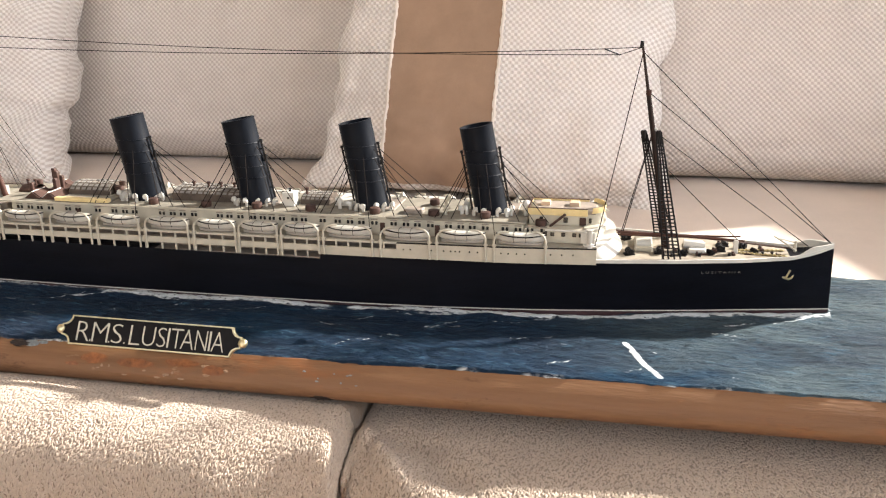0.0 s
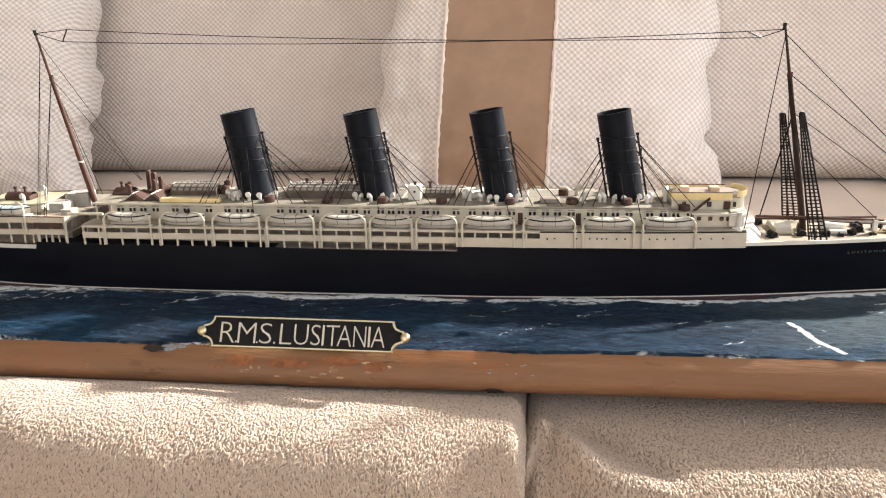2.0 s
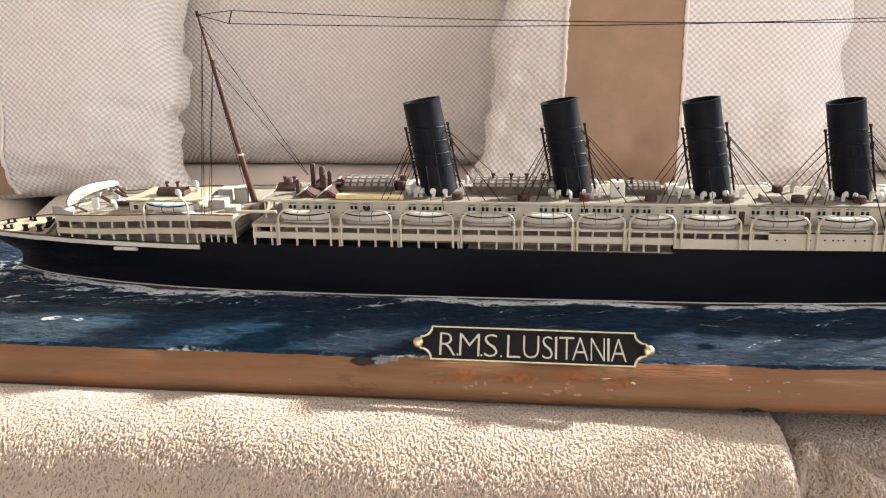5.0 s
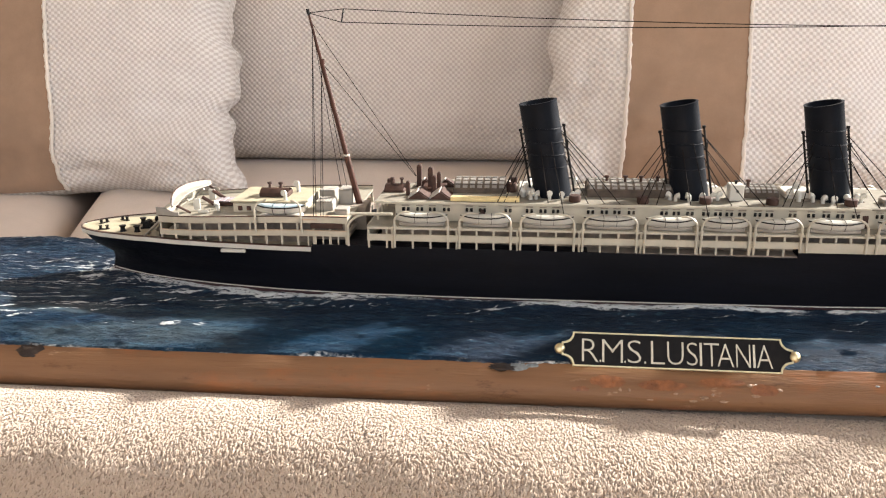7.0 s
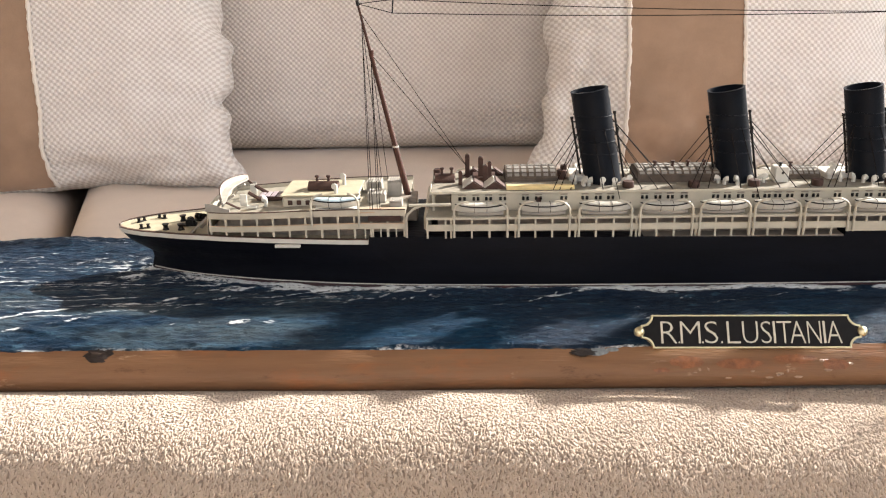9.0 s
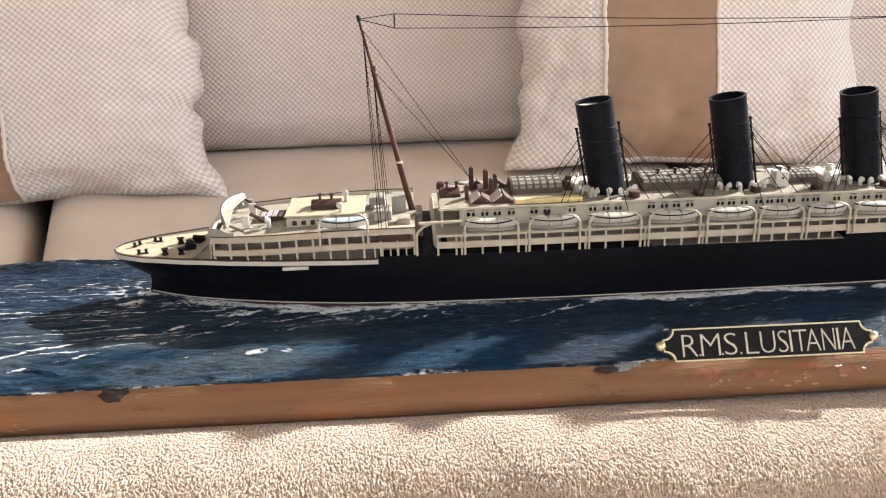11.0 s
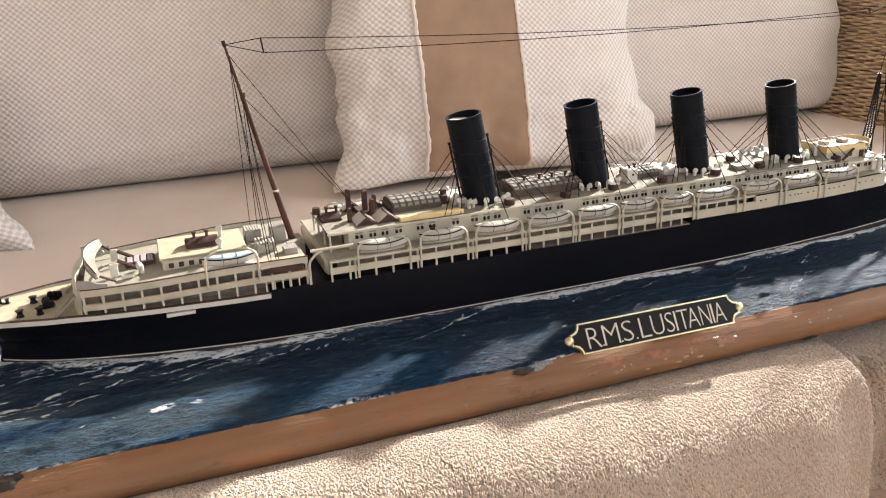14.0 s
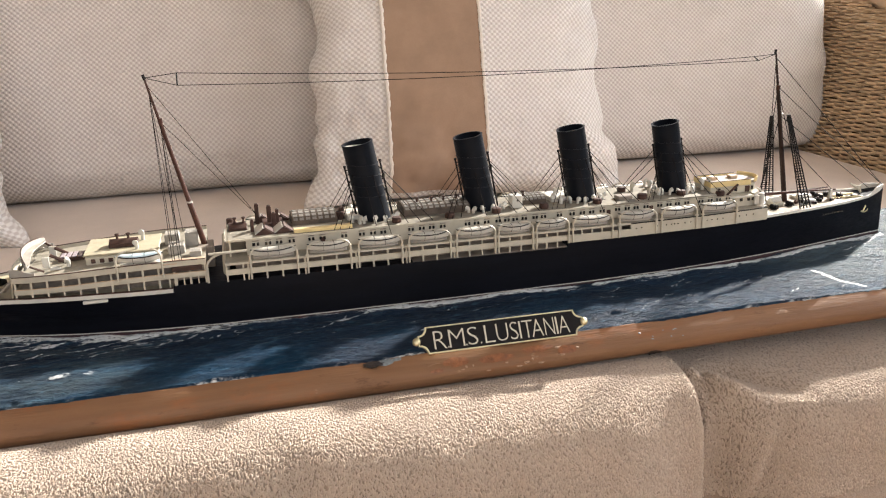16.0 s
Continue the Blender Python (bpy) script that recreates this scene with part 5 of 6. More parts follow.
def funnel(xb, zb, height, r):
    """A raked funnel, open on top, with steam pipes fore and aft, hoops and guys."""
    bm = bmesh.new()
    rows_o, rows_i = [], []
    n = 28
    for f in (0.0, 0.015, 0.03, 0.30, 0.55, 0.78, 0.985, 1.0):
        rr = r * (1.10 if f < 0.01 else 1.02 if f < 0.02 else 1.0) * (1.02 if f > 0.99 else 1.0)
        row = []
        for k in range(n):
            a = 2 * math.pi * k / n
            tilt = 0.0017 * f * math.cos(a)
            row.append((-RAKE * (f * height + tilt) + rr * math.cos(a), rr * math.sin(a), f * height + tilt))
        row.append(row[0])
        rows_o.append(row)
    for f, q in ((1.0, 0.90), (0.93, 0.90), (0.92, 0.0)):
        row = []
        for k in range(n):
            a = 2 * math.pi * k / n
            tilt = 0.0017 * f * math.cos(a)
            row.append((-RAKE * (f * height + tilt) + q * r * math.cos(a), q * r * math.sin(a), f * height + tilt))
        row.append(row[0])
        rows_i.append(row)
    sheet(bm, rows_o + rows_i)
    bmesh.ops.remove_doubles(bm, verts=bm.verts, dist=1e-6)
    f = part("funnel", bm, NAVY, ship, "raked blue-black funnel", True)
    f.location = (xb, FUNNEL_Y, zb)
    for frac in (0.34, 0.47, 0.60, 0.74):
        ring = [(-RAKE * frac * height + (r + 0.0001) * math.cos(t), (r + 0.0001) * math.sin(t), frac * height) for t in np.linspace(0, 2 * math.pi, 29)]
        part("hoop", bar(ring, 0.00032, 5), NAVY, f)
    for sgn, top in ((-1, 0.70), (1, 0.755)):
        pts = [(sgn * (r + 0.0016) - RAKE * q * height, 0, q * height) for q in (-0.03, 0.3, 0.6, top)]
        pb = bar(pts, 0.00062, 7)
        ex, ey, ez = pts[-1]
        rod(pb, [(ex, ey, ez - 0.0006), (ex, ey, ez + 0.0008)], 0.00095, 7)
        for q in (0.2, 0.38, 0.52, 0.66):
            rod(pb, [(sgn * (r - 0.0003) - RAKE * q * height, 0, q * height), (sgn * (r + 0.0017) - RAKE * q * height, 0, q * height)], 0.0004, 5)
        part("steam_pipe", pb, IRON, f, "black steam pipe", True)
    if xb < -0.05:
        cap = lathe(bmesh.new(), [(0, 0), (r * 0.88, 0), (r * 0.88, 0.0004), (0, 0.0006)], (-RAKE * 0.94 * height, 0, 0.935 * height), 24)
        part("cap", cap, WHITE, f, "pale disc inside the funnel")
    part("whistle", boxed(r + 0.0010 - RAKE * 0.58 * height, r + 0.0027 - RAKE * 0.58 * height, -0.0008, 0.0008, 0.52 * height, 0.60 * height, 0.0003), IRON, f)
    return f


STACKS = ((-0.0637, 0.0495, 0.0520, 0.0103), (0.0102, 0.0495, 0.0515, 0.0100), (0.0836, 0.0497, 0.0515, 0.0098), (0.1553, 0.0488, 0.0515, 0.0096))
FUNNELS = [s[0] for s in STACKS]


def wire(p, q, parent=None, r=0.00026, name="guy_wire", sag=0.0):
    p, q = Vector(p), Vector(q)
    pts = [p, q] if not sag else [p.lerp(q, t) - Vector((0, 0, 4 * sag * t * (1 - t))) for t in np.linspace(0, 1, 9)]
    return part(name, bar(pts, r, 5), WIRE, parent or ship)


for xb, zb, tall, r in STACKS:
    f = funnel(xb, zb, tall, r)

    def on(q, side, ang):
        return (xb - RAKE * q * tall + r * math.cos(ang), FUNNEL_Y + side * r * math.sin(ang), zb + q * tall)

    for s in (-1, 1):
        edge = -0.0262 if s < 0 else 0.0155
        ends = ((on(0.70, s, 0.35), (xb + 0.0345, edge, 0.0504)), (on(0.60, s, 0.5), (xb + 0.0265, edge, 0.0504)), (on(0.45, s, 0.4), (xb + 0.018, edge, 0.0504)),
                (on(0.62, s, 2.5), (xb - 0.0300, edge, 0.0504)), (on(0.52, s, 2.6), (xb - 0.0265, edge, 0.0504)), (on(0.40, s, 2.6), (xb - 0.0205, edge, 0.0504)),
                (on(0.62, s, 1.2), (xb + 0.0065, s * 0.0362, 0.0398)), (on(0.55, s, 1.8), (xb - 0.003, edge, 0.0504)))
        for p, q in ends:
            w = wire(p, q, ship, 0.00024)


# ---- on the roof ----
def mushroom(at, h=0.004, r=0.0013, mat=BROWN, name="mushroom_vent", label="small brown mushroom vent"):
    bm = lathe(bmesh.new(), [(0, 0), (r * 0.65, 0), (r * 0.5, h * 0.6), (r * 0.6, h * 0.62), (r, h * 0.78), (r * 0.9, h * 0.95), (0, h)], n=10)
    ob = part(name, bm, mat, ship, label, True)
    ob.location = at
    return ob


def cowl(at, h=0.0055, r=0.0013, turn=0.0, mat=WHITE):
    """A cowl ventilator: a pipe that swells and bends into a round mouth."""
    pts = [(0, 0, 0), (0, 0, h * 0.55), (0.0002, 0, h * 0.75), (0.0009, 0, h * 0.92), (0.0019, 0, h * 0.95)]
    ob = part("cowl_vent", bar(pts, [r * 0.75, r * 0.75, r * 0.95, r * 1.15, r * 1.25], 9), mat, ship, "white cowl ventilator", True)
    ob.matrix_basis = pose(*at, 0, 0, turn)
    return ob


def drum(at, r=0.0034, h=0.0034, mat=BROWN):
    bm = lathe(bmesh.new(), [(0, 0), (r * 0.92, 0), (r, h * 0.2), (r, h * 0.75), (r * 0.9, h), (r * 0.3, h * 1.05), (0, h * 1.05)], n=14)
    ob = part("vent_drum", bm, mat, ship, "brown ventilator drum", True)
    ob.location = at
    return ob


def barrel_roof(x0, x1, half, z0, zwall, rise, label, panels):
    """A low brown wall under a barrel of white glazing, ribbed into lights."""
    lower = boxed(x0, x1, -half, half, z0, zwall, 0.0003)
    ob = part("skylight", lower, SKYWALL, ship, label)
    skin = bmesh.new()
    rows = []
    for k in range(13):
        a = math.pi * k / 12
        rows.append([(x, -half * 0.98 * math.cos(a), zwall + rise * math.sin(a)) for x in (x0 + 0.0004, x1 - 0.0004)])
    vs = sheet(skin, rows)
    for e in (0, 1):
        skin.faces.new([v[e] for v in vs])
    part("glazing", skin, SKYWALL, ob, "grey-brown glazing bars", True)
    n = panels
    lights = bmesh.new()
    for j in range(6):
        a0, a1 = math.pi * (0.06 + j * 0.147), math.pi * (0.06 + j * 0.147 + 0.095)
        for k in range(n):
            xa = x0 + 0.0006 + (x1 - x0 - 0.0012) * (k + 0.17) / n
            xb2 = x0 + 0.0006 + (x1 - x0 - 0.0012) * (k + 0.83) / n
            q = []
            for x, a in ((xa, a0), (xb2, a0), (xb2, a1), (xa, a1)):
                q.append((x, -(half * 0.98 + 0.0004) * math.cos(a), zwall + (rise + 0.0004) * math.sin(a)))
            low = [lights.verts.new(Vector(p) - Vector((0, -math.copysign(0.0004, p[1]) if False else 0, 0.0003))) for p in q]
            hi = [lights.verts.new(p) for p in q]
            lights.faces.new(hi)
            for e in range(4):
                lights.faces.new((low[e], low[(e + 1) % 4], hi[(e + 1) % 4], hi[e]))
    part("raised_glazing", lights, PANEPAINT, ob, "grey-white raised panes")
    return ob


ROOF = 0.0502
barrel_roof(-0.1190, -0.0895, 0.0105, ROOF, 0.0538, 0.0040, "grey-brown skylight with a barrel roof of grey-white panes", 7)
part("yellow_coaming", boxed(-0.1190, -0.0820, -0.0255, -0.0215, ROOF, 0.0527, 0.0003), YELLOW, ship, "pale yellow coaming")
part("coaming_top", boxed(-0.1190, -0.0820, -0.0214, 0.0150, ROOF, 0.0512, 0.0003), DECK, ship)
barrel_roof(-0.0455, 0.0005, 0.0115, ROOF, 0.0546, 0.0030, "grey-brown skylight with a barrel roof of grey-white panes", 11)
for x in (-0.0345, -0.0245, -0.0160, -0.0070):
    mushroom((x, -0.003, 0.0568), 0.0042, 0.0014)
box_w = part("tank_house", boxed(0.0290, 0.0365, -0.0150, -0.0070, ROOF, 0.0588, 0.0004), WHITE, ship, "small white tank house")
part("porthole", lathe(bmesh.new(), [(0, 0), (0.0007, 0), (0.0007, 0.0004), (0, 0.0004)], n=8), DARKWIN, box_w).matrix_basis = pose(0.0330, -0.0150, 0.0556, 90)
mushroom((0.0328, -0.011, 0.0586), 0.0022, 0.0012, IRON)
barrel_roof(0.0378, 0.0565, 0.0085, ROOF, 0.0532, 0.0026, "grey-brown skylight with a barrel roof of grey-white panes", 6)
mushroom((0.0408, -0.004, 0.0556), 0.0042, 0.0014)


def gable_house(x0, x1, y0, y1, z0, zw, zr):
    """A small brown house with a pitched roof; ridge across the ship."""
    bm = bmesh.new()
    a = [bm.verts.new((x, y, z)) for y in (y0, y1) for x, z in ((x0, z0), (x1, z0), (x1, zw), ((x0 + x1) / 2, zr), (x0, zw))]
    bm.faces.new(a[:5])
    bm.faces.new(a[5:][::-1])
    for k in range(5):
        q = (k + 1) % 5
        bm.faces.new((a[k], a[q], a[q + 5], a[k + 5]))
    ob = part("gabled_skylight", bm, BROWN, ship, "brown gabled engine skylight")
    xm = (x0 + x1) / 2
    for xa, za in ((x0, zw), (x1, zw)):
        rb = bmesh.new()
        sl = Vector((xm - xa, 0, zr - za))
        nrm = Vector((-(zr - za), 0, xm - xa)) if xa < xm else Vector(((zr - za), 0, -(xm - xa)))
        nrm.normalize()
        if nrm.z < 0:
            nrm = -nrm
        p = [Vector((xa, y, za)) + sl * t + nrm * o for o in (0.0001, 0.0006) for y in (y0 + 0.0008, y1 - 0.0008) for t in (0.08, 0.95)]
        v = [rb.verts.new(q) for q in p]
        for q in ((0, 1, 3, 2), (4, 6, 7, 5), (0, 4, 5, 1), (2, 3, 7, 6), (0, 2, 6, 4), (1, 5, 7, 3)):
            rb.faces.new([v[i] for i in q])
        part("roof_panel", rb, WHITE if xa < xm else BROWN, ob, "pale roof light" if xa < xm else "")
    return ob


gable_house(-0.1430, -0.1310, -0.0225, -0.0080, 0.0465, 0.0502, 0.0545)
gable_house(-0.1310, -0.1190, -0.0225, -0.0080, 0.0465, 0.0502, 0.0545)
gable_house(-0.1430, -0.1310, 0.0080, 0.0155, 0.0465, 0.0502, 0.0545)
gable_house(-0.1310, -0.1190, 0.0080, 0.0155, 0.0465, 0.0502, 0.0545)
for x, y, h, w in ((-0.1440, -0.0120, 0.0070, 0.0011), (-0.1325, -0.0020, 0.0125, 0.0014), (-0.1300, -0.0075, 0.0090, 0.0013), (-0.1275, -0.0040, 0.0105, 0.0011), (-0.1400, 0.006, 0.0125, 0.0013)):
    cb = boxed(x - w, x + w, y - w, y + w, ROOF, ROOF + h, 0.0002)
    rod(cb, [(x, y - w * 1.02, ROOF + h), (x, y + w * 1.02, ROOF + h)], w, 9)
    part("air_trunk", cb, BROWN, ship, "brown ventilation trunk with a rounded top")
part("platform", boxed(-0.137, -0.124, -0.0075, 0.0075, ROOF, 0.0530, 0.0003), BROWN, ship)
sk = part("dome_skylight", boxed(-0.1588, -0.1470, -0.0075, 0.0055, ROOF - 0.001, 0.0520, 0.0006), BROWN, ship, "brown panelled skylight")
pr = bmesh.new()
sheet(pr, [[(x, -0.0070 + 0.0120 * k / 8, 0.0518 + 0.0024 * math.sin(math.pi * k / 8)) for x in (-0.1584, -0.1474)] for k in range(9)])
part("top", pr, BROWN, sk, "", True)
for x in (-0.1545, -0.1490):
    mushroom((x, -0.002, 0.0540), 0.0040, 0.0013)
drum((-0.1575, 0.012, ROOF - 0.0005), 0.0024, 0.0042)
drum((-0.0868, -0.004, ROOF), 0.0030, 0.0060)
drum((-0.0855, -0.002, ROOF + 0.0055), 0.0019, 0.0030)
for x, y in ((-0.0525, -0.0215), (-0.0170, -0.0225), (0.0155, -0.0215), (0.0495, -0.0215), (0.0888, -0.0215), (0.1535, -0.0205), (0.1850, -0.0205)):
    drum((x, y, 0.0502 if x < 0.18 else 0.0470), 0.0032, 0.0036)
part("skylight", boxed(0.1055, 0.1165, -0.0200, -0.0120, 0.0500, 0.0530, 0.0006), GREY, ship, "low grey-brown skylight")
drum((0.1235, -0.020, 0.0500), 0.0034, 0.0036)
drum((0.1190, 0.003, 0.0500), 0.0030, 0.0038)
cowl((0.1265, 0.002, 0.0500), 0.0055, 0.0015, 30, CREAM)
cowl((0.1300, -0.018, 0.0500), 0.0050, 0.0015, 60, CREAM)
crng = random.Random(9)
for xb in FUNNELS:
    for dx, y in ((-0.0125, -0.0150), (-0.0085, -0.0175), (-0.0020, -0.0185), (0.0045, -0.0180), (0.0095, -0.0165), (0.0130, -0.0140), (-0.013, 0.014), (0.0, 0.0145), (0.012, 0.0135)):
        cowl((xb + dx + crng.uniform(-0.001, 0.001), y, 0.0501), crng.uniform(0.0030, 0.0044), crng.uniform(0.0011, 0.0015), crng.choice((0, 40, 90, 140, 180, 270)))
for x, y in ((-0.0800, -0.0130), (-0.0780, -0.0050), (-0.0760, -0.0180), (0.0620, -0.006), (0.0650, -0.014), (0.0680, 0.004), (0.141, -0.006), (0.143, 0.006), (0.139, -0.015)):
    cowl((x, y, 0.0501), 0.0042, 0.0016, crng.uniform(0, 360))
part("deck_house", boxed(-0.0830, -0.0735, -0.0100, 0.0100, ROOF - 0.0002, 0.0542, 0.0006), WHITE, ship, "low white fan house")
part("deck_house", boxed(0.0600, 0.0750, -0.0090, 0.0110, ROOF - 0.0002, 0.0532, 0.0006), WHITE, ship, "low white fan house")
for xb in FUNNELS:
    part("funnel_base", boxed(xb - 0.0145, xb + 0.0150, -0.0145, 0.0125, ROOF - 0.0002, 0.0510, 0.0004), GREY, ship, "grey funnel casing")

# ---- bridge and fore end of the house ----
part("forward_house", boxed(0.1762, 0.2110, -0.0275, 0.0205, 0.0394, 0.0472, 0.0004), CREAM, ship, "cream forward deckhouse")
for x in (0.1815, 0.1880, 0.1920, 0.1980, 0.2040, 0.2075):
    part("window", boxed(x - 0.0011, x + 0.0011, -0.0280, -0.0272, 0.0434, 0.0456, 0.0002), DARKWIN, ship)


def rounded(x0, x1, half, z0, z1, r, flare=0.0):
    """A block whose fore end is rounded in plan."""
    pts = [(x0, -half), (x1 - r, -half)]
    for k in range(1, 12):
        a = math.pi * k / 12
        pts.append((x1 - r + r * math.sin(a), -half * math.cos(a)))
    pts += [(x1 - r, half), (x0, half)]
    bm = prism(bmesh.new(), pts, z0, z1)
    if flare:
        for v in bm.verts:
            if v.co.z < (z0 + z1) / 2 and v.co.x > x1 - r - 0.001:
                v.co.x += flare
    return bm


part("bridge_front", rounded(0.2095, 0.2235, 0.0300, 0.0300, 0.0396, 0.0130, 0.0080), WHITE, ship, "white curved front of the superstructure", True)
part("bridge_deck_edge", rounded(0.2090, 0.2262, 0.0312, 0.0396, 0.0406, 0.0140), WHITE, ship)
part("bridge_screen", rounded(0.2090, 0.2205, 0.0262, 0.0406, 0.0480, 0.0110), CREAM, ship, "cream curved bridge screen", True)
bridge = part("bridge_house", boxed(0.1780, 0.2100, -0.0190, 0.0030, 0.0472, 0.0556, 0.0004), CREAM, ship, "cream bridge house")
part("wheelhouse", rounded(0.2000, 0.2190, 0.0105, 0.0474, 0.0558, 0.0080), CREAM, ship, "curved cream wheelhouse", True).location = (0, -0.008, 0)
for x0, x1, y0, y1 in ((0.1775, 0.2105, -0.0197, -0.0188), (0.1775, 0.2105, 0.0026, 0.0035), (0.1775, 0.1784, -0.0188, 0.0026)):
    part("bridge_band", boxed(x0, x1, y0, y1, 0.0530, 0.0570, 0.0002), YELLOW, ship, "pale yellow parapet")
    part("parapet_cap", boxed(x0 - 0.0002, x1 + 0.0002, y0 - 0.0002, y1 + 0.0002, 0.0570, 0.0573, 0.0001), BROWN, ship)
part("bridge_roof", boxed(0.1785, 0.2150, -0.0187, 0.0025, 0.0540, 0.0560, 0.0003), GREY, ship, "grey-brown bridge roof")
vz = bmesh.new()
sheet(vz, [[(0.2110 + q + 0.0085 * math.cos(t), -0.008 + 0.0115 * math.sin(t), z) for t in np.linspace(-1.35, 1.35, 15)] for q, z in ((0.0, 0.0548), (0.0005, 0.0580), (0.0010, 0.0580), (0.0007, 0.0548), (0.0, 0.0548))])
part("wheelhouse_visor", vz, YELLOW, ship, "pale yellow screen over the wheelhouse", True)
for x, w, z0, z1 in ((0.1850, 0.0010, 0.0500, 0.0520), (0.1985, 0.0012, 0.0490, 0.0520), (0.2080, 0.0018, 0.0478, 0.0522), (0.2120, 0.0008, 0.0492, 0.0520)):
    part("window", boxed(x - w, x + w, -0.0196, -0.0186, z0, z1, 0.0002), BROWN if z1 - z0 > 0.003 else DARKWIN, bridge)
part("ladder", bar([(0.1900, -0.0215, 0.0472), (0.1985, -0.0215, 0.0545)], 0.0008), BROWN, ship, "brown bridge ladder")
part("roof_hatch", boxed(0.2000, 0.2055, -0.0100, -0.0040, 0.0558, 0.0582, 0.0002), TAN, ship)
part("roof_hatch", boxed(0.1840, 0.1890, -0.0100, -0.0040, 0.0558, 0.0582, 0.0002), TAN, ship)
cowl((0.1795, -0.0120, 0.0470), 0.0100, 0.0020, 20, CREAM)
cowl((0.1755, -0.0120, 0.0500), 0.0075, 0.0017, 90)
for s in (-1, 1):
    part("wing_post", lathe(bmesh.new(), [(0, 0.0298), (0.0026, 0.0298), (0.0026, 0.0395), (0.0021, 0.0405), (0.0015, 0.0410), (0.0015, 0.0480), (0.0020, 0.0490), (0, 0.0495)], (0.2125, s * 0.0305, 0), 14), WHITE, ship, "white round post under the bridge wing", True)
    part("wing_screen", boxed(0.2075, 0.2155, s * 0.0290 - 0.0008, s * 0.0290 + 0.0008, 0.0406, 0.0470, 0.0003), WHITE, ship)
    part("wing_rail", bar([(0.1880, s * 0.0285, 0.0470), (0.2075, s * 0.0292, 0.0472), (0.2180, s * 0.0240, 0.0480), (0.2210, s * 0.0120, 0.0482)], 0.0006), WHITE, ship)

# ---- foremast, derricks and foredeck ----
F0, F1 = Vector((0.2550, 0, 0.0315)), Vector((0.2352, 0, 0.1445))
fm = lambda z: F0.lerp(F1, (z - F0.z) / (F1.z - F0.z))
part("foremast", bar([fm(z) for z in (0.0310, 0.06, 0.098, 0.118, 0.120, 0.1455)], [0.0019, 0.0018, 0.00150, 0.0013, 0.0009, 0.0006], 10), DARKMAST, ship, "dark brown raked foremast", True)
part("mast_cap", lathe(bmesh.new(), [(0, 0), (0.0015, 0), (0.0015, 0.003), (0, 0.003)], fm(0.1175), 8), MASTBROWN, ship)
part("mast_top", bar([fm(0.1425) + Vector((-0.0008, 0, 0)), fm(0.1455) + Vector((0, 0, 0.0008))], 0.0010), IRON, ship)
part("masthead_light", lathe(bmesh.new(), [(0, 0), (0.0008, 0.0002), (0.0008, 0.0012), (0, 0.0015)], fm(0.0985) + Vector((0.0017, -0.001, 0)), 8), WHITE, ship, "pale masthead light")


def shroud(top, feet, name="shroud_ladder"):
    """A rope ladder from the deck edge up to the mast: side ropes and rungs."""
    top = Vector(top)
    ob = None
    ropes = bmesh.new()
    for k, ft in enumerate(feet):
        rod(ropes, [ft, top + Vector(((k - 1.5) * 0.0008, 0, 0))], 0.00052, 5)
    ob = part(name, ropes, IRON, ship, "black rope ladder to the foremast")
    a, b = Vector(feet[0]), Vector(feet[-1])
    for k in range(1, 34):
        t = k / 35
        p, q = a.lerp(top + Vector((-0.0012, 0, 0)), t), b.lerp(top + Vector((0.0012, 0, 0)), t)
        part("rung", bar([p, q], 0.00040, 4), IRON, ob)
    part("seizing", bar([top + Vector((0, 0, -0.004)), top + Vector((0, 0, 0.0005))], 0.0013, 7), IRON, ob)


shroud((0.2462, -0.0066, 0.0990), [(0.2520, -0.0225, 0.0318), (0.2552, -0.0225, 0.0318), (0.2583, -0.0222, 0.0318), (0.2615, -0.0218, 0.0318)])
shroud((0.2385, 0.0025, 0.0975), [(0.2490, 0.0215, 0.0318), (0.2525, 0.0215, 0.0318), (0.2560, 0.0212, 0.0318), (0.2595, 0.0208, 0.0318)])
part("cargo_boom", bar([(0.2270, -0.0050, 0.0408), (0.2640, -0.0040, 0.0398), (0.2962, -0.0045, 0.0388)], [0.0006, 0.0009, 0.0005], 7), MASTBROWN, ship, "brown cargo boom")
part("cargo_boom", bar([(0.2275, -0.0020, 0.0385), (0.2600, 0.0000, 0.0385), (0.2950, 0.0030, 0.0390)], [0.0006, 0.0009, 0.0005], 7), MASTBROWN, ship, "brown cargo boom")
part("boom_rest", boxed(0.2905, 0.2930, -0.0060, -0.0035, 0.0314, 0.0392, 0.0003), WHITE, ship)
part("hatch", boxed(0.2370, 0.2470, -0.0110, 0.0110, 0.0314, 0.0345, 0.0008), CREAM, ship, "cream cargo hatch with a rounded cover")
part("hatch_cover", bar([(0.2380, -0.006, 0.0345), (0.2460, -0.006, 0.0345)], [0.0030, 0.0030], 12), WHITE, ship)
part("hatch", boxed(0.2660, 0.2760, -0.0100, 0.0100, 0.0314, 0.0338, 0.0008), WHITE, ship, "white cargo hatch")
hb2 = bmesh.new()
rod(hb2, [(0.2640, -0.0030, 0.0352), (0.2755, -0.0030, 0.0345)], [0.0026, 0.0018], 10)
part("canvas_roll", hb2, WHITE, ship, "white rolled canvas", True)


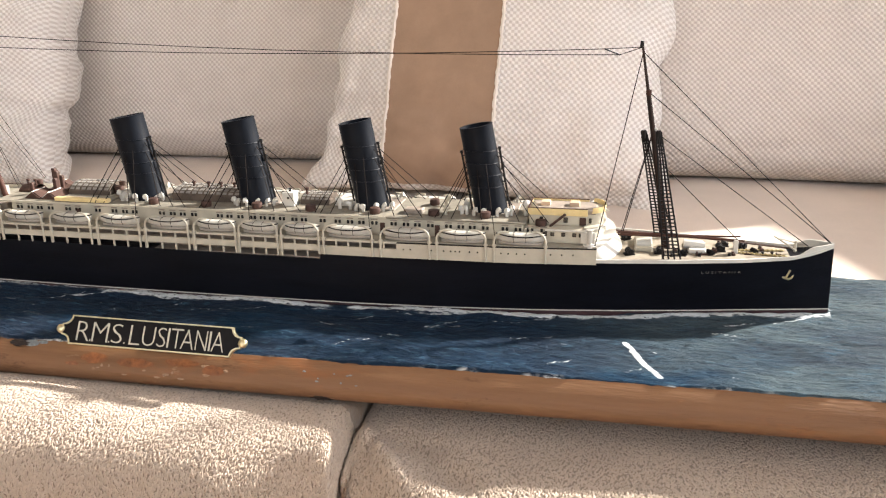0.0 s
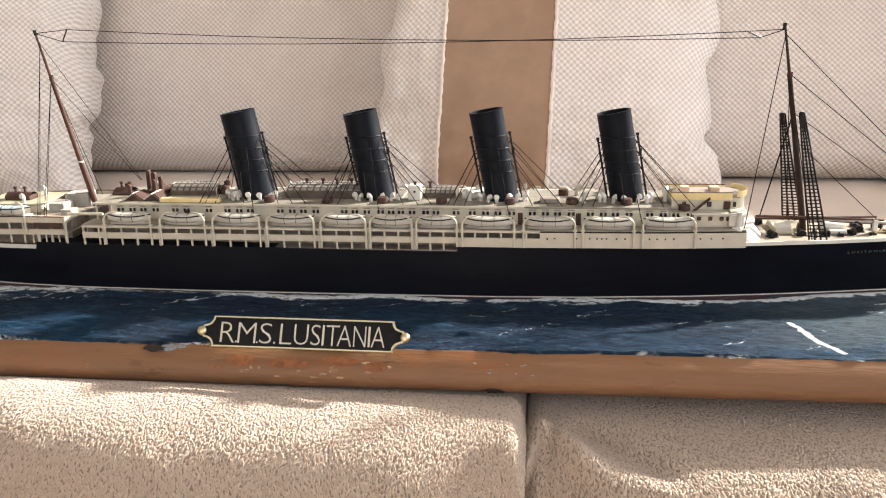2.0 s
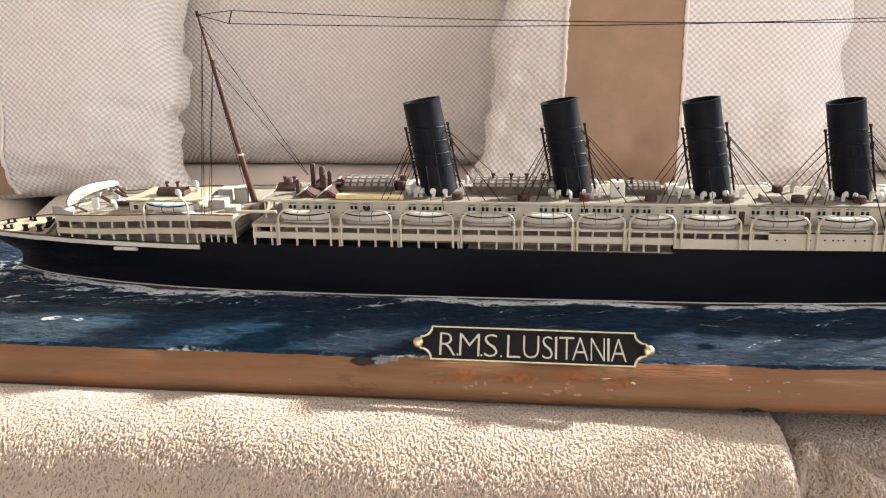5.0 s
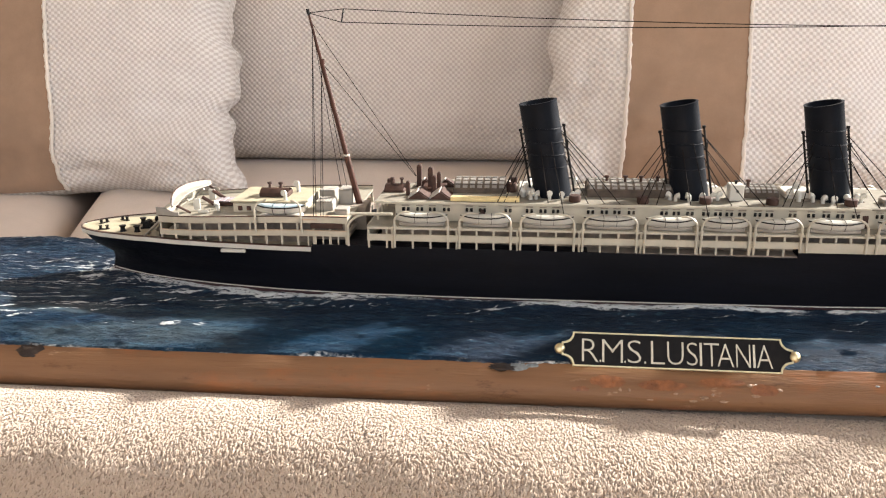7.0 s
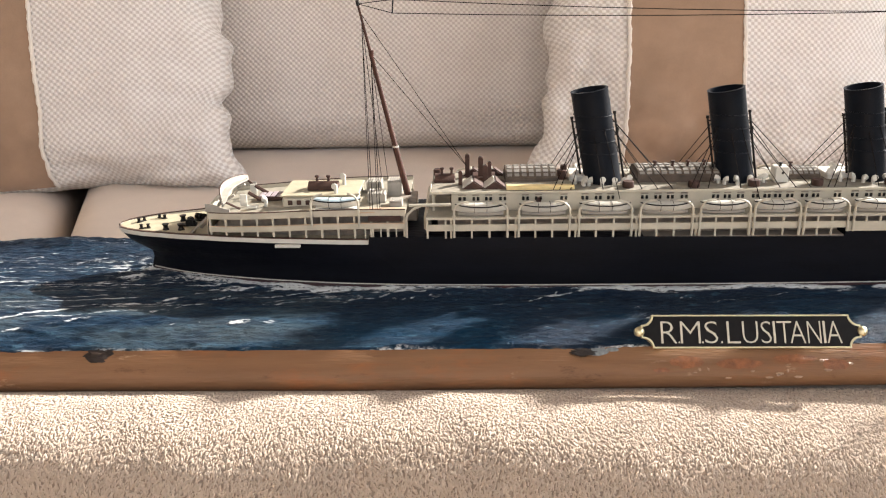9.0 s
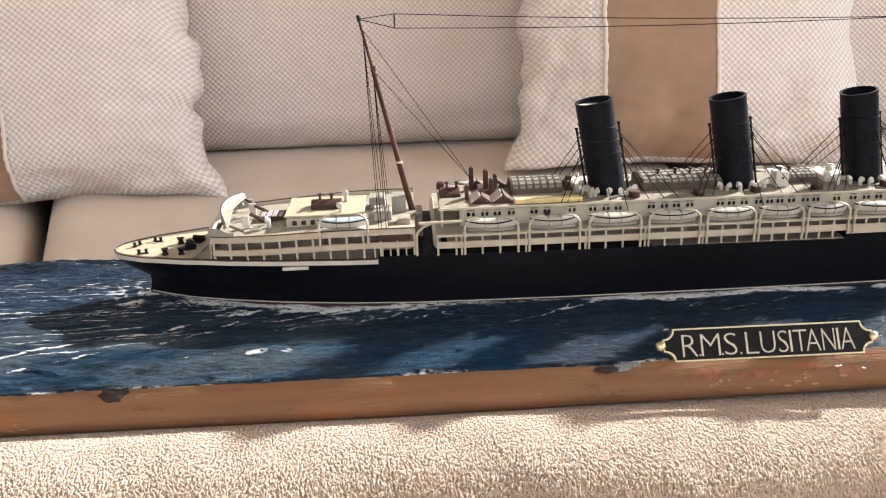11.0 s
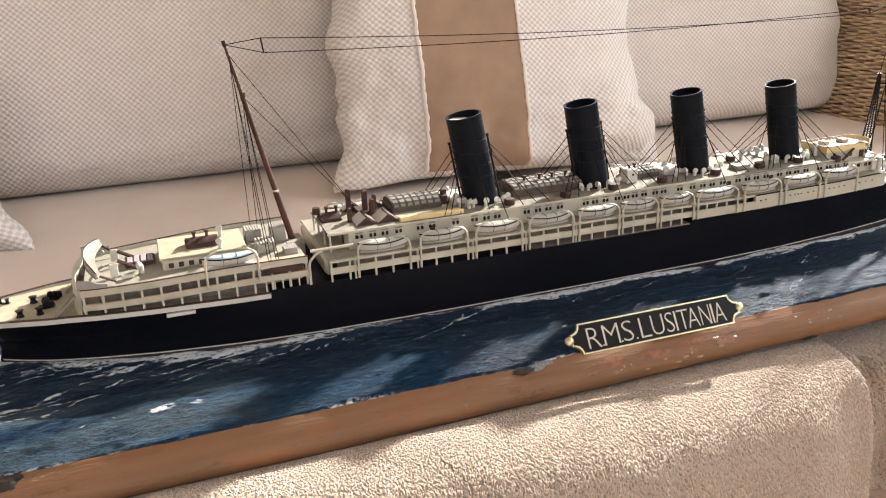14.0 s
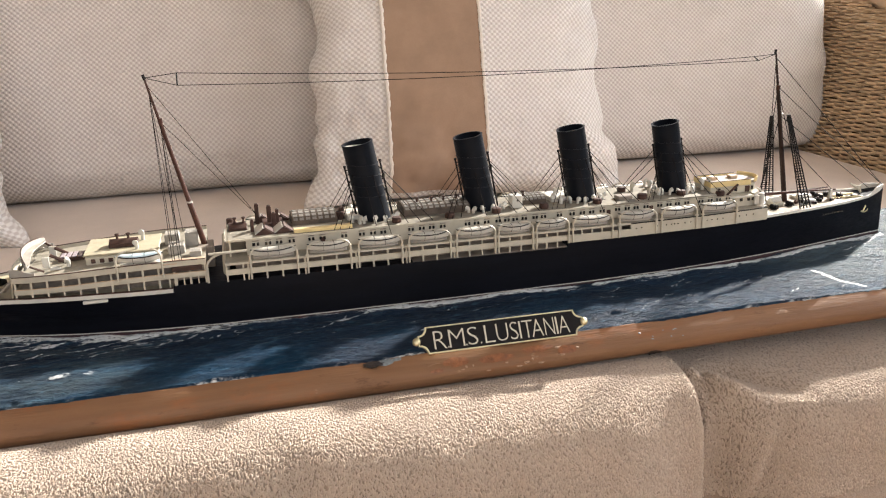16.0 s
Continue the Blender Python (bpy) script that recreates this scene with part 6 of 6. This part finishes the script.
def winch(at, s=1.0, turn=0.0):
    """A deck winch: two drums on a shaft over a bed plate."""
    bm = boxed(-0.0030, 0.0030, -0.0022, 0.0022, 0, 0.0008, 0.0002)
    rod(bm, [(0, -0.0032, 0.0020), (0, 0.0032, 0.0020)], 0.0005, 6)
    for y in (-0.0022, 0.0, 0.0022):
        rod(bm, [(0, y - 0.0006, 0.0020), (0, y + 0.0006, 0.0020)], 0.0017, 10)
    box(bm, 0.0012, 0.0026, -0.0012, 0.0012, 0.0008, 0.0024)
    ob = part("winch", bm, IRON, ship, "black deck winch")
    ob.matrix_basis = pose(*at, 0, 0, turn) @ Matrix.Scale(s, 4)
    return ob


for x, y, w, d, h in ((0.2715, -0.0125, 0.0016, 0.0010, 0.0016), (0.2745, -0.0108, 0.0022, 0.0008, 0.0009), (0.2805, -0.0060, 0.0014, 0.0014, 0.0022), (0.2905, -0.0085, 0.0010, 0.0016, 0.0014), (0.2985, -0.0065, 0.0020, 0.0007, 0.0009),
                      (0.3065, 0.0010, 0.0012, 0.0012, 0.0018), (0.3145, -0.0040, 0.0016, 0.0006, 0.0008), (0.2590, -0.0080, 0.0012, 0.0012, 0.0020), (0.2540, 0.0030, 0.0016, 0.0016, 0.0024), (0.2850, 0.0100, 0.0016, 0.0012, 0.0018)):
    fit = boxed(x - w, x + w, y - d, y + d, 0.0314, 0.0314 + h, 0.0003)
    rod(fit, [(x - w * 0.5, y, 0.0314 + h), (x - w * 0.5, y, 0.0314 + h * 1.5)], d * 0.5, 6)
    part("deck_fitting", fit, BROWN, ship, "small brown deck fitting")
for at, s, a in (((0.2340, -0.0165, 0.0314), 1.0, 20), ((0.2505, -0.0120, 0.0314), 1.0, 0), ((0.2630, -0.0130, 0.0314), 0.9, 90), ((0.2835, -0.0020, 0.0314), 1.15, 0), ((0.2960, 0.0040, 0.0314), 1.0, 60), ((0.3300, 0.0015, 0.0316), 0.7, 0), ((0.3335, -0.0015, 0.0316), 0.6, 0), ((0.2320, 0.012, 0.0314), 1.0, 40), ((0.2780, -0.0095, 0.0314), 0.8, 30), ((0.2870, 0.0075, 0.0314), 0.9, 0), ((0.3020, -0.0030, 0.0314), 0.8, 20)):
    winch(at, s, a)
ch = bmesh.new()
for s in (-1, 1):
    for k in range(22):
        u = k / 21
        p = Vector((0.2935 + 0.0245 * u, s * (0.0022 + 0.0030 * u) - 0.003, 0.0322))
        bmesh.ops.create_uvsphere(ch, u_segments=6, v_segments=4, radius=0.0008, matrix=Matrix.Translation(p) @ Matrix.Diagonal((1.2, 0.6 + 0.5 * (k % 2), 0.6 + 0.5 * ((k + 1) % 2), 1)))
part("anchor_chain", ch, CHAIN, ship, "tarnished brass anchor chain", True)
for x, y in ((0.3060, -0.0060), (0.3110, -0.0052), (0.3060, 0.0050), (0.2880, -0.0105), (0.2570, -0.0170), (0.2720, -0.0140)):
    part("bollard", lathe(bmesh.new(), [(0, 0.0314), (0.0010, 0.0314), (0.0007, 0.0328), (0.0011, 0.0334), (0, 0.0336)], (x, y, 0), 8), IRON, ship)
part("cathead_crane", bar([(0.3240, 0.0010, 0.0314), (0.3240, 0.0010, 0.0385)], 0.0007), CREAM, ship, "cream anchor crane")
part("cathead_crane", bar([(0.3245, 0.0005, 0.0330), (0.3120, -0.0010, 0.0415)], 0.0006), CREAM, ship, "cream anchor crane")
part("cathead_crane", bar([(0.3240, 0.0010, 0.0375), (0.3150, -0.0005, 0.0400)], 0.0004), CREAM, ship)


def anchor(s):
    """A stockless anchor against the bow: shank, crown and curved flukes."""
    x = 0.3190
    y = hull_half(x, 0.65) + 0.0007
    bm = rod(bmesh.new(), [(0.0008, 0, 0.0030), (0, 0, -0.0022)], 0.00055, 6)
    for q in (-1, 1):
        rod(bm, [(0, 0, -0.0022), (q * 0.0016, 0, -0.0020), (q * 0.0028, 0, -0.0008), (q * 0.0031, 0, 0.0010)], [0.0007, 0.00065, 0.0005, 0.0003], 6)
    ob = part("anchor", bm, BRASS, ship, "brass anchor", True)
    ob.matrix_basis = pose(x, s * y, 0.0225, 0, 14, 0 if s < 0 else 180) @ pose(0, 0, 0, 0, 0, -17 if s < 0 else -17)


anchor(-1)
anchor(1)
nx = 0.2835
ang = math.degrees(math.atan2(hull_half(0.274, 0.8) - hull_half(0.293, 0.8), 0.019))
lettering("L U S I T A N I A", 0.0012, 0.0215, ship, pose(nx, -hull_half(nx, 0.8) - 0.0004, 0.0250, 90, 0, ang), 0.0002, NAMEPAINT, "ship_name")

# ---- mainmast ----
A0, A1 = Vector((-0.1735, 0, 0.0375)), Vector((-0.1985, 0, 0.1490))
am = lambda z: A0.lerp(A1, (z - A0.z) / (A1.z - A0.z))
part("mainmast", bar([am(z) for z in (0.036, 0.069, 0.0695, 0.1215, 0.1235, 0.1495)], [0.0019, 0.0017, 0.0015, 0.0012, 0.0009, 0.0006], 10), MASTBROWN, ship, "brown raked mainmast", True)
part("mast_band", lathe(bmesh.new(), [(0.0017, 0), (0.0020, 0.0001), (0.0020, 0.0010), (0.0017, 0.0011)], am(0.0695), 10), WHITE, ship, "white mast band")
part("mast_cap", lathe(bmesh.new(), [(0, 0), (0.0014, 0), (0.0014, 0.003), (0, 0.003)], am(0.1205), 8), MASTBROWN, ship)
part("mast_top", bar([am(0.1470), am(0.1500)], 0.0010), IRON, ship)

# ---- standing rigging and aerial ----
for p, q in (((0.3425, 0, 0.0378), fm(0.1405)), ((0.3425, 0, 0.0378), fm(0.1195)), ((0.3305, 0, 0.0360), fm(0.0985)), ((0.2925, -0.0045, 0.0392), fm(0.083)),
             ((0.2155, -0.0310, 0.0400), fm(0.1405)), ((0.2290, -0.0050, 0.0402), fm(0.098)), ((0.2300, -0.002, 0.0395), fm(0.097)),
             ((0.2525, -0.0262, 0.0325), fm(0.1185)), ((0.2525, 0.0262, 0.0325), fm(0.1185))):
    wire(p, q, name="stay")
for dx in (0.0, 0.0025, 0.0065, 0.0090):
    for s in (-1, 1):
        if dx in (0.0, 0.0065) or s < 0:
            wire((-0.1925 + dx * 0.6, s * 0.0360, 0.0370), am(0.1405 if dx < 0.003 else 0.1215), name="shroud", r=0.00019)
for q, y in ((0.1435, -0.002), (0.1215, -0.0035)):
    wire((-0.1405, y, 0.0590), am(q), name="stay", r=0.00019)
SPF, SPA = Vector((0.2195, 0, 0.1405)), Vector((-0.1795, 0, 0.1465))
part("aerial_spreader", bar([SPF + Vector((-0.004, -0.003, 0.0018)), SPF + Vector((0.004, 0.003, -0.0018))], 0.00045), IRON, ship, "black aerial spreader")
part("aerial_spreader", bar([SPA + Vector((0, -0.003, -0.0034)), SPA + Vector((0, 0.003, 0.0034))], 0.00045), IRON, ship, "black aerial spreader")
for e in (-1, 1):
    a1, b1 = SPA + Vector((0, 0.003 * e, 0.0034 * e)), SPF + Vector((0.004 * e, 0.003 * e, -0.0018 * e))
    wire(a1, b1, name="aerial_wire", r=0.00024, sag=0.0035)
    wire(am(0.1480), a1, name="aerial_wire", r=0.00024)
    wire(fm(0.1430), b1, name="aerial_wire", r=0.00024)

# ---- after superstructure ----
SA, SB = -0.2830, -0.1735


def after_half(x):
    return deck_half(x) - 0.0006


def after_fall(x):
    """How far the after decks lie under their forward end."""
    return -0.0010 - 0.0032 * float(smoothstep(-0.195, -0.285, x))


tier = lambda z0, z1, mat, label, out=0.0: side_strip("bulwark", SA, SB, lambda x: z0 + after_fall(x), lambda x: z1 + after_fall(x), out, 0.0011, mat, label, half=after_half)
tier(0.0338, 0.0368, CREAM, "cream lower bulwark")
tier(0.0410, 0.0445, CREAM, "cream upper bulwark")
tier(0.0445, 0.0449, BROWN, "brown rail cap", 0.0003)
tier(0.0368, 0.0371, TAN, "tan rail cap", 0.0002)


def after_plate(name, z0, z1, inset, mat, label="", x0=SA + 0.001, x1=SB):
    xs2 = np.linspace(x0, x1, 24)
    hw = [after_half(x) - inset for x in xs2]
    bm = bmesh.new()
    outline = [(x, -h) for x, h in zip(xs2, hw)] + [(x, h) for x, h in zip(xs2[::-1], hw[::-1])]
    prism(bm, outline, z0, z1)
    for v in bm.verts:
        v.co.z += after_fall(v.co.x)
    return part(name, bm, mat, ship, label)


after_plate("after_deck", 0.0335, 0.0345, 0.0010, GREY, "after deck, shade put into its grey-brown")
after_plate("after_deck", 0.0415, 0.0427, 0.0010, DECK, "pale upper after deck")
after_plate("inner_wall", 0.0275, 0.0336, 0.0095, RECESS_SHADE, "inner wall, shade put into its brown", SA + 0.008, SB - 0.002)
after_plate("inner_wall", 0.0345, 0.0416, 0.0095, RECESS_SHADE, "inner wall, shade put into its brown", SA + 0.008, SB - 0.002)
for k, x in enumerate(np.linspace(SA + 0.001, SB - 0.0008, 13)):
    for s in (-1, 1):
        dz = after_fall(x)
        for z0, z1 in ((0.0275 - dz, 0.0340), (0.0366, 0.0412)):
            p = part("stanchion", boxed(x - 0.0006, x + 0.0006, s * (after_half(x) - 0.0006) - 0.0005, s * (after_half(x) - 0.0006) + 0.0005, z0 + dz - 0.001, z1 + dz, 0.0002), CREAM, ship)
for k in range(5):
    x = -0.1955 + 0.0042 * k
    part("stanchion", boxed(x - 0.0004, x + 0.0004, -after_half(x), -after_half(x) + 0.0009, 0.0262, 0.0340, 0.0002), CREAM, ship)
endw = bmesh.new()
hw_end = after_half(SA)
sheet(endw, [[(SA + 0.0004 - 0.0052 * (1 - t * t) ** 0.8 - q * 0.0012, hw_end * t, z - q * 0.0010) for t in np.linspace(-1, 1, 25)] for q, z in ((0, 0.0258), (1, 0.0262), (0.6, 0.0330), (0, 0.0406), (-1, 0.0404), (-1, 0.0258))])
part("after_end", endw, CREAM, ship, "cream curved end wall", True)
# solid brown panel; the shade of an opening is put into its colour
part("after_opening", boxed(-0.1935, -0.1760, -0.0386, -0.0376, 0.0372, 0.0402, 0.0002), BROWN, ship, "brown panel coloured as a shaded opening")
part("tan_margin", boxed(-0.1990, -0.1740, -0.0376, -0.0290, 0.0415, 0.0424, 0.0002), TAN, ship)
# house on the after deck
ah = part("after_house", boxed(-0.2440, -0.2020, -0.0170, 0.0170, 0.0391, 0.0456, 0.0010), CREAM, ship, "cream after deckhouse with a rounded roof")
part("roof", boxed(-0.2450, -0.2010, -0.0180, 0.0180, 0.0456, 0.0466, 0.0004), PALEYELLOW, ah, "pale yellow roof")
for x in (-0.2395, -0.2345, -0.2295, -0.2245):
    part("window", boxed(x - 0.0013, x + 0.0013, -0.0176, -0.0168, 0.0410, 0.0436, 0.0003), BROWN, ah, "brown square window")
asky = part("skylight", boxed(-0.2310, -0.2140, -0.0080, 0.0020, 0.0464, 0.0494, 0.0005), BROWN, ship, "brown panelled skylight")
at2 = bmesh.new()
sheet(at2, [[(x, -0.0078 + 0.0096 * k / 8, 0.0492 + 0.0020 * math.sin(math.pi * k / 8)) for x in (-0.2308, -0.2142)] for k in range(9)])
part("top", at2, BROWN, asky, "", True)
for x in (-0.2260, -0.2195):
    mushroom((x, -0.003, 0.0506), 0.0040, 0.0014)
cowl((-0.2140, -0.0135, 0.0464), 0.0048, 0.0014, 250)
cowl((-0.2120, 0.0065, 0.0464), 0.0058, 0.0015, 250)
boat_b.matrix_basis = Matrix.Translation((-0.2115, -0.0320, 0.0474))
for x, lean in ((-0.2240, 1), (-0.1985, -1)):
    part("davit", bar([(x, -0.0385, 0.0345), (x, -0.0385, 0.0454), (x, -0.0385, 0.0474)] + [(x + lean * 0.006 * (1 - math.cos(t)), -0.0385 + 0.002 * t, 0.0474 + 0.0045 * math.sin(t)) for t in (0.4, 0.8, 1.2, 1.57)], 0.00066), CREAM, ship, "cream bowed davit", True)
part("boat_chock", boxed(-0.2230, -0.2000, -0.0360, -0.0270, 0.0411, 0.0432, 0.0004), WHITE, ship)
# white slatted lockers by the mast
for x0, x1, y0, y1, h in ((-0.1960, -0.1860, -0.0170, -0.0060, 0.0050), (-0.1860, -0.1780, -0.0020, 0.0080, 0.0085), (-0.1990, -0.1900, 0.0060, 0.0160, 0.0060), (-0.1830, -0.1760, -0.0260, -0.0180, 0.0030)):
    lk = part("locker", boxed(x0, x1, y0, y1, 0.0413, 0.0413 + h, 0.0003), DULLWHITE, ship, "off-white deck locker with a slatted top")
    for k in range(6):
        xx = x0 + (x1 - x0) * (k + 0.5) / 6
        part("slat", boxed(xx - 0.0005, xx + 0.0005, y0 - 0.0003, y1 + 0.0003, 0.0413 + h, 0.0413 + h + 0.0008, 0.0001), DULLWHITE, lk)
part("mast_house", boxed(-0.1790, -0.1690, -0.0080, 0.0080, 0.0280, 0.0420, 0.0004), GREY, ship, "grey-green mast house")
part("end_wall", boxed(-0.1640, -0.1600, -0.0340, 0.0340, 0.0290, 0.0398, 0.0020), CREAM, ship, "rounded cream end of the boat deck", True)
# docking bridge over the stern
braces = []
for s in (-1, 1):
    db = bmesh.new()
    braces.append(db)
    rod(db, [(-0.2790, s * 0.0140, 0.0396), (-0.2765, s * 0.0135, 0.0431), (-0.2720, s * 0.0125, 0.0458)], 0.0007, 6)
bands = []
for k in range(15):
    t = -1 + 2 * k / 14
    x = -0.2812 + 0.0110 * (1 - math.cos(t * 1.15))
    y = 0.0290 * t
    z = 0.0451 + 0.0012 * (1 - t * t)
    floor = 0.0010 + 0.0044 * math.sqrt(max(0.0, 1 - t * t))
    wall = 0.0026 + 0.0014 * math.sqrt(max(0.0, 1 - t * t))
    bands.append([(x, y, z), (x + floor, y, z), (x + floor, y, z + 0.0008), (x + 0.0008, y, z + 0.0008), (x + 0.0004, y, z + wall), (x - 0.0004, y, z + wall), (x, y, z)])
dbr = bmesh.new()
sheet(dbr, bands)
bmesh.ops.remove_doubles(dbr, verts=dbr.verts, dist=1e-7)
bmesh.ops.holes_fill(dbr, edges=[e for e in dbr.edges if e.is_boundary])
dock = part("docking_bridge", dbr, DULLWHITE, ship, "off-white curved docking bridge across the stern")
part("rim", bar([Vector(b[4]) + Vector((-0.0002, 0, 0.0002)) for b in bands], 0.00032, 5), BROWN, dock, "brown rim")
part("rim", bar([Vector(b[0]) + Vector((-0.0001, 0, 0)) for b in bands], 0.00028, 5), BROWN, dock, "brown rim")
for s in (-1, 1):
    part("strut", bar([(-0.2745, s * 0.0255, 0.0458), (-0.2665, s * 0.0225, 0.0405)], 0.0007, 6), BROWN, dock, "brown strut")
for db in braces:
    part("bracket", db, DULLWHITE, dock)
for s in (-1, 1):
    part("ladder", boxed(-0.2690, -0.2650, s * 0.0120 - 0.0006, s * 0.0120 + 0.0006, 0.0396, 0.0461, 0.0003), WHITE, dock)
    part("stair", bar([(-0.2650, s * 0.0080, 0.0461), (-0.2560, s * 0.0080, 0.0406)], 0.0011, 6), BROWN, dock, "brown stair")
side_strip("screen", SA - 0.001, -0.2700, lambda x: 0.0406, lambda x: 0.0451 - 0.0022 * float(smoothstep(-0.280, -0.272, x)), -0.0002, 0.0008, DULLWHITE, "off-white after screen", 0.002, half=after_half)
part("skylight", boxed(-0.2620, -0.2470, -0.0030, 0.0100, 0.0396, 0.0418, 0.0004), BROWN, ship, "low brown skylight with pale panes")
for k in range(4):
    part("pane", boxed(-0.2608 + 0.0034 * k, -0.2582 + 0.0034 * k, -0.0020, 0.0088, 0.0418, 0.0423, 0.0001), LILAC, ship)
cowl((-0.2540, -0.0140, 0.0396), 0.0050, 0.0016, 200)
part("bench", boxed(-0.2640, -0.2580, -0.0190, -0.0165, 0.0396, 0.0411, 0.0003), WHITE, ship)
# sloping stair from the stern deck up to the after decks
stair = part("stair", boxed(-0.2970, -0.2945, -0.0220, -0.0160, 0.0260, 0.0268, 0.0001), GREY, ship, "grey sloping stair")
for y in (-0.0160, -0.0220):
    part("stringer", bar([(-0.2962, y, 0.0262), (-0.2858, y - 0.0006, 0.0356)], 0.00055, 5), DULLWHITE, stair)
for k in range(7):
    q = (k + 0.5) / 7
    part("tread", boxed(-0.2962 + 0.0104 * q - 0.0007, -0.2962 + 0.0104 * q + 0.0007, -0.0218, -0.0162, 0.0262 + 0.0094 * q, 0.0266 + 0.0094 * q, 0.0001), GREY, stair)
# stern fittings
for at, s, a in (((-0.3015, -0.0050, 0.0261), 1.25, 10), ((-0.2985, 0.0060, 0.0261), 1.1, 70)):
    winch(at, s, a)
for x, y in ((-0.3130, -0.0135), (-0.3085, 0.0040), (-0.3040, -0.0140)):
    part("capstan", lathe(bmesh.new(), [(0, 0.0261), (0.0020, 0.0261), (0.0013, 0.0276), (0.0013, 0.0285), (0.0021, 0.0297), (0, 0.0300)], (x, y, 0), 12), IRON, ship, "black capstan", True)
for x, y, tn in ((-0.3262, -0.0105, 10), (-0.3230, 0.0095, -20), (-0.3330, 0.003, 60)):
    bb = boxed(-0.0032, 0.0032, -0.0010, 0.0010, 0, 0.0006, 0.0002)
    for q in (-0.0019, 0.0019):
        lathe(bb, [(0, 0.0005), (0.0009, 0.0005), (0.0008, 0.0020), (0.0012, 0.0026), (0, 0.0028)], (q, 0, 0), 8)
    o = part("double_bollard", bb, IRON, ship, "pair of black bollards on a plate")
    o.matrix_basis = pose(x, y, 0.0261, 0, 0, tn)
for y in (-0.0110, 0.0110):
    part("stair", bar([(-0.2935, y, 0.0265), (-0.2845, y, 0.0345)], 0.0012, 4), GREY, ship, "grey-brown stair to the after deck")
bpy.context.view_layer.update()
